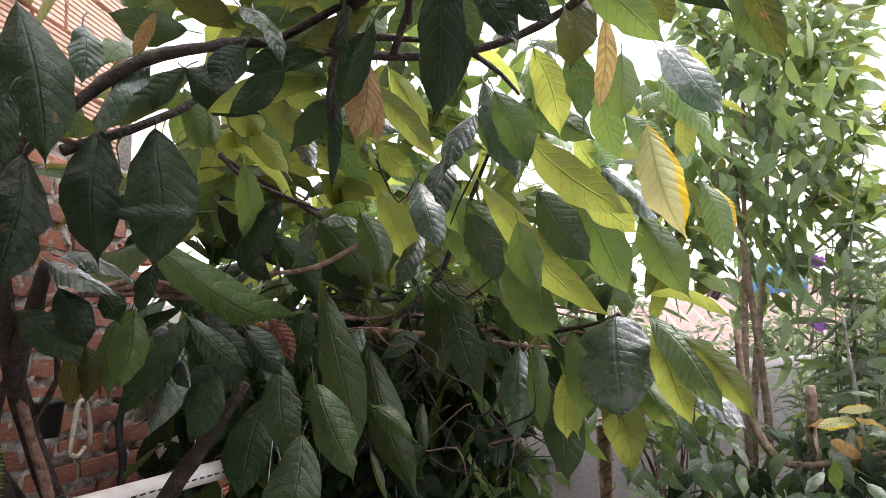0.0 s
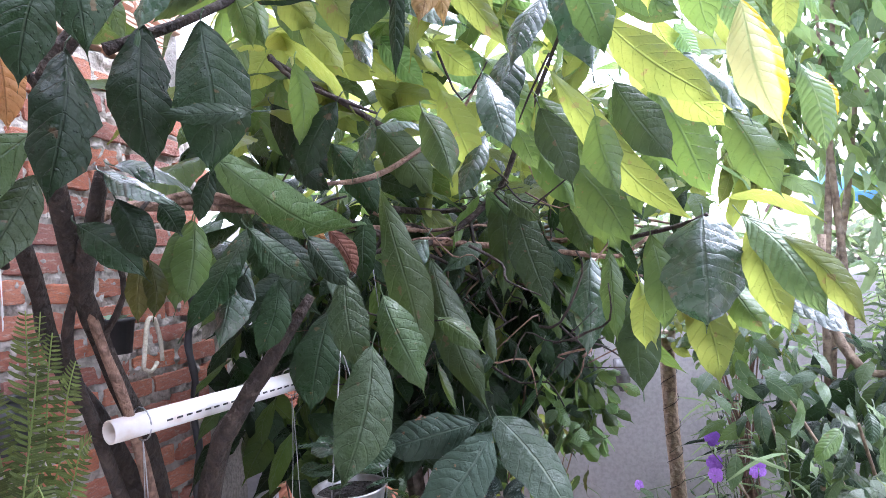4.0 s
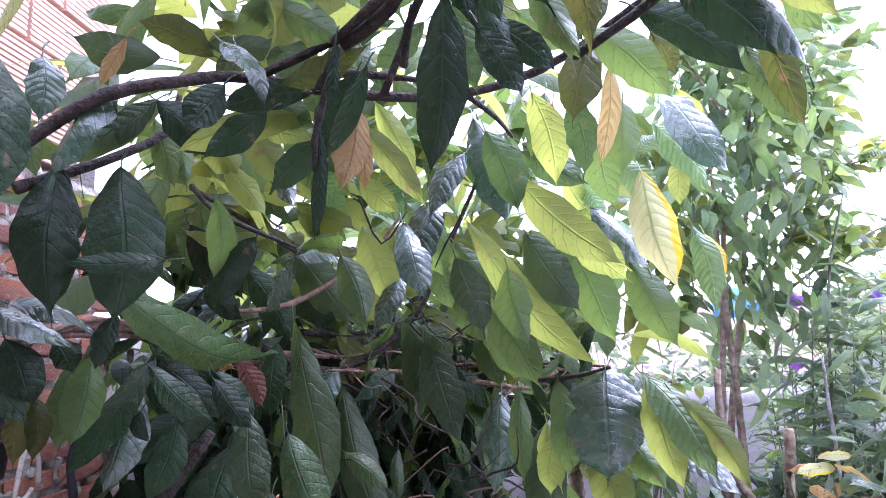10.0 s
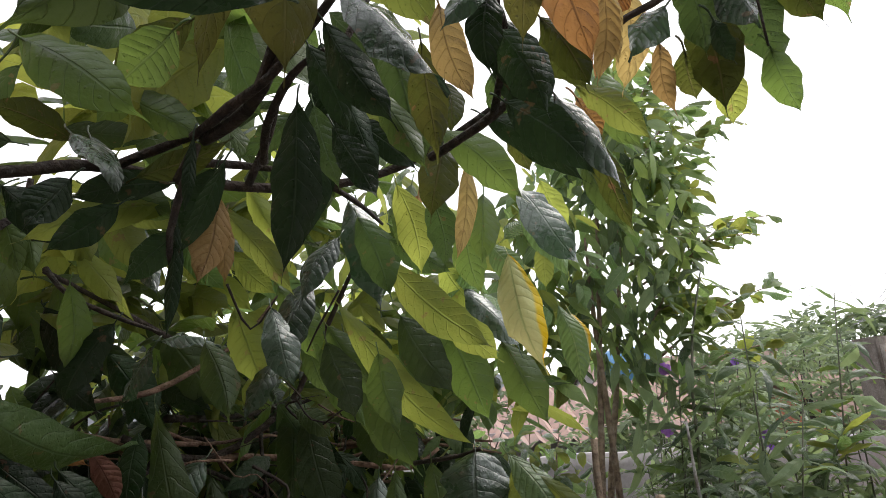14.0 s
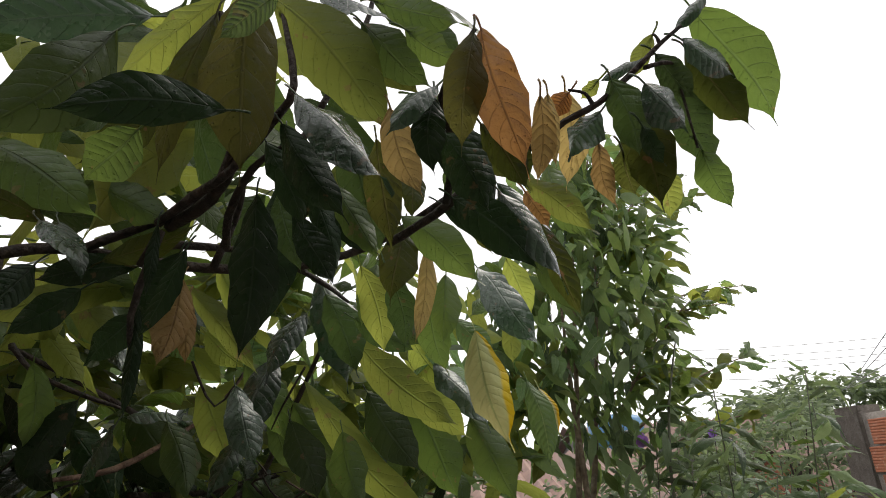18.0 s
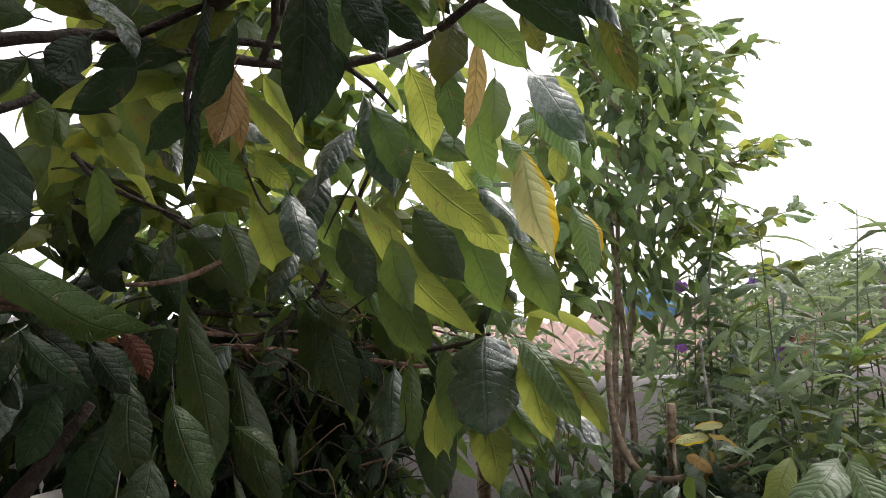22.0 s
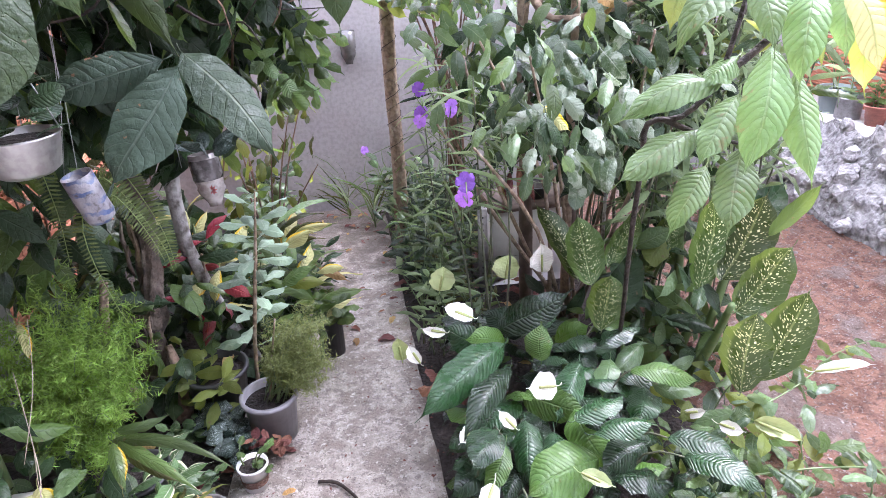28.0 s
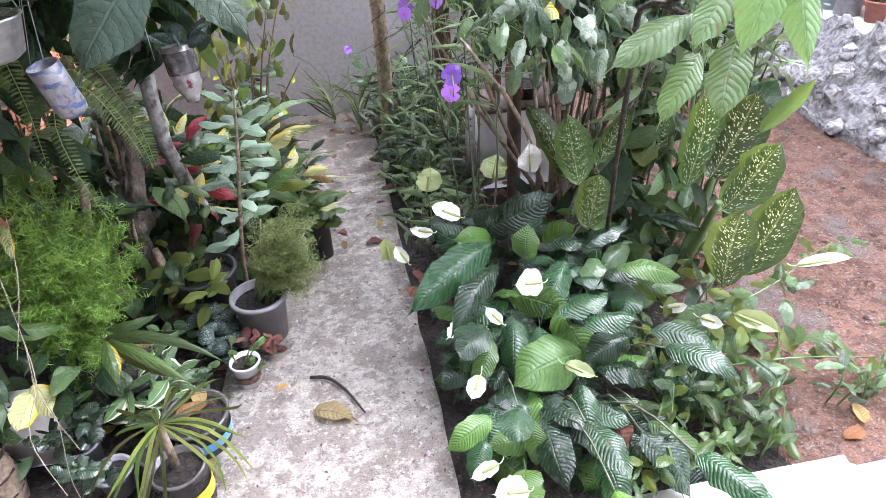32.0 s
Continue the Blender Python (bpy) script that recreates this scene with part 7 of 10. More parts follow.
def many(plant, n, centre, radii, size, ratio, mats, droop=0.7, out=(0, -0.3), shape="", single=0, ns=6, nw=2, up=0.6, bend=0.1):
    """n leaves in a cloud. The first few are single parts, the others one joined part."""
    joined = {}
    for k in range(n):
        p = inside(centre, radii)
        ln = rv(*size)
        d = hang(out, droop)
        mat = mats[RND.randrange(len(mats))]
        if k < single:
            plant.leaf(p, p + d * ln, facing_for(d, up), ln * rv(0.85, 1.15) * ratio, mat, bend, shape, stalk=0.02)
        else:
            g = joined.setdefault(mat, Geo())
            g.leaf(p, p + d * ln, facing_for(d, up), ln * rv(0.85, 1.15) * ratio, bend + rv(-0.04, 0.08), 0.2, 0.03, SHAPES[shape], ns, nw)
    for mat, g in joined.items():
        key = mat + "_many" if mat + "_many" in LEAF else mat
        tagged(part("foliage", g, LEAF[key], plant.root), kind="stuff")


# deep part of the broad-leaved tree: lime colour paints backlight above, dark colour shade below
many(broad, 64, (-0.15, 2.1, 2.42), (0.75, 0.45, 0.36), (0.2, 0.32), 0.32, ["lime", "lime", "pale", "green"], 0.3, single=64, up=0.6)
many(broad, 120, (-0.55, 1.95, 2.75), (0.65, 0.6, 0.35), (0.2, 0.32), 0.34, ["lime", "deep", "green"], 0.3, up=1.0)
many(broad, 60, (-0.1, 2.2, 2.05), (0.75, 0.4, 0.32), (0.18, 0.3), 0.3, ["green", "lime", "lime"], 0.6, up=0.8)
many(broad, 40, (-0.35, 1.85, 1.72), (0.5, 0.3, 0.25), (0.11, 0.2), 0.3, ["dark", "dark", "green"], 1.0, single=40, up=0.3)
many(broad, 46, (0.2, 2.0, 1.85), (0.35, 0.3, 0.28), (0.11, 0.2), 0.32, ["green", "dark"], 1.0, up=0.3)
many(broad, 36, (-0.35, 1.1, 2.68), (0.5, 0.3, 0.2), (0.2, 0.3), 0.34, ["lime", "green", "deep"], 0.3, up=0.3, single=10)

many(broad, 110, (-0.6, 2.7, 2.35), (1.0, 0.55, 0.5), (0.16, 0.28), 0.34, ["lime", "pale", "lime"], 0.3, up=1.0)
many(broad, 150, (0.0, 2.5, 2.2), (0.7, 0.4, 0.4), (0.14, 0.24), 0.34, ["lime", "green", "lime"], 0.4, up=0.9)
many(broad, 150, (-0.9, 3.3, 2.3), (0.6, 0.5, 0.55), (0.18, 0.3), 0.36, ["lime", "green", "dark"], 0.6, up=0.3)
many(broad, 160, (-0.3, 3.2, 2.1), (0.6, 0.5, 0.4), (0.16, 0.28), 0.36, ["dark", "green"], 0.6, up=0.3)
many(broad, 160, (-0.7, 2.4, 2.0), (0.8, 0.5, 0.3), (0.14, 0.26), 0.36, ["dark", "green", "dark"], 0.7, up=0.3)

# canopy mostly above the view, added to block skylight; and the side by the brick wall
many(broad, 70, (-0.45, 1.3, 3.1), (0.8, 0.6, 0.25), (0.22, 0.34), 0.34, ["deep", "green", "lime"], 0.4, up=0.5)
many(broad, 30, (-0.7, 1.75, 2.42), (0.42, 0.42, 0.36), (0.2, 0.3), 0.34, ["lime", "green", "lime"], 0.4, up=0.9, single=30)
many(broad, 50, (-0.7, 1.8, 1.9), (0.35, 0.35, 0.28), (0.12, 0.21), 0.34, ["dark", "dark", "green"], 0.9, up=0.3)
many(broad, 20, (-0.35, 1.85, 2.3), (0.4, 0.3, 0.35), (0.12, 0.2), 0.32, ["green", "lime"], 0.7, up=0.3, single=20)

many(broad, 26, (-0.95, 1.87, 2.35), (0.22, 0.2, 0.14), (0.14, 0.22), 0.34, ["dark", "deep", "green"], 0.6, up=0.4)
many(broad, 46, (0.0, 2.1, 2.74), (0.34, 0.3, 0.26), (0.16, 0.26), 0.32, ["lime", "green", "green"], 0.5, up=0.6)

# creeper thicket under it, with dark leaf colour in place of deep shade
thicket = Plant("creeper_thicket", "tangled creeper with dry vines under the tree, its dark leaves standing in for deep shade", "vine", (-0.35, 2.55, 0.0))
for k in range(26):
    a = Vector((rv(-0.75, -0.2), rv(2.2, 2.7), rv(1.7, 2.0)))
    b = a + Vector((rv(-0.2, 0.05), rv(-0.1, 0.2), rv(-1.0, -0.4)))
    thicket.limb([a, a.lerp(b, 0.4) + Vector((rv(-0.12, 0.12), rv(-0.1, 0.1), 0.05)), b], [0.006, 0.005, 0.003], TWIG, "vine", 5)
for k in range(14):
    a = Vector((rv(-0.9, -0.3), rv(1.9, 2.5), rv(1.85, 2.0)))
    b = Vector((rv(0.1, 0.5), rv(2.0, 2.8), rv(1.65, 1.95)))
    thicket.limb([a, a.lerp(b, 0.35) + Vector((0, rv(-0.1, 0.1), rv(-0.1, 0.05))), a.lerp(b, 0.7) + Vector((0, rv(-0.1, 0.1), rv(-0.06, 0.08))), b], [0.009, 0.008, 0.006, 0.004], TWIG, "vine", 5)
thicket.limb([(-0.35, 2.55, -0.03), (-0.52, 2.5, 0.6), (-0.48, 2.45, 1.2), (-0.5, 2.4, 1.95)], [0.03, 0.028, 0.028, 0.015], LICHEN, "trunk", 10, 0.8)
for k in range(80):
    a = Vector((rv(-0.8, 0.1), rv(1.6, 2.1), rv(1.5, 2.05)))
    b = a + Vector((rv(-0.3, 0.3), rv(-0.15, 0.2), rv(-0.2, 0.2)))
    b.x = min(b.x, 0.2)
    r = rv(0.0018, 0.0045)
    thicket.limb([a, a.lerp(b, 0.3) + Vector((rv(-0.05, 0.05), rv(-0.05, 0.05), rv(-0.05, 0.05))), a.lerp(b, 0.65) + Vector((rv(-0.05, 0.05), rv(-0.05, 0.05), rv(-0.05, 0.05))), b], [r, r * 0.9, r * 0.7, r * 0.4], BARK if k % 3 else TWIG, "vine", 5)
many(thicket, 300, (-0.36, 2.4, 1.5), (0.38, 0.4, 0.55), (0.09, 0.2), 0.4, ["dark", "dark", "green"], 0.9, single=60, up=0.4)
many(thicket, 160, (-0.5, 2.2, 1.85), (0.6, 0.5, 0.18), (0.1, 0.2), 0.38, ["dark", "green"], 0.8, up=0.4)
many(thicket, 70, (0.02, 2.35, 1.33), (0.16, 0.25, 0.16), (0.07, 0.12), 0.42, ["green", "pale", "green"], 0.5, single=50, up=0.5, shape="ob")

# extra dark leaves fill the core, so the black gaps are leaf colour
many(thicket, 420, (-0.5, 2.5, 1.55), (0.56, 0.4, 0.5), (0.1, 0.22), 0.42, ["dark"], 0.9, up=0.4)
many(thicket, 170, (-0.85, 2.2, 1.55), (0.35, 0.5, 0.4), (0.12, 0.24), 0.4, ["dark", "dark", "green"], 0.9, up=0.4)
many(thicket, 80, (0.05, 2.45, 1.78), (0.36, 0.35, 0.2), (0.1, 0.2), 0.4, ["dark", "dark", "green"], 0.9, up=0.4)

# slim tree with oval leaves by the back wall
slim = Plant("slim_fruit_tree", "slim fruit tree with upright stems and dense small oval leaves", "tree", (1.05, 2.75, 0.0))
slim.limb([(0.972, 2.78, -0.04), (0.97, 2.78, 0.3), (0.964, 2.785, 0.68)], [0.036, 0.033, 0.026], WOOD, "trunk", 10, 0.3)
for x, y, tx, ty, tz in ((0.9, 2.7, 1.15, 2.85, 3.3), (0.95, 2.78, 1.35, 3.0, 3.5), (0.985, 2.72, 1.0, 2.75, 2.7)):
    slim.limb([(0.964, 2.785, 0.6), (0.5 * (x + 0.95), y + 0.04, 0.95), (x + 0.02, y, 1.5), (0.5 * (x + tx), 0.5 * (y + ty), 2.3), (tx, ty, tz)], [0.019, 0.017, 0.015, 0.011, 0.005], BARK_PALE, "stem")
SPRAYS = [((1.3, 2.95, 2.9), (1.95, 3.1, 3.42)), ((1.3, 2.95, 3.0), (1.75, 3.05, 3.5)), ((1.25, 2.95, 2.6), (2.16, 3.2, 2.9)), ((1.2, 2.9, 2.4), (1.85, 3.3, 2.45)), ((1.2, 2.9, 3.1), (1.35, 2.9, 3.75)), ((1.3, 2.9, 3.2), (1.6, 2.95, 3.7)), ((1.15, 2.85, 2.7), (1.6, 2.9, 3.1)), ((1.2, 2.8, 2.2), (1.7, 2.9, 2.75)), ((1.1, 2.8, 2.9), (0.85, 2.8, 3.3)), ((1.25, 2.9, 2.1), (2.05, 3.05, 2.5)), ((1.25, 2.9, 1.95), (1.95, 2.95, 2.2)), ((1.3, 2.9, 2.5), (1.9, 3.0, 2.75)), ((1.2, 2.85, 2.3), (1.55, 2.8, 2.35))]
for a, b in SPRAYS:
    a, b = Vector(a), Vector(b)
    mid = a.lerp(b, 0.55) + Vector((0, 0, 0.06))
    slim.limb([a, mid, b], [0.007, 0.005, 0.002], BARK_PALE, "twig", 5)
    for k in range(20):
        u = 0.3 + 0.7 * k / 19
        p = a.lerp(mid, u / 0.55) if u < 0.55 else mid.lerp(b, (u - 0.55) / 0.45)
        d = ((b - a).normalized() * 0.5 + Vector((rv(-1, 1), rv(-1, 1), rv(-0.9, 0.4)))).normalized()
        ln = rv(0.08, 0.15)
        slim.leaf(p, p + d * ln, facing_for(d), ln * 0.5, ("guava", "pale", "lime")[RND.randrange(3)], 0.08, "oval", stalk=0.0)
many(slim, 720, (1.17, 2.85, 2.8), (0.38, 0.36, 0.85), (0.09, 0.17), 0.34, ["guava", "guava", "glossy", "guava", "pale", "blade"], 1.0, shape="oval", ns=5)
many(slim, 200, (0.74, 2.6, 2.5), (0.2, 0.25, 0.5), (0.1, 0.17), 0.36, ["guava", "lime", "pale", "green"], 0.9, shape="oval", ns=5)
many(slim, 330, (1.36, 2.95, 3.1), (0.32, 0.3, 0.52), (0.07, 0.13), 0.4, ["guava", "lime", "guava", "pale"], 0.5, shape="oval", ns=5)
many(slim, 60, (1.2, 2.8, 2.0), (0.32, 0.3, 0.3), (0.1, 0.18), 0.28, ["blade"], 0.8, shape="oval", ns=5)

# glossy bush in the bed
for k in range(11):
    a = Vector((1.1 + rv(-0.12, 0.12), 2.55 + rv(-0.12, 0.12), -0.03))
    b = Vector((0.95 + rv(-0.5, 0.6), 2.05 + rv(-0.45, 0.5), rv(1.0, 1.6)))
    bush.limb([a, a.lerp(b, 0.5) + Vector((rv(-0.1, 0.1), rv(-0.1, 0.1), 0.1)), b], [0.011, 0.008, 0.004], BARK_PALE, "stem", 6)
many(bush, 110, (0.9, 1.9, 1.2), (0.34, 0.32, 0.26), (0.075, 0.12), 0.4, ["sheen_pale", "glossy", "sheen_pale", "green", "dark"], 1.0, shape="oval", single=110, up=0.9)
many(bush, 170, (1.05, 2.35, 1.22), (0.55, 0.5, 0.33), (0.09, 0.14), 0.38, ["sheen_pale", "glossy", "green", "dark"], 0.6, shape="oval", ns=5)
# dark inner leaves paint the shaded gaps of the bush
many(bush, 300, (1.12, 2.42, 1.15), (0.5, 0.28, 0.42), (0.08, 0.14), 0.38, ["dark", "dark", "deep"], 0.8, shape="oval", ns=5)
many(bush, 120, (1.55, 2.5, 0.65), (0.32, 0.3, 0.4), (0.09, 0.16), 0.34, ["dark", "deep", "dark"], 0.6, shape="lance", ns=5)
many(bush, 60, (0.62, 2.5, 1.3), (0.22, 0.4, 0.28), (0.08, 0.13), 0.4, ["glossy", "green"], 0.8, shape="oval", ns=5)
many(bush, 150, (1.5, 2.45, 1.45), (0.42, 0.6, 0.33), (0.09, 0.15), 0.38, ["glossy", "sheen_pale", "lime"], 0.3, shape="oval", ns=5)


# tall narrow-leaved plants with violet flowers
def flower(root, at, size, facing):
    f = Vector(facing).normalized()
    side = f.cross(Vector((0, 0, 1))).normalized()
    up = side.cross(f)
    g = Geo()
    for k in range(5):
        a = 2 * math.pi * k / 5 + rv(-0.1, 0.1)
        d = (side * math.cos(a) + up * math.sin(a) + f * 0.25).normalized()
        g.leaf(Vector(at), Vector(at) + d * size, f, size * 0.95, 0.04, 0.1, 0.05, (0.8, 0.3), 5, 4, 0.0)
    g.tube([Vector(at) - f * size * 0.9, Vector(at)], [0.15 * size, 0.25 * size], 6)
    return part("flower", g, LEAF["violet"], root, "violet trumpet flower")


def ruellia(at, height, lean, leaves, flowers, bare=0.3, thin=1.0, kinds=("blade", "glossy", "green")):
    p = Plant("wild_petunia", "tall narrow-leaved plant with violet flowers", "plant", at)
    p.root["group"] = "wild petunias in the bed"
    b = Vector(at)
    top = b + Vector((lean[0], lean[1], height))
    mid = b.lerp(top, 0.5) + Vector((rv(-0.06, 0.06), rv(-0.06, 0.06), 0))
    p.limb([b - Vector((0, 0, 0.03)), mid, top], [0.0048, 0.004, 0.002], DULL_STEM, "stem", 6)
    g = Geo()
    for k in range(leaves):
        u = bare + (1 - bare) * ((k // 2 + 0.5) / (leaves / 2)) ** 0.85
        c = b.lerp(mid, u * 2) if u < 0.5 else mid.lerp(top, u * 2 - 1)
        ang = (k % 2) * 3.14 + (k // 2) * 1.57 + rv(-0.4, 0.4)
        d = Vector((math.cos(ang), math.sin(ang), rv(-1.0, 0.45))).normalized()
        ln = rv(0.11, 0.24)
        wide = ln * thin * rv(0.10, 0.17)
        if k % 2:
            p.leaf(c, c + d * ln, facing_for(d, 0.7), wide, kinds[k // 2 % 3], 0.16, "lance", wave=0.09, stalk=0.0)
        else:
            g.leaf(c, c + d * ln, facing_for(d, 0.7), wide, 0.16, 0.3, 0.05, SHAPES["lance"], 7, 2)
    tagged(part("foliage", g, LEAF["blade_many"], p.root), kind="stuff")
    for f in flowers:
        c = Vector(f)
        p.limb([mid.lerp(top, rv(0.0, 0.6)), c + Vector((0, 0.05, -0.06)), c], [0.003, 0.002, 0.002], STEM, "flower_stalk", 5)
        flower(p.root, f, rv(0.026, 0.032), (rv(-0.5, 0.5), -1, rv(0.0, 0.5)))
    return p


FL = {"high": [(1.25, 2.68, 2.09), (1.60, 2.76, 2.10), (1.66, 2.69, 1.80), (1.23, 2.72, 1.85), (1.35, 2.97, 2.12), (1.55, 2.52, 1.80), (1.26, 2.77, 1.84), (1.52, 2.45, 1.78)], "low": [(0.47, 2.59, 1.12), (0.45, 2.48, 1.02), (0.54, 2.28, 1.10), (0.49, 1.75, 1.02), (0.49, 1.78, 0.96), (0.52, 2.14, 1.15), (0.48, 2.65, 1.01), (0.26, 3.90, 0.50)]}
for k in range(40):
    y = rv(2.3, 3.9)
    x = rv(1.15, 0.75 + 0.48 * y)
    ruellia((x, y, 0.0), rv(1.5, 2.35) - 0.45 * max(0.0, x - 1.5), (rv(-0.15, 0.25), rv(-0.25, 0.1)), 58, FL["high"][k : k + 1])
for k in range(9):
    x, y = (rv(0.6, 0.75), rv(2.9, 3.6)) if k % 2 else (rv(0.58, 0.7), rv(2.1, 2.6))
    ruellia((x, y, 0.0), rv(0.95, 1.3), (rv(-0.15, 0.02), rv(-0.2, 0.05)), 24, FL["low"][k : k + 1], 0.72, 0.42, ("green", "dark", "blade"))


# small shrub at the foot of the grey wall, behind the tall stems
shrub = Plant("small_shrub", "thin shrub with small yellow-green leaves by the grey wall", "shrub", (0.72, 3.3, 0.0))
for k in range(16):
    t = Vector((0.66 + rv(-0.3, 0.3), 3.25 + rv(-0.3, 0.3), rv(1.4, 2.0)))
    shrub.limb([(0.72, 3.3, -0.03), (0.72 + rv(-0.05, 0.05), 3.3, 0.8), t], [0.008, 0.006, 0.002], TWIG, "stem", 5)
many(shrub, 300, (0.68, 3.2, 1.6), (0.36, 0.35, 0.32), (0.07, 0.12), 0.42, ["lime", "glossy", "pale", "green"], 0.5, shape="oval", single=60, up=0.8)


# dry sticks and a crooked bare branch at the back of the bed
dry = Plant("dry_branch", "crooked bare branch with pale dry sticks in the bed", "branch", (1.002, 2.393, 0.0))
dry.limb([(0.852, 2.458, 1.839), (0.844, 2.443, 1.630), (0.871, 2.420, 1.469), (0.944, 2.383, 1.376), (1.086, 2.326, 1.391), (1.262, 2.263, 1.438)], [0.012, 0.014, 0.016, 0.014, 0.011, 0.006], BARK_PALE, "branch", 8, 0.5)
dry.limb([(1.143, 2.290, 1.884), (1.160, 2.325, 1.683), (1.186, 2.365, 1.442), (1.217, 2.441, -0.03)], [0.004, 0.006, 0.007, 0.009], LICHEN, "stick", 6, 0.4)
dry.limb([(1.048, 2.387, 1.635), (1.047, 2.409, 1.502), (1.047, 2.434, 1.358), (1.069, 2.497, -0.03)], [0.016, 0.017, 0.017, 0.02], BARK_PALE, "stump", 8, 0.4)
for k in range(7):
    d = Vector((rv(-1, 1), rv(-0.6, 0.3), rv(-0.6, 0.2))).normalized()
    c = Vector((1.071, 2.254, 1.519)) + Vector((rv(-0.06, 0.06), 0, rv(-0.05, 0.05)))
    dry.leaf(c, c + d * rv(0.08, 0.13), facing_for(d), 0.045, ("yellow", "tan", "orange")[k % 3], 0.1, "oval", stalk=0.0)

# ---- the bed: stems, lilies, posts, litter ----
for b, t in (((1.4, 1.95, 0.0), (1.38, 1.72, 0.5)), ((1.42, 1.97, 0.0), (1.55, 2.0, 0.62)), ((1.2, 2.3, 0.0), (1.1, 2.25, 0.55)), ((1.45, 2.2, 0.0), (1.45, 2.25, 0.7)), ((1.42, 2.1, 0.0), (1.62, 2.1, 0.75))):
    b, t = Vector(b), Vector(t)
    dief.limb([b - Vector((0, 0, 0.04)), b.lerp(t, 0.5) + Vector((0.02, 0, 0.02)), t], [0.022, 0.018, 0.012], STEM, "cane")
for k in range(22):
    a = rv(0, 6.28)
    b = Vector((0.72 + 0.2 * math.cos(a), 1.68 + 0.3 * math.sin(a), -0.02))
    d = Vector((math.cos(a) * 0.6, math.sin(a) * 0.7 - 0.2, 0))
    t = b + d * rv(0.25, 0.6) + Vector((0, 0, rv(0.12, 0.4)))
    t.x = min(max(t.x, 0.52), 1.0)
    lilies.limb([b, b.lerp(t, 0.5) + Vector((0, 0, 0.1)), t], [0.004, 0.003, 0.0025], DULL_STEM, "stalk", 5)
    e = t + d.normalized() * rv(0.14, 0.22) + Vector((0.05, 0, rv(-0.12, 0.02)))
    lilies.leaf(t, e, (0.1 * d.x, 0.1 * d.y - 0.3, 1), rv(0.075, 0.1), "lily" if k % 6 else "lily_light", 0.12, "lily", stalk=0.0)
for k in range(84):
    c = Vector(((0.6, 1.42, -0.05), (0.76, 1.72, -0.03), (0.66, 1.98, -0.03))[k % 3])
    a = rv(0, 6.28)
    d = Vector((math.cos(a), math.sin(a), 0))
    s = c + d * rv(0.06, 0.26) + Vector((0, 0, rv(0.1, 0.38)))
    ln = rv(0.15, 0.24)
    e = s + d * ln * 0.9 + Vector((0, 0, rv(-0.16, 0.06)))
    if min(s.x, e.x) < 0.36:
        continue
    lilies.leaf(s, e, d * rv(-0.1, 0.4) + Vector((0, 0, 1)), ln * rv(0.4, 0.5), "lily" if k % 9 else "lily_light", 0.14, "lily", stalk=0.03)


def herb(at, height, n, size, ratio, kind, name, label, shape="oval", spread=0.12, category="plant", group="", stems=3, mat=None):
    """A soft small plant: a few stems with leaves in pairs."""
    p = Plant(name, label, category, at)
    if group:
        p.root["group"] = group
    for s in range(stems):
        b = Vector(at) + Vector((rv(-0.02, 0.02), rv(-0.02, 0.02), -0.02))
        t = Vector(at) + Vector((rv(-spread, spread), rv(-spread, spread), height * rv(0.8, 1.1)))
        p.limb([b, b.lerp(t, 0.5) + Vector((rv(-0.02, 0.02), rv(-0.02, 0.02), 0.02)), t], [0.004, 0.003, 0.002], mat or STEM, "stem", 5)
        for k in range(n):
            u = 0.3 + 0.7 * k / max(1, n - 1)
            c = b.lerp(t, u)
            a = k * 2.4 + rv(-0.4, 0.4)
            d = Vector((math.cos(a), math.sin(a), rv(-0.3, 0.5))).normalized()
            ln = rv(*size)
            p.leaf(c, c + d * ln, facing_for(d, 1.2), ln * ratio, kind, 0.1, shape, stalk=0.0)
    return p


# seedlings and runners along the edge of the bed
for k in range(34):
    x, y = rv(0.95, 1.75), rv(1.1, 1.75)
    if x > 1.3 and y > 1.35 or k % 3 == 2:
        continue
    herb((x, y, 0.0), rv(0.1, 0.3), 5, (0.04, 0.1), rv(0.3, 0.42), ("green", "pale", "green", "glossy")[k % 4], "seedling", "soft leafy seedling at the edge of the bed", group="seedlings in the bed", stems=2)
for k in range(60):
    x, y = rv(0.42, 1.1), rv(2.25, 4.1)
    if x > 0.8 and y < 3.3:
        continue
    herb((x, y, 0.0), rv(0.1, 0.4), 6, (0.07, 0.14), 0.18, ("blade", "green", "dark", "olive", "yellow")[k % 5 if k % 7 == 0 else k % 4], "weed", "narrow-leaved weed among dead leaves", "lance", 0.15, group="weeds by the back wall", stems=2)

for k in range(12):
    x, y = rv(0.85, 1.4), rv(1.08, 1.25)
    herb((x, y, 0.0), rv(0.06, 0.16), 5, (0.04, 0.1), rv(0.28, 0.4), ("green", "pale", "lime", "glossy")[k % 4], "seedling", "soft leafy seedling at the edge of the bed", group="seedlings in the bed", stems=2)

for k in range(26):
    x, y = rv(0.42, 0.66), rv(2.7, 3.9)
    herb((x, y, 0.0), rv(0.15, 0.5), 7, (0.08, 0.16), rv(0.14, 0.3), ("dark", "deep", "green", "dark", "blade")[k % 5], "weed", "narrow-leaved weed among dead leaves", "lance", 0.16, group="weeds by the back wall", stems=3)

# creeping runner with leaves over the red earth
runner = Plant("runner_vine", "runner vine with pale oval leaves over red earth", "vine", (1.35, 1.4, 0.0))
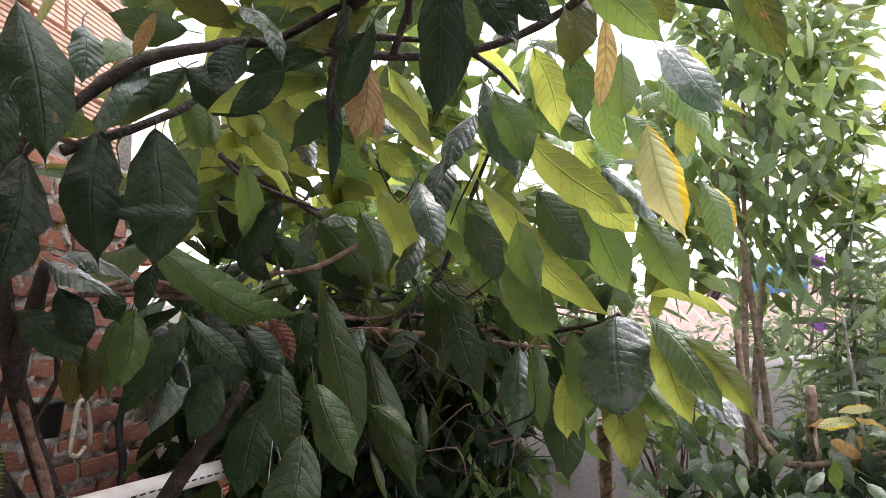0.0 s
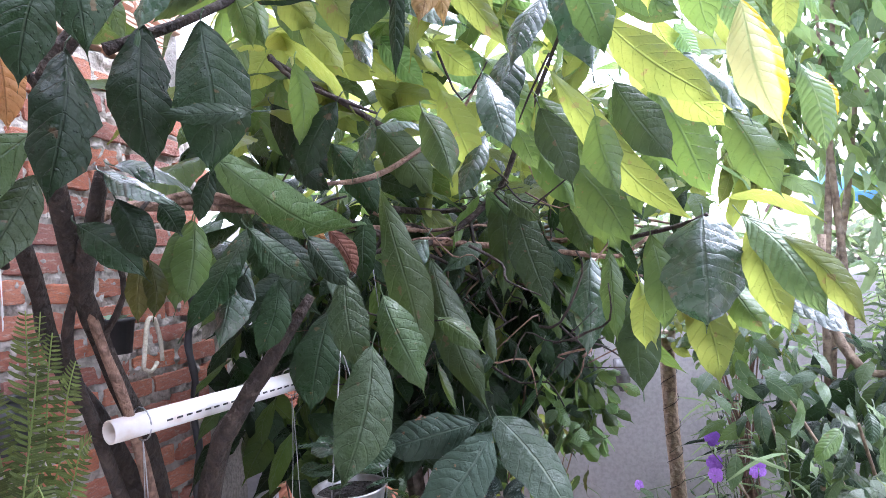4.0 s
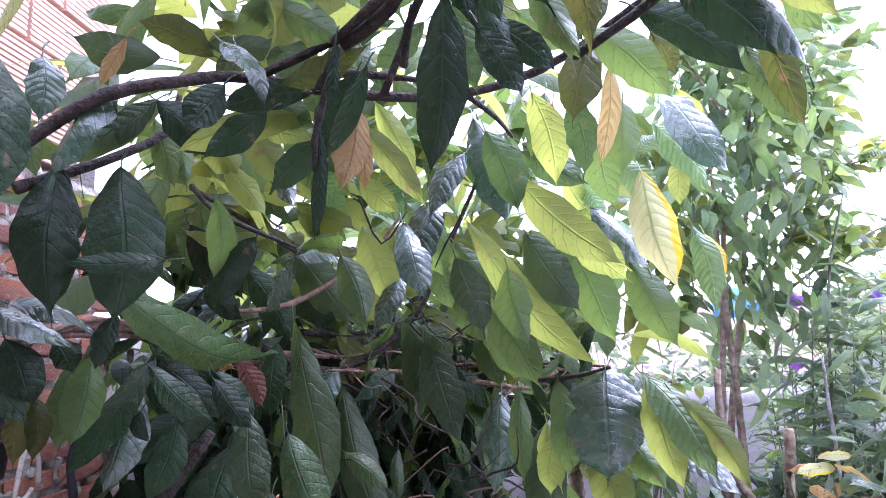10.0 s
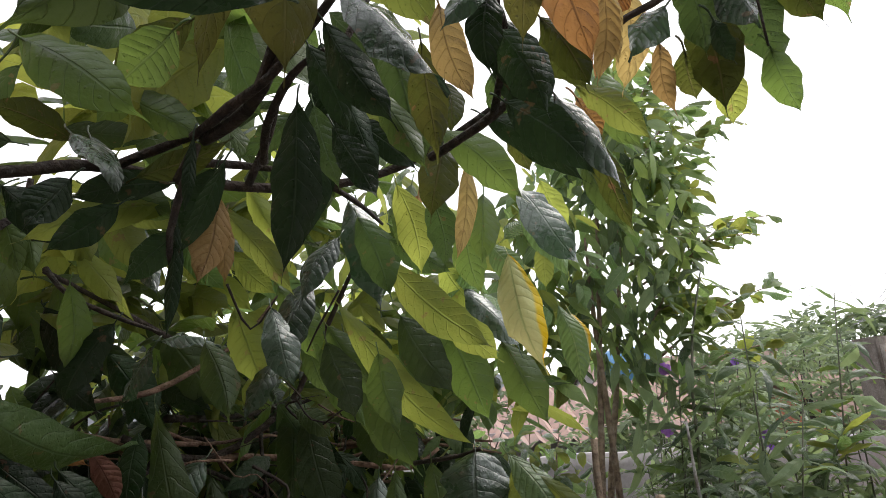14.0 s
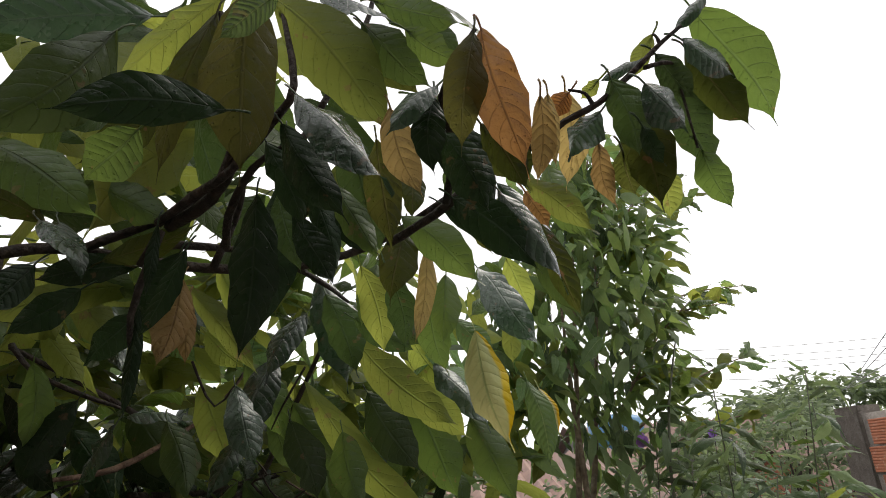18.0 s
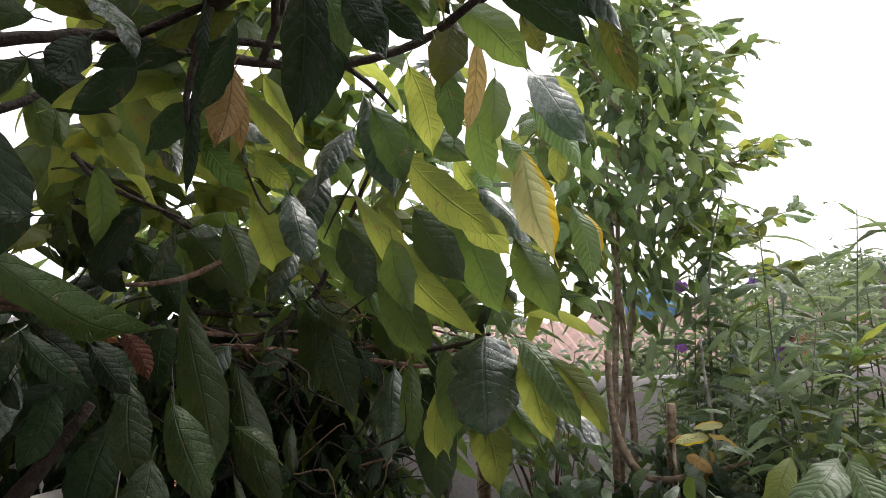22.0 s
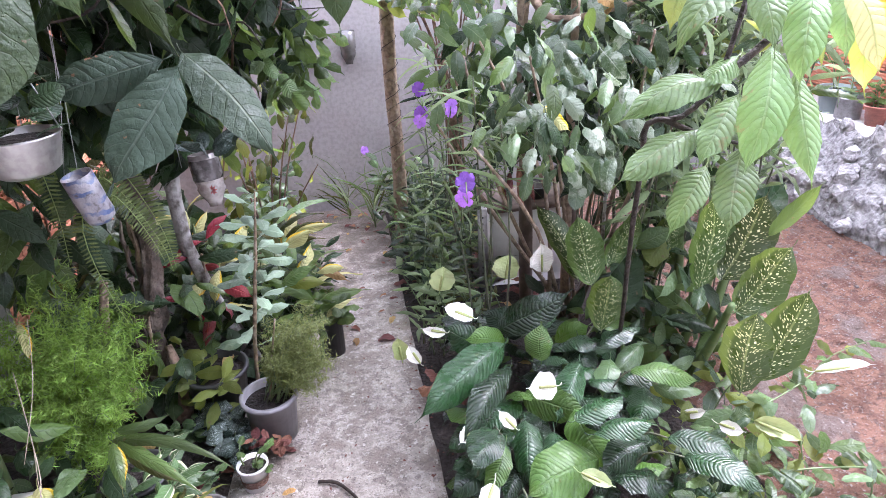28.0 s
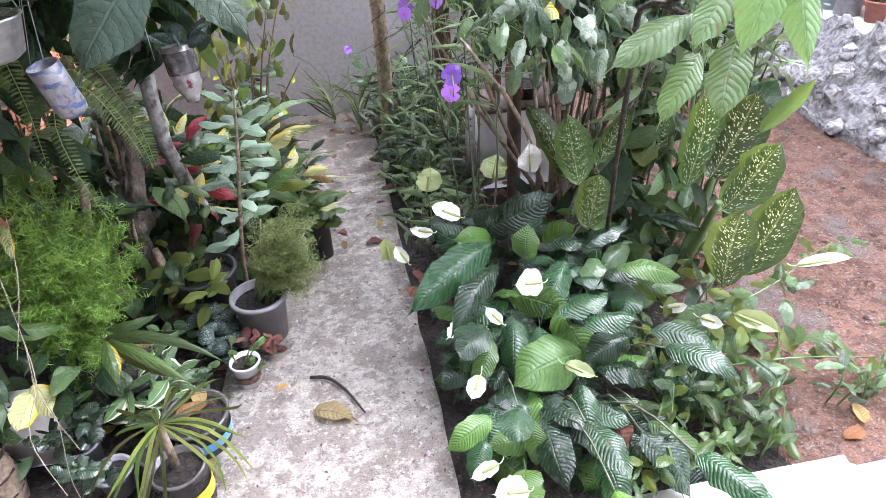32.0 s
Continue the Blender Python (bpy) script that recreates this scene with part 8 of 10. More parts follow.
for pts in (((1.2, 1.35, 0.12), (1.45, 1.3, 0.16), (1.75, 1.3, 0.1), (2.1, 1.25, 0.05)), ((1.3, 1.5, 0.2), (1.6, 1.6, 0.22), (1.85, 1.75, 0.2), (2.1, 1.85, 0.16))):
    runner.limb(list(pts), [0.003, 0.003, 0.002, 0.002], STEM, "runner", 5)
    for k in range(16):
        u = k / 15 * 2.99
        i = int(u)
        c = Vector(pts[i]).lerp(Vector(pts[i + 1]), u - i)
        d = Vector((rv(-0.4, 0.6), rv(-1, 1), rv(-0.3, 0.3))).normalized()
        runner.leaf(c, c + d * rv(0.06, 0.09), (0, -0.3, 1), 0.045, ("pale", "lime", "green")[k % 3], 0.06, "oval", stalk=0.0)


def dead_leaf(at, ln, kind, turn):
    g = Geo()
    d = Vector((math.cos(turn), math.sin(turn), 0))
    g.leaf(Vector(at), Vector(at) + d * ln, (0, 0, 1), ln * 0.5, 0.06, -0.25, 0.07, SHAPES["oval"], 7, 4)
    tagged(part("fallen_leaf", g, LEAF[kind]), "dry curled leaf lying on the ground", "leaf", "fallen leaves")


dead_leaf((-0.05, 1.56, 0.006), 0.15, "straw", -0.5)
dead_leaf((-0.18, 1.68, 0.006), 0.05, "orange", 0.4)
dead_leaf((0.20, 2.53, 0.006), 0.09, "brown", 0.1)
dead_leaf((1.52, 1.08, 0.02), 0.09, "orange", 0.3)
dead_leaf((1.62, 1.12, 0.02), 0.09, "tan", 1.2)
for k in range(60):
    x, y = rv(0.4, 1.2), rv(2.0, 4.15)
    dead_leaf((x, y, 0.0), rv(0.05, 0.11), ("brown", "tan", "brown", "brown")[k % 4], rv(0, 6.28))
for k in range(44):
    dead_leaf((rv(-0.25, 0.33), rv(2.5, 4.15), 0.006), rv(0.03, 0.07), ("brown", "tan", "brown")[k % 3], rv(0, 6.28))
for k in range(34):
    dead_leaf((rv(-1.2, -0.2), rv(1.3, 3.6), -0.01), rv(0.06, 0.12), ("brown", "tan", "brown")[k % 3], rv(0, 6.28))
g = Geo()
g.tube([(-0.06, 1.71, 0.012), (0.0, 1.69, 0.016), (0.06, 1.62, 0.014), (0.115, 1.51, 0.01)], [0.006, 0.006, 0.005, 0.003], 6, 0.3)
tagged(part("dry_twig", g, BARK), "dark dry twig lying on the path", "twig")

# trunk wound with wire, posts and an old enamel panel
p = Plant("bare_trunk", "pale bare trunk wound with wire, standing by the path", "tree trunk", (0.42, 3.5, 0.0))
p.limb([(0.42, 3.5, -0.04), (0.435, 3.5, 0.5), (0.425, 3.5, 1.0), (0.44, 3.5, 1.42)], [0.042, 0.038, 0.036, 0.038], BARK_PALE, "trunk", 12, 0.4)
g = Geo()
g.tube([(0.43 + 0.041 * math.cos(k * 0.8), 3.5 + 0.041 * math.sin(k * 0.8), 0.55 + 0.017 * k) for k in range(50)], [0.0025], 4, 0, 1)
part("wire", g, BARK, p.root, "rusty binding wire")
for k in range(8):
    d = Vector((rv(-1, 1), rv(-1, 0.5), rv(-0.3, 0.5))).normalized()
    p.leaf((0.44, 3.5, 1.4), Vector((0.44, 3.5, 1.42)) + d * 0.14, facing_for(d), 0.05, "green", 0.1, "oval", stalk=0.0)

post = thing("perforated_post", "grey perforated steel angle post", "post", (0.77, 2.84, 0.0))
g = Geo()
g.box((0.745, 2.84, -0.03), (0.79, 2.843, 0.47))
g.box((0.79, 2.84, -0.03), (0.793, 2.88, 0.47))
part("angle_bar", g, WIRE, post)
for k in range(13):
    g = Geo()
    g.lathe([(0.0001, 0.0), (0.006, 0.0), (0.006, 0.003)], segs=8)
    hole = part("hole", g, BLACK, post)
    hole.matrix_basis = pose(0.7675, 2.8385, 0.02 + 0.034 * k, 90)
cab = thing("enamel_cabinet", "old white enamelled cabinet with a rusty edge", "cabinet", (1.05, 3.05, 0.0))
g = Geo()
g.box((0.84, 2.96, -0.03), (1.3, 3.2, 0.4))
part("body", g, WHITE_METAL, cab)
g = Geo()
g.box((0.82, 2.93, 0.402), (1.32, 3.22, 0.425))
part("top_board", g, WOOD, cab)
g = Geo()
g.box((1.255, 2.945, -0.02), (1.285, 2.958, 0.37))
part("trim", g, WOOD, cab, "rusty dark edge strip")


# ---- pots ----
def pot(name, at, r, h, mat, label, taper=0.8, rim=0.008, soil=True, group="", category="pot", band=None, segs=22):
    p = thing(name, label, category, at, group)
    g = Geo()
    x, y, z = at
    g.lathe([(0.001, 0.002), (r * taper, 0.0), (r * 0.98, h * 0.92), (r + rim, h * 0.92), (r + rim, h), (r * 0.94, h), (r * 0.92, h * 0.8), (0.001, h * 0.8)], at, segs)
    part("shell", g, mat, p)
    if band:
        g = Geo()
        g.lathe([(r * (taper + (1 - taper) * 0.25) + 0.003, h * 0.25), (r * (taper + (1 - taper) * 0.55) + 0.003, h * 0.55)], at, segs)
        part("band", g, band, p)
    if soil:
        g = Geo()
        g.lathe([(0.001, h * 0.86), (r * 0.5, h * 0.85), (r * 0.93, h * 0.83)], at, segs)
        part("soil", g, SOIL, p)
    return p


pot("grey_pot", (-0.22, 2.0, 0.0), 0.098, 0.19, GREY_POT, "grey plastic bucket pot beside the path")
pot("black_pot", (-0.44, 2.2, 0.0), 0.12, 0.2, BLACK, "large black plastic pot with dead leaves")
pot("plant_bag", (0.0, 2.5, 0.0), 0.055, 0.2, BLACK, "black plastic nursery bag", 0.95, 0.002)
pot("paper_cup_pot", (-0.27, 1.75, 0.0), 0.05, 0.1, WHITE_METAL, "small white printed cup with a seedling", 0.75, 0.003, band=RED_SOIL)
pot("blue_tub", (-0.4, 1.52, 0.0), 0.1, 0.12, PLATE, "clear tub with a blue base holding dry leaves", 0.9, 0.004, band=BLUE_P)
pot("yellow_bottle_pot", (-0.41, 1.3, 0.0), 0.075, 0.15, PLATE, "cut plastic bottle with a yellow base", 1.0, 0.002, band=YELLOW_P)
pot("nursery_pot", (-0.62, 1.38, 0.0), 0.05, 0.09, GREY_POT, "small grey nursery pot", group="nursery pots")
pot("nursery_pot", (-0.5, 1.42, 0.0), 0.055, 0.1, PLATE, "small translucent nursery pot", group="nursery pots")
pot("nursery_pot", (-0.74, 1.5, 0.0), 0.055, 0.1, GREY_POT, "small grey nursery pot", group="nursery pots")
pot("black_pot", (-0.62, 1.72, 0.0), 0.1, 0.16, BLACK, "black plastic pot half hidden by leaves")
dead_leaf((-0.46, 1.5, 0.115), 0.12, "orange", 0.5)
dead_leaf((-0.38, 1.55, 0.115), 0.1, "tan", 2.0)
dead_leaf((-0.5, 2.16, 0.19), 0.1, "brown", 0.4)
dead_leaf((-0.4, 2.2, 0.19), 0.09, "tan", 1.4)
g = Geo()
g.box((-0.97, 1.54, -0.02), (-0.83, 1.66, 0.2))
tagged(part("plastic_box", g, PVC), "white plastic box standing behind the pots", "box")


def feathery(name, label, at, centre, radii, n, ln, mat, needle=0.012, category="plant"):
    """Fine needle foliage on thin arching stems."""
    p = Plant(name, label, category, at)
    g = Geo()
    for s in range(n):
        b = Vector(at) + Vector((rv(-0.04, 0.04), rv(-0.04, 0.04), 0))
        t = inside(centre[s % len(centre)], radii[s % len(centre)])
        m = b.lerp(t, 0.55) + Vector((rv(-0.03, 0.03), rv(-0.03, 0.03), 0.08))
        if s < 40:
            p.limb([b, m, t], [0.002, 0.0015, 0.001], STEM, "stem", 4)
        for k in range(ln):
            u = 0.35 + 0.65 * k / ln
            c = b.lerp(m, u * 2) if u < 0.5 else m.lerp(t, u * 2 - 1)
            c = c + Vector((rv(-0.02, 0.02), rv(-0.02, 0.02), rv(-0.015, 0.015)))
            for q in range(3):
                d = Vector((rv(-1, 1), rv(-1, 1), rv(-0.6, 0.9))).normalized()
                e = c + d * needle * rv(1.2, 2.6)
                w = d.cross(Vector((rv(-1, 1), rv(-1, 1), 1))).normalized() * needle * rv(0.09, 0.16)
                o = len(g.v)
                g.v.extend([tuple(c - w), tuple(c + w), tuple(e)])
                g.face((o, o + 1, o + 2))
    tagged(part("foliage", g, LEAF[mat], p.root), kind="stuff")
    return p


feathery("asparagus_fern", "bright green feathery asparagus fern spilling from its pot", (-0.86, 1.96, 0.12), ((-0.83, 1.97, 0.5), (-0.83, 1.97, 0.46), (-0.76, 1.8, 0.3)), ((0.3, 0.32, 0.32), (0.3, 0.32, 0.34), (0.16, 0.15, 0.26)), 270, 46, "feather", 0.0155)
ar = feathery("aralia", "small feathery aralia in a grey pot", (-0.2, 2.0, 0.17), ((-0.07, 2.03, 0.36), (-0.1, 2.02, 0.28)), ((0.13, 0.14, 0.22), (0.12, 0.12, 0.14)), 130, 46, "aralia", 0.0115)
ar.limb([(-0.22, 2.0, 0.15), (-0.19, 2.0, 0.32), (-0.15, 2.0, 0.5)], [0.006, 0.005, 0.003], BARK_PALE, "stem", 5)

# grey-green plant with whorls of oval leaves
whorl = Plant("grey_leaved_plant", "upright plant with pairs of pale grey-green leaves", "plant", (-0.31, 2.25, 0.0))
WH = [Vector(v) for v in ((-0.31, 2.25, -0.02), (-0.281, 2.25, 0.27), (-0.221, 2.25, 0.61), (-0.178, 2.25, 0.88))]
whorl.limb(WH, [0.009, 0.008, 0.007, 0.003], BARK_PALE, "stem")
for k in range(34):
    u = 0.9 + 2.1 * (k / 33) ** 0.8
    c = WH[min(int(u), 2)].lerp(WH[min(int(u), 2) + 1], u - min(int(u), 2))
    a = (k % 2) * 3.14 + (k // 2) * 1.35 + rv(-0.3, 0.3)
    d = Vector((math.cos(a), math.sin(a), rv(-0.1, 0.4) + 0.5 * max(0.0, u - 2.5))).normalized()
    ln = 0.125 - 0.025 * max(0.0, u - 2.0) - (0.05 if u > 2.8 else 0.0)
    whorl.leaf(c + d * 0.02, c + d * (0.02 + ln), facing_for(d, 1.3), ln * 0.38, "grey", 0.06, "ob", stalk=0.03)

# croton, red and yellow
croton = Plant("croton", "croton with red, yellow and dark leaves", "plant", (-0.5, 2.5, 0.0))
for k in range(40):
    a, z = rv(0, 6.28), rv(0.22, 0.6)
    c = Vector((-0.48 + rv(-0.12, 0.12), 2.5 + rv(-0.1, 0.1), z))
    d = Vector((math.cos(a), math.sin(a) - 0.3, rv(-0.3, 0.5))).normalized()
    ln = rv(0.12, 0.2)
    croton.leaf(c, c + d * ln, facing_for(d, 0.9), ln * 0.3, ("dark", "green", "red", "dark", "yellow", "green")[k % 6], 0.1, "", stalk=0.0)
croton.limb([(-0.5, 2.5, -0.02), (-0.48, 2.5, 0.3), (-0.47, 2.5, 0.55)], [0.01, 0.008, 0.005], BARK_PALE, "stem")

croton.leaf((-0.52, 2.40, 0.37), (-0.42, 2.36, 0.33), (0.1, -0.7, 0.7), 0.075, "red", 0.06)
croton.leaf((-0.40, 2.42, 0.44), (-0.28, 2.36, 0.40), (0.0, -0.7, 0.7), 0.06, "red", 0.06)
croton.leaf((-0.40, 2.44, 0.50), (-0.42, 2.34, 0.40), (0.0, -0.8, 0.6), 0.05, "yellow", 0.06)
# strap-leaved plants along the left of the path
for x, y, n, h, kind in ((-0.12, 2.62, 12, 0.5, "green"), (-0.2, 2.9, 14, 0.55, "olive"), (-0.42, 2.8, 14, 0.6, "green"), (-0.05, 2.45, 10, 0.36, "green"), (-0.3, 3.2, 12, 0.6, "green"), (-0.6, 2.9, 14, 0.75, "dark"), (-0.75, 2.6, 12, 0.8, "dark"), (-0.9, 3.1, 12, 0.7, "green")):
    p = Plant("strap_plant", "leafy plant with long strap leaves by the path", "plant", (x, y, 0.0))
    p.root["group"] = "strap-leaved plants"
    p.limb([(x, y, -0.02), (x + 0.01, y, h * 0.4), (x + 0.02, y, h * 0.7)], [0.01, 0.008, 0.005], STEM, "stem", 6)
    for k in range(n):
        a = k * 2.4
        d = Vector((math.cos(a), math.sin(a), rv(0.0, 0.8))).normalized()
        c = Vector((x, y, h * rv(0.35, 0.85)))
        ln = rv(0.16, 0.28)
        p.leaf(c, c + d * ln, facing_for(d, 1.0), ln * 0.24, kind if k % 11 else "yellow", 0.16, "lance", stalk=0.0)
yl = Plant("yellowing_plant", "plant with one large yellowing leaf by the path", "plant", (-0.2, 2.6, 0.0))
yl.limb([(-0.2, 2.6, -0.02), (-0.18, 2.58, 0.3), (-0.2, 2.55, 0.55)], [0.006, 0.005, 0.003], STEM, "stem", 6)
yl.leaf((-0.135, 2.42, 0.58), (-0.014, 2.40, 0.655), (0.1, -0.7, 0.75), 0.062, "yellow", 0.06)
yl.leaf((-0.176, 2.42, 0.385), (-0.02, 2.40, 0.49), (0.0, -0.6, 0.8), 0.06, "pale", 0.14)
yl.leaf((-0.15, 2.43, 0.40), (0.02, 2.36, 0.43), (0.0, -0.6, 0.8), 0.06, "lime", 0.14)
yl.leaf((-0.02, 2.43, 0.44), (0.10, 2.40, 0.46), (0.0, -0.6, 0.8), 0.045, "yellow", 0.14)
yl.leaf((-0.18, 2.6, 0.6), (0.1, 2.75, 0.64), (0, -0.4, 1), 0.035, "pale", 0.1, "lance")
yl.leaf((-0.02, 2.6, 0.38), (0.1, 2.5, 0.36), (0, -0.5, 1), 0.05, "tan", 0.1)

# silver-veined leaves and small pot plants
for x, y, z, kind, n, s, nm, lb in ((-0.42, 2.0, 0.0, "silver", 9, (0.07, 0.11), "silver_leaf_plant", "dark plant with silver-veined leaves"), (-0.33, 1.92, 0.0, "silver", 7, (0.06, 0.1), "silver_leaf_plant", "dark plant with silver-veined leaves"), (-0.27, 1.75, 0.05, "pale", 4, (0.035, 0.055), "seedling", "seedling in a small cup"), (-0.45, 1.66, 0.0, "glossy", 14, (0.03, 0.05), "creeping_herb", "low creeping herb with round leaves"), (-0.62, 1.38, 0.08, "wet", 10, (0.04, 0.07), "potted_herb", "grey-green herb in a nursery pot"), (-0.52, 2.05, 0.0, "glossy", 10, (0.04, 0.07), "creeping_herb", "low creeping herb with round leaves"), (-0.2, 1.9, 0.0, "brown", 8, (0.04, 0.06), "purple_herb", "low herb with dark purple leaves"), (0.0, 2.5, 0.17, "green", 9, (0.07, 0.12), "bag_plant", "green plant in a nursery bag"), (-0.74, 1.5, 0.08, "wet", 10, (0.04, 0.08), "potted_herb", "grey-green herb in a nursery pot"), (0.42, 2.0, 0.0, "brown", 8, (0.06, 0.1), "purple_herb", "dark-leaved herb at the edge of the path")):
    herb((x, y, z), 0.12, n, s, 0.6, kind, nm, lb, "oval", 0.08, stems=3)

# spider plant with narrow arching leaves
spider = Plant("spider_plant", "spiky plant with thin arching striped leaves in a cut bottle", "plant", (-0.42, 1.32, 0.12))
for k in range(26):
    a = rv(0, 6.28)
    c = Vector((-0.42, 1.32, 0.3))
    ln = rv(0.16, 0.3)
    d = Vector((math.cos(a), math.sin(a), rv(-0.5, 0.5))).normalized()
    g = Geo()
    g.leaf(c, c + d * ln + Vector((0, -0.02, -0.13)), facing_for(d, 1.2), 0.0105, 0.2, 0.3, 0.0, SHAPES["narrow"], 9, 2)
    part("leaf", g, LEAF[("olive", "green", "lime")[k % 3]], spider.root)
spider.limb([(-0.42, 1.32, 0.1), (-0.42, 1.32, 0.3)], [0.012, 0.01], BARK_PALE, "stem")

# old trunk at the left with epiphytes
p = Plant("old_trunk", "thin mossy old tree trunk among the pots", "tree trunk", (-0.66, 2.28, 0.0))
p.limb([(-0.66, 2.28, -0.04), (-0.68, 2.27, 0.2), (-0.62, 2.28, 0.5), (-0.58, 2.28, 0.85), (-0.62, 2.3, 1.3), (-0.7, 2.3, 1.7)], [0.075, 0.055, 0.034, 0.028, 0.022, 0.014], OLD_BARK, "trunk", 16, 1.3)
p.limb([(-0.7, 2.2, 0.0), (-0.78, 2.15, 0.3), (-0.74, 2.2, 0.62)], [0.03, 0.02, 0.014], BARK_PALE, "root", 8, 0.3)
p.limb([(-0.6, 2.2, -0.02), (-0.56, 2.18, 0.14), (-0.6, 2.24, 0.3)], [0.035, 0.025, 0.012], BARK_PALE, "root", 8, 0.3)
for k in range(30):
    a, z = rv(0, 6.28), rv(-0.02, 0.75)
    r = 0.075 - 0.06 * min(1.0, z / 0.6)
    x0 = -0.675 + 0.1 * max(0.0, min(z, 0.5) - 0.2)
    foot = Vector((x0 + r * math.cos(a), 2.28 + r * math.sin(a), z))
    up = Vector((x0 + 0.8 * r * math.cos(a + 0.5), 2.28 + 0.8 * r * math.sin(a + 0.5), z + rv(0.08, 0.2)))
    p.limb([foot, foot.lerp(up, 0.5) + Vector((rv(-0.012, 0.012), rv(-0.012, 0.012), 0)), up], [rv(0.005, 0.012), 0.007, 0.003], OLD_BARK if k % 3 else BARK_PALE, "bark_strip", 6, 0.6)
p = Plant("ringed_trunk", "ringed pale palm trunk in the near corner", "tree trunk", (-0.98, 1.42, 0.0))
p.limb([(-0.98, 1.42, -0.04), (-0.96, 1.42, 0.08), (-0.98, 1.42, 0.2), (-1.0, 1.43, 0.4)], [0.075, 0.07, 0.068, 0.06], BARK_PALE, "trunk", 12, 0.15)
for k in range(4):
    g = Geo()
    g.tube([(-0.97 + 0.074 * math.cos(a), 1.42 + 0.074 * math.sin(a), 0.04 + 0.07 * k) for q in range(17) for a in [2 * math.pi * q / 16]], [0.005], 5, 0, 1)
    part("ring", g, BARK, p.root)
many(canes, 40, (-1.0, 1.75, 0.35), (0.2, 0.25, 0.3), (0.1, 0.2), 0.3, ["dark", "green"], 0.4, single=40)
canes.limb([(-0.98, 1.7, -0.02), (-0.96, 1.68, 0.3), (-0.95, 1.66, 0.6)], [0.012, 0.01, 0.006], STEM, "stem")
groundling.limb([(-0.62, 1.78, 0.0), (-0.6, 1.75, 0.3)], [0.012, 0.008], STEM, "stem")
filler = Plant("shade_plants", "dark broad leaves in the shade against the wall", "plant", (-0.95, 2.6, 0.0))
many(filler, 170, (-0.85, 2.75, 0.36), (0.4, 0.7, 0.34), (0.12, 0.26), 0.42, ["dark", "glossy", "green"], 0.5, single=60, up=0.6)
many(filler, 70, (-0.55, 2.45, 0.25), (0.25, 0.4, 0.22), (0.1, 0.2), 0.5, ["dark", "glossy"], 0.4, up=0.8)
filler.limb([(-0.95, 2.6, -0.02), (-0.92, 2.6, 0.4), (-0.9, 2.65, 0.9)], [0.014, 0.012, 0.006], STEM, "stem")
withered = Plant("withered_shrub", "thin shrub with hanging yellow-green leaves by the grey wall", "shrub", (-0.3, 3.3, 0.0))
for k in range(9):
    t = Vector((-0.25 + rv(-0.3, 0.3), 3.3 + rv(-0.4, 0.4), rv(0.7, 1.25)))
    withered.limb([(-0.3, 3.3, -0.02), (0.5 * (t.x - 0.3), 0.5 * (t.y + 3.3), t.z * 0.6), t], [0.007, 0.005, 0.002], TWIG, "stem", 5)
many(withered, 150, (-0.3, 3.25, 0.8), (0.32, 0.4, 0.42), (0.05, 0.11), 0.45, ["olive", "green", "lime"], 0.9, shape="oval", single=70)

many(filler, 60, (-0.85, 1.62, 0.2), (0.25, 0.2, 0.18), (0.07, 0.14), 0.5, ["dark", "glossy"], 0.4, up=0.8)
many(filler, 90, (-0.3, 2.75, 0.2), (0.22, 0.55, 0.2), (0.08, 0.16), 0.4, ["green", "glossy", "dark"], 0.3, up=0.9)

# leafy herbs that lean over the left edge of the path
for k in range(11):
    x, y = rv(-0.42, -0.04), rv(2.62, 3.75)
    herb((x, y, 0.0), rv(0.25, 0.55), 9, (0.09, 0.17), 0.34, ("glossy", "dark", "green", "dark")[k % 4], "leafy_herb", "leafy herb leaning over the edge of the path", "lance", 0.16, group="leafy herbs by the path", stems=3)

# low plants behind the dumb canes, partly dark in colour to paint the shade
low = Plant("shade_plants", "low dark plants in the shade of the bush", "plant", (1.4, 2.3, 0.0))
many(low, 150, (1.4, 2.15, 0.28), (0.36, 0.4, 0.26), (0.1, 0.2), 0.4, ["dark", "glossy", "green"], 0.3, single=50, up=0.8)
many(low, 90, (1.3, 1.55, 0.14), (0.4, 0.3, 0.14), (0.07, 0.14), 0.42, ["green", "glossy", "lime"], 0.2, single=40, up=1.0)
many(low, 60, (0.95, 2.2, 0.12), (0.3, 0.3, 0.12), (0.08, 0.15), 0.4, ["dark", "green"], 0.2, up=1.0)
low.limb([(1.4, 2.3, -0.03), (1.38, 2.28, 0.25), (1.4, 2.2, 0.5)], [0.012, 0.01, 0.005], STEM, "stem")

# long thin grass at the foot of the grey wall
for x, y in ((0.28, 3.85), (0.58, 3.75), (0.85, 3.65), (0.12, 4.05), (0.5, 4.08), (0.72, 3.95)):
    p = Plant("grass_tuft", "tuft of long thin arching grass by the grey wall", "grass", (x, y, 0.0))
    p.root["group"] = "grass tufts by the wall"
    for k in range(26):
        a = rv(0, 6.28)
        ln = rv(0.22, 0.42)
        d = Vector((math.cos(a), math.sin(a), rv(0.3, 1.6))).normalized()
        c = Vector((x, y, rv(0.0, 0.18)))
        g = Geo()
        g.leaf(c, c + d * ln, facing_for(d, 1.0), rv(0.008, 0.014), 0.16, 0.2, 0.0, SHAPES["narrow"], 7, 2)
        part("blade", g, LEAF[("blade", "green", "olive")[k % 3]], p.root)
    p.limb([(x, y, -0.03), (x, y, 0.18)], [0.006, 0.004], STEM, "stem", 5)
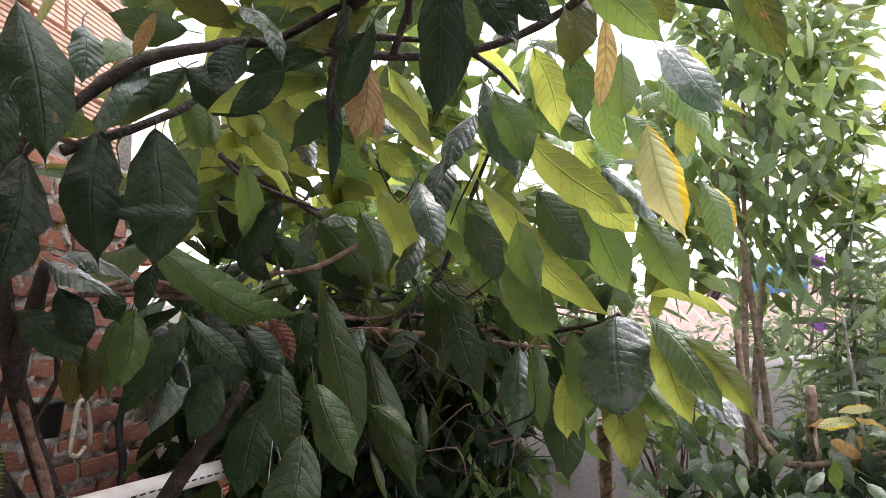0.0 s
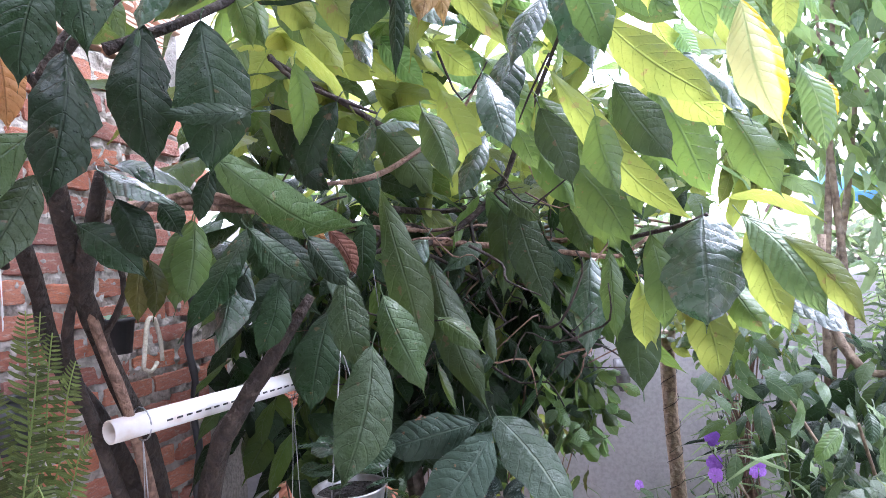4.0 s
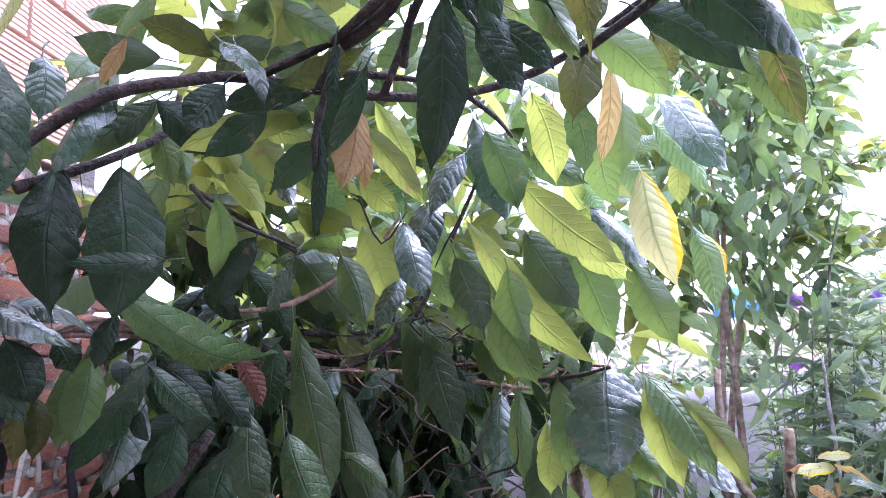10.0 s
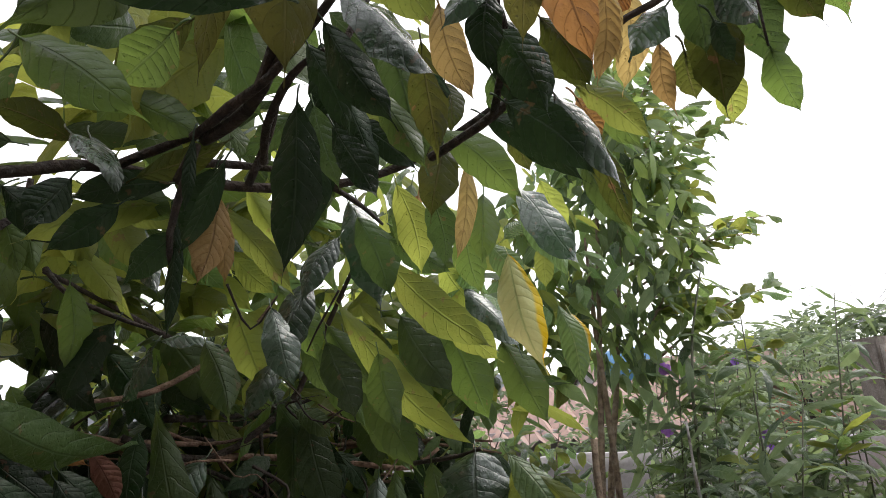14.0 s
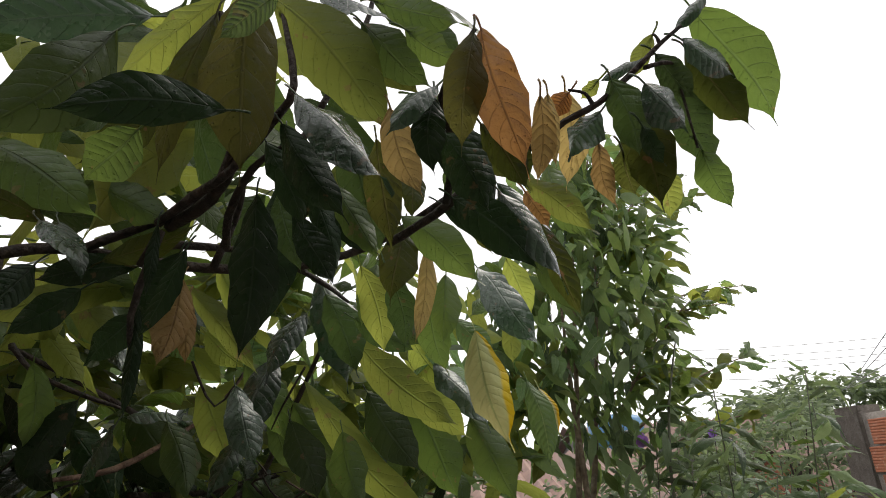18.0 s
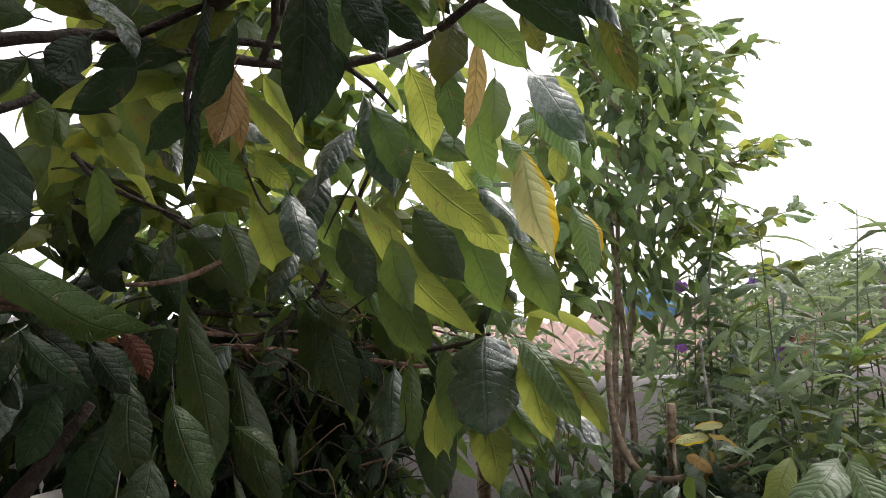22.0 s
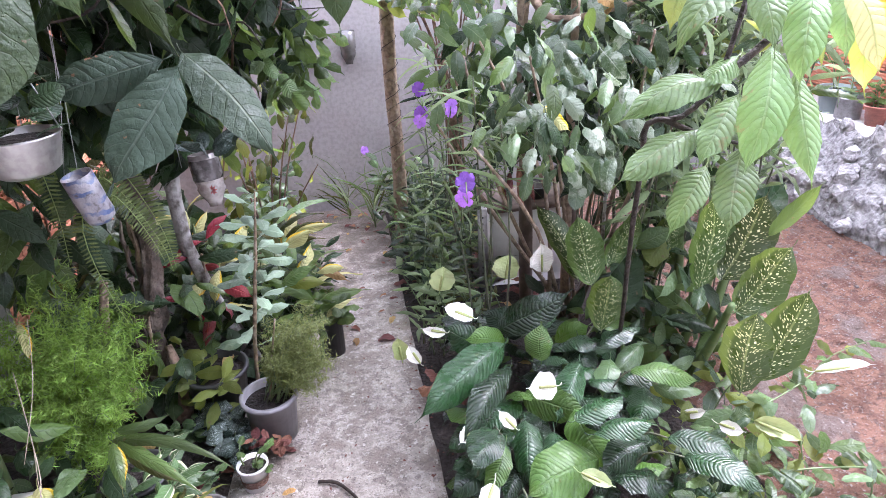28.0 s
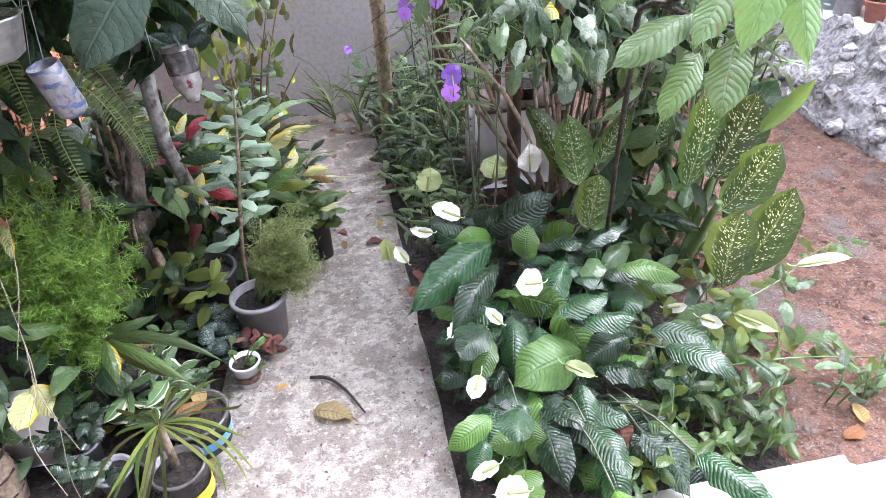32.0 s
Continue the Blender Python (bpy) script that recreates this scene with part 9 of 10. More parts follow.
pot("bowl", (1.1, 3.06, 0.425), 0.085, 0.07, BLACK, "dark shallow bowl on the old cabinet", 0.7, 0.004)

# dark leaves against the block wall, added to cover and dim its bright face
climber = Plant("wall_climber", "dark climbing leaves added to dim the block wall", "vine", (-1.2, 2.9, 0.0))
for k in range(5):
    y = 2.4 + 0.3 * k
    climber.limb([(-1.2, 2.9, -0.02), (-1.22, 0.5 * (y + 2.9), 0.5), (-1.2, y, rv(0.9, 1.4))], [0.007, 0.005, 0.003], TWIG, "stem", 5)
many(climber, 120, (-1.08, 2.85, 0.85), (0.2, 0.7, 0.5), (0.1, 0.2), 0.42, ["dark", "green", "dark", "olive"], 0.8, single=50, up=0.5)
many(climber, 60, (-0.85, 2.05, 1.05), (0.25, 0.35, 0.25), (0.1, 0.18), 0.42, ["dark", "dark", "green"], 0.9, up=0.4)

# thin pale aerial roots hanging in the near corner
for pts in (((-0.73, 1.52, 0.72), (-0.66, 1.37, 0.61), (-0.64, 1.29, 0.49), (-0.56, 1.20, 0.38)), ((-0.66, 1.37, 0.61), (-0.62, 1.27, 0.55), (-0.65, 1.20, 0.44), (-0.58, 1.11, 0.33)), ((-0.74, 1.68, 0.78), (-0.68, 1.49, 0.69), (-0.71, 1.39, 0.53)), ((-0.64, 1.29, 0.49), (-0.62, 1.27, 0.41), (-0.65, 1.25, 0.2), (-0.63, 1.24, -0.02))):
    g = Geo()
    g.tube(pts, [0.0011, 0.0009], 5, 0.2, 5)
    tagged(part("aerial_root", g, ROOT), "thin pale aerial root hanging among the leaves", "root", "aerial roots")
herb((-0.56, 1.72, 0.0), 0.22, 9, (0.09, 0.15), 0.36, "variegated", "variegated_plant", "plant with white-edged green leaves among the pots", "lance", 0.12, stems=3)
herb((-0.5, 1.6, 0.0), 0.16, 7, (0.08, 0.13), 0.36, "variegated", "variegated_plant", "plant with white-edged green leaves among the pots", "lance", 0.1, stems=3)
herb((-0.72, 2.32, 0.0), 0.5, 7, (0.12, 0.2), 0.4, "green", "shade_herb", "broad-leaved green herb beside the old trunk", "", 0.16, stems=3)
herb((-0.5, 2.1, 0.0), 0.3, 7, (0.1, 0.17), 0.36, "lime", "shade_herb", "yellow-green leafy herb beside the old trunk", "", 0.14, stems=3)


# ---- things hung on the tree and the wall ----
pipe = thing("pvc_pipe", "white pvc pipe with drilled holes, hung by wires from the tree", "pipe", (-0.8, 1.42, 1.53))
a, b = Vector((-0.893, 1.163, 1.533)), Vector((-0.690, 1.72, 1.545))
g = Geo()
d = (b - a).normalized()
u = d.cross(Vector((0, 0, 1))).normalized()
w = u.cross(d)
ring = lambda c, r: [c + r * (math.cos(t) * u + math.sin(t) * w) for k in range(18) for t in [2 * math.pi * k / 18]]
g.grid([ring(a + d * 0.12, 0.021), ring(a + d * 0.001, 0.021), ring(a, 0.0245), ring(b, 0.0245), ring(b, 0.021)], close=True)
part("tube", g, PVC, pipe)
for k in range(16):
    c = a + d * (0.12 + 0.024 * k) - u * -0.0
    g = Geo()
    q = c + (-u) * 0.0
    n_ = (u * 1.0 + w * -0.1).normalized()
    g.box((-0.007, -0.0008, -0.002), (0.007, 0.0008, 0.002))
    slot = part("slot", g, BLACK, pipe)
    slot.matrix_basis = Matrix.Translation(c + n_ * 0.0245) @ Matrix((d, n_, w)).transposed().to_4x4()
for c, drop in ((a + d * 0.07, 0.6), (b - d * 0.1, 0.55)):
    hook = thing("wire_hanger", "thin wire hanger looped over the pipe", "wire", tuple(c), "wire hangers")
    g = Geo()
    g.tube([c + 0.035 * (math.cos(t) * u + math.sin(t) * w) for k in range(15) for t in [6.0 * k / 14]], [0.0016], 5, 0, 1)
    g.tube([c - w * 0.035, c - w * 0.16 + u * 0.004, c - w * drop], [0.0014], 4)
    g.tube([c - w * 0.035, c - w * 0.2 - u * 0.012, c - w * drop - u * 0.06], [0.0012], 4)
    part("loop", g, WIRE, hook)

# black pot with a rope on the brick wall
wp = thing("wall_pot", "small black pot hanging on the brick wall", "pot", (-1.24, 1.62, 1.66))
g = Geo()
g.lathe([(0.001, 0.0), (0.035, 0.0), (0.045, 0.09), (0.05, 0.09), (0.05, 0.1), (0.042, 0.1), (0.04, 0.08), (0.001, 0.08)], (-1.24, 1.62, 1.64), 18)
part("shell", g, BLACK, wp)
for k in range(6):
    g = Geo()
    dd = Vector((math.cos(k), math.sin(k), 0.6)).normalized()
    g.leaf((-1.24, 1.62, 1.73), Vector((-1.24, 1.62, 1.73)) + dd * 0.04, facing_for(dd, 1), 0.02, 0.1, 0.1, 0.02, SHAPES["oval"], 5, 2)
    part("leaf", g, LEAF["grey"], wp)
g = Geo()
g.tube([(-1.19, 1.655, 1.59), (-1.185, 1.66, 1.66), (-1.18, 1.67, 1.725), (-1.185, 1.70, 1.73), (-1.19, 1.72, 1.71), (-1.19, 1.735, 1.66), (-1.195, 1.745, 1.60)], [0.0065], 7, 0.25)
g.tube([(-1.19, 1.655, 1.59), (-1.185, 1.68, 1.578), (-1.19, 1.715, 1.6)], [0.0065], 7, 0.25)
tagged(part("rope_loop", g, ROPE), "pale twisted rope looped on the wall pot", "rope")
g = Geo()
pts = [(-1.26 + 0.01 * math.sin(k), 1.985 + 0.006 * math.sin(k * 0.7), 1.82 - 0.04 * k) for k in range(34)]
g.tube(pts, [0.014 if k % 2 else 0.0115 for k in range(34)], 8, 0, 2)
tagged(part("ribbed_hose", g, BLACK), "black ribbed hose hanging down the wall", "hose")
sp = thing("square_pot", "black square pot hung on the brick wall with wire", "pot", (-1.23, 1.22, 1.5))
g = Geo()
g.box((-1.297, 1.262, 1.455), (-1.262, 1.335, 1.588))
g.box((-1.262, 1.258, 1.578), (-1.255, 1.339, 1.592))
part("shell", g, BLACK, sp)
g = Geo()
g.tube([(-1.21, 1.17, 1.72), (-1.2, 1.165, 1.5), (-1.21, 1.17, 1.2)], [0.002], 4)
g.tube([(-1.21, 1.17, 1.72), (-1.2, 1.18, 1.62), (-1.19, 1.17, 1.3)], [0.0016], 4)
part("wire", g, WIRE, sp)


def frond(root, pts, width, mat="fern", pairs=38, droop=0.0):
    """A fern frond: a midrib with rows of narrow leaflets."""
    pts = [Vector(p) for p in pts]
    g = Geo()
    g.tube(pts, [0.002, 0.001], 5)
    n = len(pts) - 1
    for k in range(pairs):
        u = (0.06 + 0.94 * k / pairs) * n
        i = min(int(u), n - 1)
        c = pts[i].lerp(pts[i + 1], u - i)
        d = (pts[i + 1] - pts[i]).normalized()
        up = Vector((0.2, -0.7, 0.7))
        s = d.cross(up).normalized()
        nn = s.cross(d)
        L_ = width * (1 - 0.75 * (k / pairs) ** 2) * (0.75 if k < 3 else 1)
        for sg in (-1, 1):
            e = c + (s * sg + d * 0.3 - Vector((0, 0, droop))).normalized() * L_
            g.leaf(c, e, nn, L_ * 0.22, 0.05, 0.1, 0.02, SHAPES["narrow"], 4, 2, 0.0)
    return part("frond", g, LEAF[mat], root)


fern = thing("hanging_fern", "sword fern with long arching fronds in a hanging pot", "fern", (-1.0, 0.75, 1.5))
frond(fern, [(-1.1, 0.42, 1.70), (-1.0, 0.55, 1.715), (-0.93, 0.66, 1.66), (-0.9, 0.76, 1.58), (-0.89, 0.82, 1.48)], 0.036, pairs=38)
frond(fern, [(-0.86, 0.9, 1.35), (-0.84, 0.91, 1.5), (-0.82, 0.92, 1.65), (-0.81, 0.93, 1.79)], 0.036, pairs=40)
frond(fern, [(-0.86, 0.9, 1.35), (-0.8, 0.88, 1.48), (-0.76, 0.86, 1.53), (-0.73, 0.86, 1.45)], 0.034, pairs=32)
frond(fern, [(-0.95, 0.85, 1.3), (-0.92, 0.83, 1.5), (-0.9, 0.8, 1.6), (-0.88, 0.77, 1.6)], 0.036, pairs=32)
frond(fern, [(-0.876, 0.957, 1.395), (-0.898, 0.929, 1.524), (-0.889, 0.907, 1.635), (-0.892, 0.895, 1.686)], 0.045, pairs=27)
frond(fern, [(-0.876, 0.957, 1.395), (-0.853, 0.938, 1.579), (-0.830, 0.920, 1.716), (-0.819, 0.910, 1.794)], 0.05, pairs=27)
frond(fern, [(-0.876, 0.957, 1.395), (-0.808, 0.950, 1.534), (-0.772, 0.936, 1.650), (-0.747, 0.930, 1.707)], 0.045, pairs=27)
frond(fern, [(-0.876, 0.957, 1.395), (-0.907, 0.928, 1.457), (-0.902, 0.907, 1.537), (-0.908, 0.894, 1.557)], 0.045, pairs=27)
frond(fern, [(-0.876, 0.957, 1.395), (-0.798, 0.954, 1.471), (-0.759, 0.941, 1.558), (-0.731, 0.937, 1.585)], 0.04, pairs=27)
frond(fern, [(-0.876, 0.957, 1.395), (-0.829, 0.944, 1.559), (-0.799, 0.928, 1.687), (-0.780, 0.921, 1.755)], 0.045, pairs=27)
g = Geo()
g.lathe([(0.001, 0.0), (0.07, 0.0), (0.1, 0.15), (0.09, 0.15), (0.085, 0.12), (0.001, 0.12)], (-0.95, 0.82, 1.2))
part("pot", g, BLACK, fern)

# aluminium bowl planter on wires
bowl = thing("bowl_planter", "dull aluminium bowl with a round-leaved plant, hung on wires", "planter", (-0.49, 1.46, 1.2))
g = Geo()
c = (-0.508, 1.46, 1.235)
g.lathe([(0.001, 0.008), (0.05, 0.008), (0.068, 0.02), (0.083, 0.088), (0.087, 0.092), (0.083, 0.094), (0.079, 0.088), (0.066, 0.026), (0.001, 0.026)], c, 32)
part("bowl", g, STEEL, bowl)
g = Geo()
g.lathe([(0.001, 0.085), (0.05, 0.082), (0.0795, 0.078)], c, 20)
part("soil", g, SOIL, bowl)
for k in range(3):
    t = k * 2.09 + 0.4
    g = Geo()
    g.tube([(c[0] + 0.083 * math.cos(t), c[1] + 0.083 * math.sin(t), c[2] + 0.093), (c[0] + 0.04 * math.cos(t), c[1] + 0.04 * math.sin(t), c[2] + 0.25), (c[0], c[1], c[2] + 0.42)], [0.0016], 5)
    part("wire", g, WIRE, bowl)
for k in range(16):
    t = k * 2.4
    q = Vector((c[0] + 0.04 * math.cos(t), c[1] + 0.04 * math.sin(t), c[2] + 0.09 + 0.008 * k))
    dd = Vector((math.cos(t), math.sin(t), 0.3)).normalized()
    g = Geo()
    g.leaf(q, q + dd * 0.075, facing_for(dd, 1.0), 0.052, 0.05, 0.1, 0.03, SHAPES["round"], 6, 4, 0.0)
    part("leaf", g, LEAF["dark" if k % 3 else "wet"], bowl)


def bottle(at, tilt, r, h, mat, band, label, foot=False):
    """A cut drink bottle hung neck down as a planter."""
    p = thing("bottle_planter", label, "planter", at, "bottle planters")
    m = Matrix.Translation(at) @ pose(0, 0, 0, tilt[0], tilt[1], 0)
    def add(name, prof, mt, lb=""):
        g = Geo()
        g.lathe(prof, (0, 0, 0), 20)
        g.v = [tuple(m @ Vector(v)) for v in g.v]
        return part(name, g, mt, p, lb)
    add("shell", [(0.001, -h), (r * 0.62, -h), (r * 0.9, -h * 0.94), (r, -h * 0.82), (r * 0.97, -h * 0.6), (r, -h * 0.4), (r, 0.0), (r * 0.95, 0.0), (r * 0.93, -h * 0.3)] if foot else [(0.001, -h), (r * 0.45, -h), (r * 0.5, -h * 0.93), (r * 0.86, -h * 0.76), (r * 0.97, -h * 0.66), (r * 0.9, -h * 0.58), (r, -h * 0.5), (r, 0.0), (r * 0.95, 0.0), (r * 0.93, -h * 0.3)], mat)
    add("soil", [(0.001, -0.02), (r * 0.86, -0.024), (r * 0.88, -h * 0.5), (r * 0.7, -h * 0.74), (0.001, -h * 0.8)], SOIL)
    if band:
        add("band", [(r * 0.95, -h * 0.52), (r + 0.0015, -h * 0.46), (r + 0.002, -h * 0.09)], band, "dark soil showing through the plastic")
        g = Geo()
        for k in range(9):
            d = Vector((math.cos(k * 0.7), 0.0, math.sin(k * 0.7)))
            c = Vector((0.2 * r, -0.93 * r, -0.66 * h))
            g.leaf(c, c + d * 0.016 + Vector((0, 0.002, 0)), (0, -1, 0), 0.006, 0.02, 0.1, 0.0, SHAPES["narrow"], 5, 2)
        g.v = [tuple(m @ Vector(v)) for v in g.v]
        part("print", g, LEAF["red"], p, "faded red star print")
    return p, m


bottle((-0.475, 1.6, 1.19), (8, -11), 0.037, 0.13, PRINT, None, "white and blue printed bottle cut as a hanging planter", True)
p, m = bottle((-0.262, 1.96, 1.115), (-6, -5), 0.043, 0.16, FILM, SMOKED, "cloudy clear bottle of dark soil hung as a planter")
for k in range(9):
    t = k * 2.4
    dd = Vector((math.cos(t), math.sin(t), rv(0.1, 0.9))).normalized()
    q = Vector((-0.25, 1.96, 1.11)) + dd * 0.03
    g = Geo()
    g.leaf(q, q + dd * 0.09, facing_for(dd, 0.6), 0.045, 0.08, 0.1, 0.03, SHAPES["oval"], 6, 4)
    part("leaf", g, LEAF["silver"], p)
for bx, bz in ((-0.08, 1.12), (0.23, 1.17)):
    bottle((bx, 4.245, bz), (0, 0), 0.05, 0.2, PLATE, None, "small bottle planter fixed to the grey wall")
fern2 = thing("sword_fern", "sword fern with a long hanging frond", "fern", (-0.5, 1.72, 1.15))
frond(fern2, [(-0.622, 2.083, 1.060), (-0.520, 2.014, 1.066), (-0.443, 1.932, 0.981), (-0.397, 1.879, 0.898), (-0.380, 1.847, 0.807)], 0.052, pairs=44)
frond(fern2, [(-0.52, 1.72, 1.12), (-0.46, 1.72, 1.14), (-0.41, 1.74, 1.04), (-0.37, 1.75, 0.92), (-0.36, 1.75, 0.84)], 0.034, pairs=30)
frond(fern2, [(-0.52, 1.72, 1.12), (-0.43, 1.68, 1.1), (-0.38, 1.68, 1.0), (-0.36, 1.7, 0.9)], 0.03)
frond(fern2, [(-0.52, 1.76, 1.12), (-0.55, 1.72, 1.0), (-0.53, 1.7, 0.85), (-0.5, 1.7, 0.72)], 0.03)
frond(fern2, [(-0.62, 1.8, 1.3), (-0.62, 1.76, 1.2), (-0.61, 1.75, 1.05), (-0.62, 1.75, 0.9)], 0.035)
g = Geo()
g.lathe([(0.001, 0.0), (0.03, 0.0), (0.04, 0.08), (0.036, 0.08), (0.033, 0.065), (0.001, 0.065)], (-0.53, 1.75, 1.05))
part("pot", g, BLACK, fern2)
for k in range(5):
    x, y = rv(-0.75, -0.3), rv(1.5, 2.1)
    g = Geo()
    g.tube([(x, y, 1.9), (x + rv(-0.05, 0.05), y, 1.5), (x + rv(-0.05, 0.05), y, rv(1.0, 1.25))], [0.0013], 4)
    tagged(part("hanging_wire", g, WIRE), "thin wire hanging from the branches", "wire", "hanging wires")

# ---- right side: rock bank, ledge, pots ----
g = Geo()
rows = []
for j in range(50):
    y = 1.2 + 3.4 * j / 49
    row = []
    for i in range(16):
        u = i / 15
        x = 2.86 + 0.32 * u + 0.05 * noise.noise(Vector((y * 3, u * 3, 0)))
        z = 0.06 + 0.46 * min(1.0, u * 1.25) + 0.09 * noise.noise(Vector((y * 6, u * 5, 2))) * (1 if 0 < i < 14 else 0.2) + 0.04 * noise.noise(Vector((y * 17, u * 15, 2)))
        row.append((x, y, z if i else -0.04))
    rows.append(row)
g.grid(rows)
structure(part("rock_bank", g, ROCK, None, smooth=False), "bank of broken grey rock below the ledge", "rock")
g = Geo()
g.box((3.16, 1.2, 0.3), (3.52, 4.7, 0.53))
structure(part("ledge", g, LEDGE), "pale concrete ledge along the block wall", "ledge")
RR = random.Random(9)
for k in range(70):
    y, u = RR.uniform(1.4, 4.4), RR.uniform(0, 0.9)
    s = RR.uniform(0.03, 0.09)
    g = Geo()
    ph = [[(math.cos(q * 1.047) * math.sin(t * 0.63) * s * RR.uniform(0.75, 1.25), math.sin(q * 1.047) * math.sin(t * 0.63) * s * RR.uniform(0.75, 1.25), math.cos(t * 0.63) * s * RR.uniform(0.6, 0.9)) for q in range(6)] for t in (0.15, 1.2, 2.4, 3.6, 4.8)]
    g.grid(ph, close=True)
    st = part("stone", g, ROCK, None, smooth=False)
    st.location = (2.84 + 0.34 * u, y, 0.06 + 0.46 * min(1.0, u * 1.25) + 0.02)
    st.rotation_euler = (RR.uniform(0, 3), RR.uniform(0, 3), 0)
    tagged(st, "broken grey stone on the bank", "stone", "stones on the bank")
g = Geo()
for k in range(700):
    x, y, s = 2.86 - 1.35 * RR.random() ** 1.7, RR.uniform(1.05, 4.0), RR.uniform(0.002, 0.009) * (1 if k % 23 else 2.2)
    z = 0.014 + bumps(x, y, 3, 0.03) + bumps(x, y, 14, 0.018) + 0.05 * max(0, x - 2.2)
    g.lathe([(0.001, -0.5 * s), (s, 0), (s * 0.7, 0.4 * s), (0.001, 0.5 * s)], (x, y, z), 5, RR.uniform(0.5, 1.3))
tagged(part("pebbles", g, GRAVEL, smooth=False), "small grey stones on the red earth", "pebbles", kind="stuff")
g = Geo()
for k in range(2600):
    x, y, s = RR.uniform(1.3, 2.9), RR.uniform(1.07, 4.0), RR.uniform(0.004, 0.012) * (1 if k % 8 else 2.4)
    z = 0.015 + bumps(x, y, 3, 0.03) + bumps(x, y, 14, 0.018) + 0.05 * max(0, x - 2.2) - 0.09 * max(0.0, 1.5 - x) / 0.25
    h = RR.uniform(0.4, 0.9)
    g.lathe([(0.001, -0.5 * s), (s, 0), (s * 0.75, h * 0.5 * s), (0.001, h * s)], (x, y, z), 5, RR.uniform(0.6, 1.3))
tagged(part("clods", g, RED_SOIL, smooth=False), "crumbled clods of red earth", "clods", kind="stuff")
pot("terrace_pot", (3.29, 3.72, 0.53), 0.1, 0.16, TEAL_P, "grey-green plastic pot on the ledge", 0.8, 0.01)
pot("saucepan_pot", (3.27, 3.56, 0.53), 0.075, 0.13, STEEL, "old aluminium saucepan used as a pot on the ledge", 1.0, 0.003)
pot("terracotta_pot", (3.29, 3.36, 0.53), 0.07, 0.12, BRICK, "small patterned clay pot on the ledge", 0.7)
herb((3.29, 3.72, 0.68), 0.35, 7, (0.08, 0.16), 0.3, "pale", "ledge_plant", "thin pale plant in a pot on the ledge", "lance", 0.15)
herb((3.27, 3.56, 0.64), 0.16, 8, (0.05, 0.1), 0.35, "grey", "ledge_plant", "grey-green plant in a saucepan on the ledge", "oval", 0.1)
herb((3.29, 3.36, 0.63), 0.16, 8, (0.06, 0.12), 0.35, "pale", "ledge_plant", "pale leafy plant on the ledge", "oval", 0.1)
herb((3.25, 2.8, 0.53), 0.3, 8, (0.1, 0.18), 0.3, "pale", "ledge_plant", "pale leafy plant on the ledge", "lance", 0.15)

# tall herb with a whorl of long leaves
tall = Plant("tall_herb", "tall green herb topped by a whorl of long leaves", "plant", (1.5, 2.15, 0.0))
tall.limb([(1.5, 2.15, -0.02), (1.5, 2.18, 0.9), (1.51, 2.2, 1.53), (1.65, 2.2, 1.83)], [0.007, 0.006, 0.005, 0.004], STEM, "stem")
for k in range(16):
    a = k * 2.4
    d = Vector((math.cos(a), math.sin(a), rv(-0.1, 0.8))).normalized()
    c = Vector((1.65, 2.2, 1.83)) - Vector((0.02, 0, 0.05)) * (k / 5)
    ln = rv(0.12, 0.2)
    tall.leaf(c, c + d * ln, facing_for(d, 1.0), ln * 0.22, "pale" if k % 2 else "lime", 0.12, "lance", stalk=0.0)
tall2 = Plant("tall_herb", "tall dark-stemmed herb with long wavy leaves", "plant", (1.38, 2.6, 0.0))
tall2.limb([(1.38, 2.6, -0.02), (1.3, 2.6, 1.0), (1.32, 2.6, 2.0), (1.45, 2.62, 2.5)], [0.008, 0.007, 0.006, 0.003], DULL_STEM, "stem")
for k in range(34):
    u = k / 33
    c = Vector((1.32, 2.6, 1.2)).lerp(Vector((1.45, 2.62, 2.5)), u)
    a = k * 2.4
    d = Vector((math.cos(a), math.sin(a), rv(-0.5, 0.3))).normalized()
    ln = rv(0.16, 0.26)
    tall2.leaf(c, c + d * ln, facing_for(d, 0.8), ln * 0.2, "glossy" if k < 26 else "green", 0.14, "lance", wave=0.08, stalk=0.0)

# ---- beyond the wall ----
def house(name, label, x0, x1, y0, y1, eave, ridge, wallmat):
    h = thing(name, label, "house", (0.5 * (x0 + x1), 0.5 * (y0 + y1), 0.0))
    g = Geo()
    g.box((x0, y0, -0.1), (x1, y1, eave))
    ym = 0.5 * (y0 + y1)
    o = len(g.v)
    g.v.extend([(x0, y0, eave), (x0, y1, eave), (x0, ym, ridge), (x1, y0, eave), (x1, y1, eave), (x1, ym, ridge)])
    g.face((o, o + 2, o + 1))
    g.face((o + 3, o + 4, o + 5))
    part("wall", g, wallmat, h, smooth=False)
    roof = Geo()
    n = int((x1 - x0 + 0.6) / 0.09)
    for side in (0, 1):
        ya, za = (y0 - 0.35, eave - 0.12) if side == 0 else (y1 + 0.35, eave - 0.12)
        rows = []
        for s in range(7):
            u = s / 6
            rows.append([(x0 - 0.3 + 0.09 * i, ya + (ym - ya) * u, za + (ridge + 0.08 - za) * u + 0.035 * math.cos(math.pi * i) + 0.02 * noise.noise(Vector((i * 0.3, s, side)))) for i in range(n)])
        roof.grid(rows)
    part("roof", roof, TILE, h, smooth=False)
    return h


house("tiled_house", "low house with an old clay-tile roof behind the garden wall", 0.2, 3.6, 7.2, 10.5, 1.75, 2.2, PLASTER)
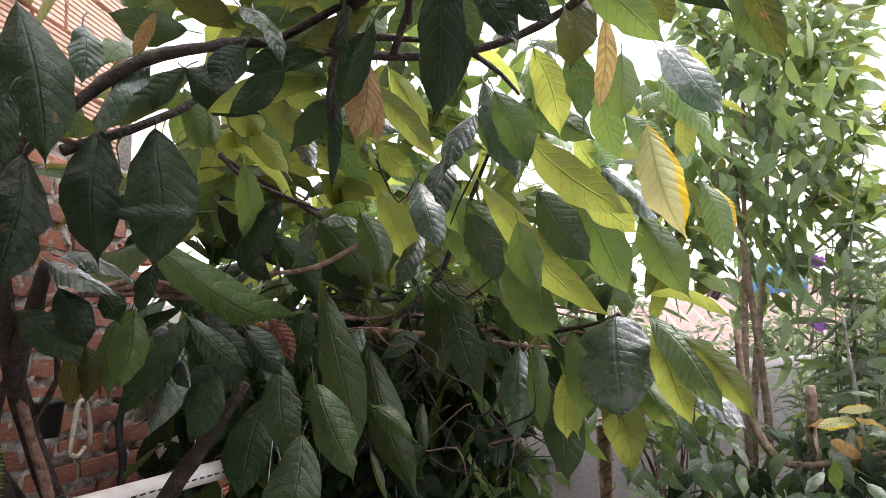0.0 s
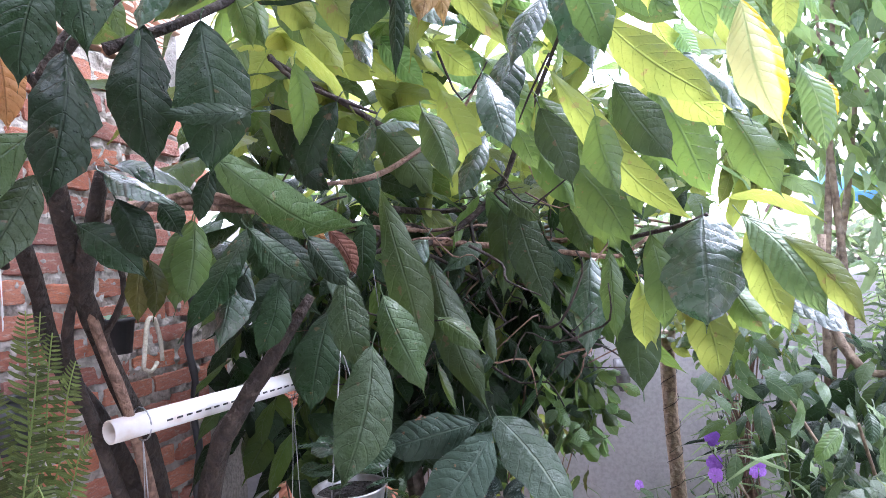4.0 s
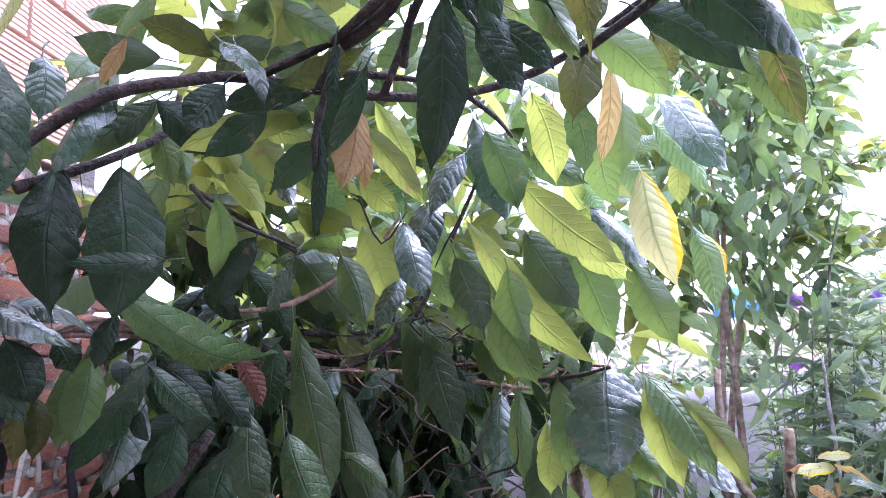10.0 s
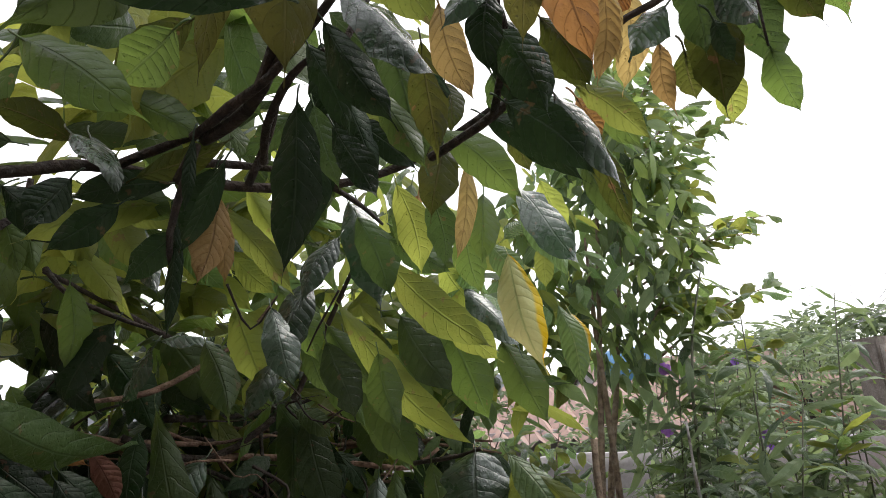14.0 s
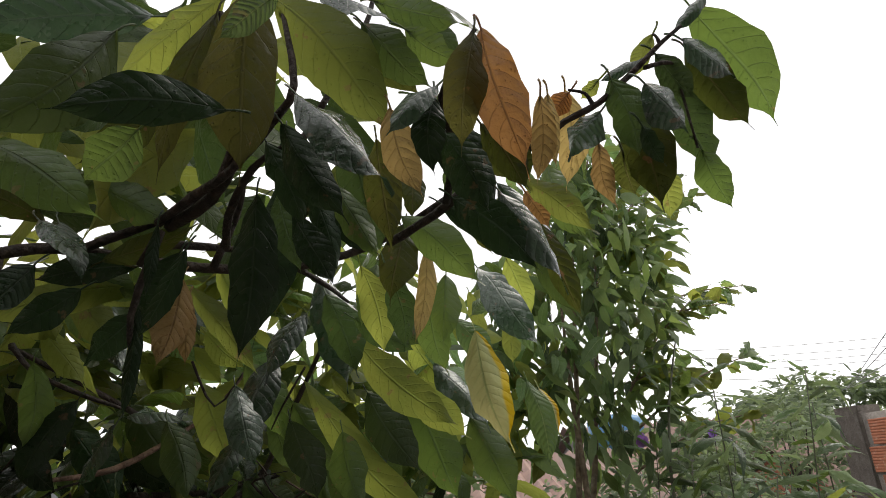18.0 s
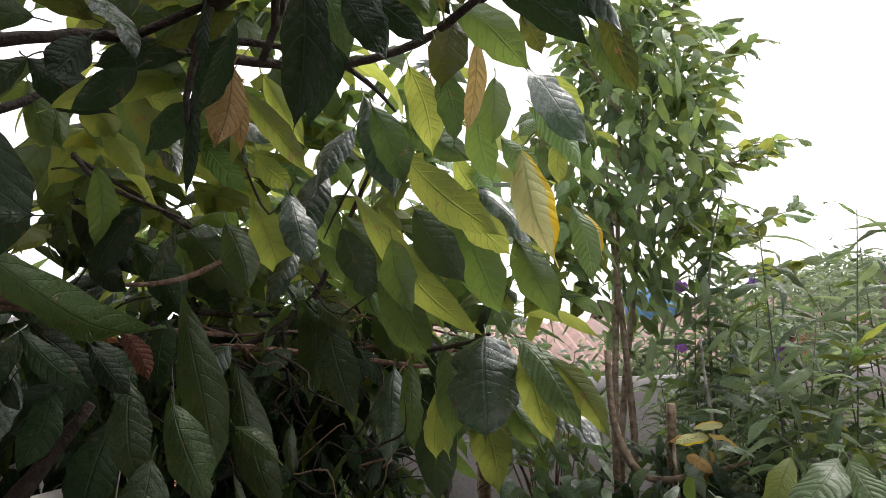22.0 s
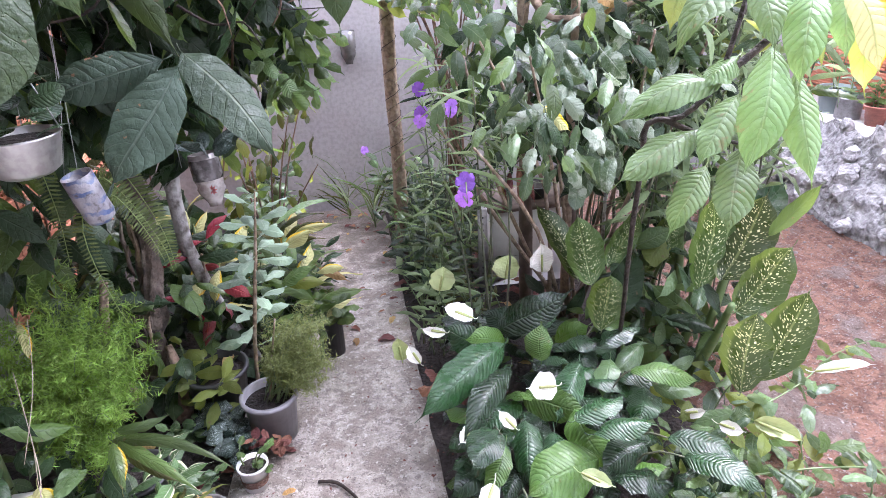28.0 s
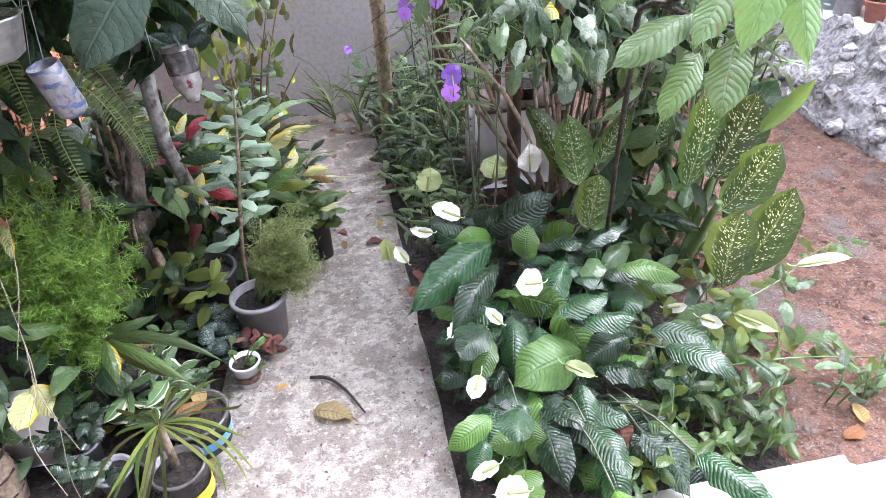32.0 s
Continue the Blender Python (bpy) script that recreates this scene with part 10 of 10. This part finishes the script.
house("tiled_house", "far house with a clay-tile roof", 5.0, 11.0, 15.0, 19.0, 2.4, 3.1, PLASTER)
house("brick_house", "orange brick outhouse with a tiled roof", 5.4, 8.5, 7.6, 9.6, 1.75, 2.15, BLOCK)
g = Geo()
g.lathe([(0.001, 0.0), (0.45, 0.0), (0.5, 0.5), (0.42, 0.56), (0.3, 0.6), (0.001, 0.62)], (4.2, 11.5, 2.35), 20)
g.box((3.9, 11.2, -0.1), (4.5, 11.8, 2.35))
tagged(part("water_tank", g, BLUE_P), "blue plastic water tank on a stand", "tank")


def far_tree(at, centre, radii, n, size, ratio=0.4, label="leafy bush behind the garden wall", name="bush", single=0):
    p = Plant(name, label, "tree", at)
    p.root["group"] = "trees behind the wall"
    c = Vector(centre)
    p.limb([at, Vector(at).lerp(c, 0.6), c], [0.06, 0.04, 0.015], BARK, "trunk")
    for k in range(7):
        p.limb([Vector(at).lerp(c, 0.6), inside(centre, [0.8 * v for v in radii])], [0.02, 0.005], BARK, "branch", 5)
    g = Geo()
    for q in range(26):
        cc = inside(centre, radii)
        for k in range(n // 26):
            b = inside(cc, (0.3 * radii[0], 0.3 * radii[1], 0.3 * radii[2]))
            d = hang((0, 0), 0.2)
            g.leaf(b, b + d * rv(*size), facing_for(d), rv(*size) * ratio, 0.1, 0.1, 0.0, SHAPES["oval"], 3, 2)
    tagged(part("foliage", g, LEAF["far"], p.root), kind="stuff")


far_tree((3.6, 6.2, -0.03), (3.6, 6.2, 1.75), (1.0, 0.8, 0.75), 2200, (0.07, 0.13))
far_tree((4.6, 7.0, -0.03), (4.6, 7.0, 1.9), (1.0, 0.8, 0.75), 2000, (0.07, 0.13))
far_tree((2.2, 6.3, -0.03), (2.2, 6.3, 1.5), (0.9, 0.6, 0.55), 1500, (0.07, 0.13))
far_tree((0.6, 6.0, -0.03), (0.6, 6.0, 1.7), (0.9, 0.6, 0.6), 1500, (0.08, 0.15))
far_tree((-1.2, 6.5, -0.03), (-1.0, 6.5, 2.0), (1.2, 0.8, 0.9), 1800, (0.1, 0.18))
far_tree((7.5, 12.0, -0.03), (7.5, 12.0, 2.3), (1.8, 1.2, 0.9), 1500, (0.15, 0.25))
far_tree((12.0, 18.0, -0.03), (12.0, 18.0, 3.0), (3.0, 1.5, 1.2), 1500, (0.25, 0.4))
far_tree((18.0, 22.0, -0.03), (18.0, 22.0, 3.3), (4.0, 2.0, 1.4), 1500, (0.3, 0.5))
palm = Plant("palm", "feathery palm far behind the houses", "palm tree", (17.5, 27.0, -0.03))
palm.limb([(17.5, 27.0, -0.03), (17.6, 27, 2.5), (17.5, 27, 4.0)], [0.2, 0.16, 0.12], BARK_PALE, "trunk")
for k in range(13):
    a = k * 0.48
    c = Vector((17.5, 27.0, 4.0))
    dd = Vector((math.cos(a), math.sin(a), 0))
    frond(palm.root, [c, c + dd * 0.5 + Vector((0, 0, 0.5)), c + dd * 1.1 + Vector((0, 0, 0.55)), c + dd * 1.7 + Vector((0, 0, 0.1))], 0.45, "far", 16, 0.4)
for k, (z0, z1) in enumerate(((5.72, 5.7), (5.4, 5.42), (5.15, 5.2), (4.95, 5.0), (4.1, 4.7))):
    g = Geo()
    g.tube([(4.0, 20.0, z1 + 0.1), (12.0, 20.0, z1 - 0.15), (22.0, 20.0, z0 + 0.2)], [0.008], 4, 0, 4)
    tagged(part("cable", g, GREY_POT), "thin grey overhead power cable", "cable", "overhead cables")
for k, z in enumerate((4.0, 3.8, 3.55, 3.35)):
    g = Geo()
    g.tube([(20.0, 28.0, 4.6 + 0.1 * k), (15.0, 20.0, 4.1), (9.0, 10.5, z)], [0.008], 4, 0, 4)
    tagged(part("cable", g, GREY_POT), "thin grey overhead power cable", "cable", "overhead cables")
g = Geo()
g.grid([[(-400 + 40 * i, 330 - 0.0004 * (i * 40 - 600) ** 2 * 0.1, z) for z in (-5.0, 20 + 14 * noise.noise(Vector((i * 0.45, 3, 0))) + 8 * noise.noise(Vector((i * 1.3, 9, 0))), 20.1 + 14 * noise.noise(Vector((i * 0.45, 3, 0))) + 8 * noise.noise(Vector((i * 1.3, 9, 0))))] for i in range(34)])
structure(part("backdrop", g, HILL), "hazy grey hills on the horizon", "hills")

# dry litter and grit on the path and under the pots
g = Geo()
for k in range(500):
    x, y = RR.uniform(-0.36, 0.36), RR.uniform(1.06, 4.1)
    s = RR.uniform(0.003, 0.009)
    if RR.random() < 0.6:
        x = RR.choice((-0.33, 0.34)) + RR.gauss(0, 0.05)
    a = RR.uniform(0, 3.1)
    d, w = Vector((math.cos(a), math.sin(a), 0)), Vector((-math.sin(a), math.cos(a), 0))
    c = Vector((x, y, 0.009))
    o = len(g.v)
    g.v.extend(tuple(p) for p in (c - d * s, c - w * 0.5 * s + Vector((0, 0, 0.4 * s)), c + d * s, c + w * 0.5 * s))
    g.face((o, o + 1, o + 2))
    g.face((o, o + 2, o + 3))
tagged(part("leaf_litter", g, LEAF["brown"], smooth=False), "crumbs of dry leaf and grit on the path", "litter", kind="stuff")


# ---- the bricks of the walls ----
for k in range(19):
    zc = 2.453 - 0.0785 * k
    off = (0.0, 0.105)[k % 2] + (0.02, -0.015, 0.0, 0.03)[k % 4]
    y = 0.53 + off
    while y < 2.06:
        ln = 0.197 + RND.uniform(-0.01, 0.012)
        lay(BRICKS[RND.randrange(9)], wall_west, (WX + RND.uniform(-0.004, 0.008), y + ln / 2, zc + RND.uniform(-0.005, 0.005)), ln, 0.057 + RND.uniform(-0.006, 0.006), RND.uniform(-0.02, 0.02), RND.uniform(-0.02, 0.02))
        y += ln + 0.02
block_rows(wall_west, ridged_pale, WX - 0.005, 0.3, 2.12, 2.545, 3.65)
block_rows(wall_west, ridged, WX - 0.005, 2.58, 4.3, 0.0, 1.98)
block_rows(wall_east, ridged, EX, 1.6, 4.36, 0.42, 2.26, math.pi)
g = Geo()
for y, z0, z1 in ((0.945, 2.31, 2.2), (0.948, 2.07, 1.93), (1.09, 2.32, 2.27), (1.31, 1.9, 1.74)):
    n_ = int((z0 - z1) / 0.02)
    g.grid([[(WX + 0.0135 + 0.002 * noise.noise(Vector((y * 9, z * 30, 0))), y + s * (0.0022 + 0.0022 * noise.noise(Vector((y, z * 25, 3)))) + 0.002 * noise.noise(Vector((0, z * 12, y))), z) for s in (-1, 1)] for k in range(n_ + 1) for z in [z0 - (z0 - z1) * k / n_]])
part("lime_runs", g, LEDGE, wall_west, "white runs of lime wash")
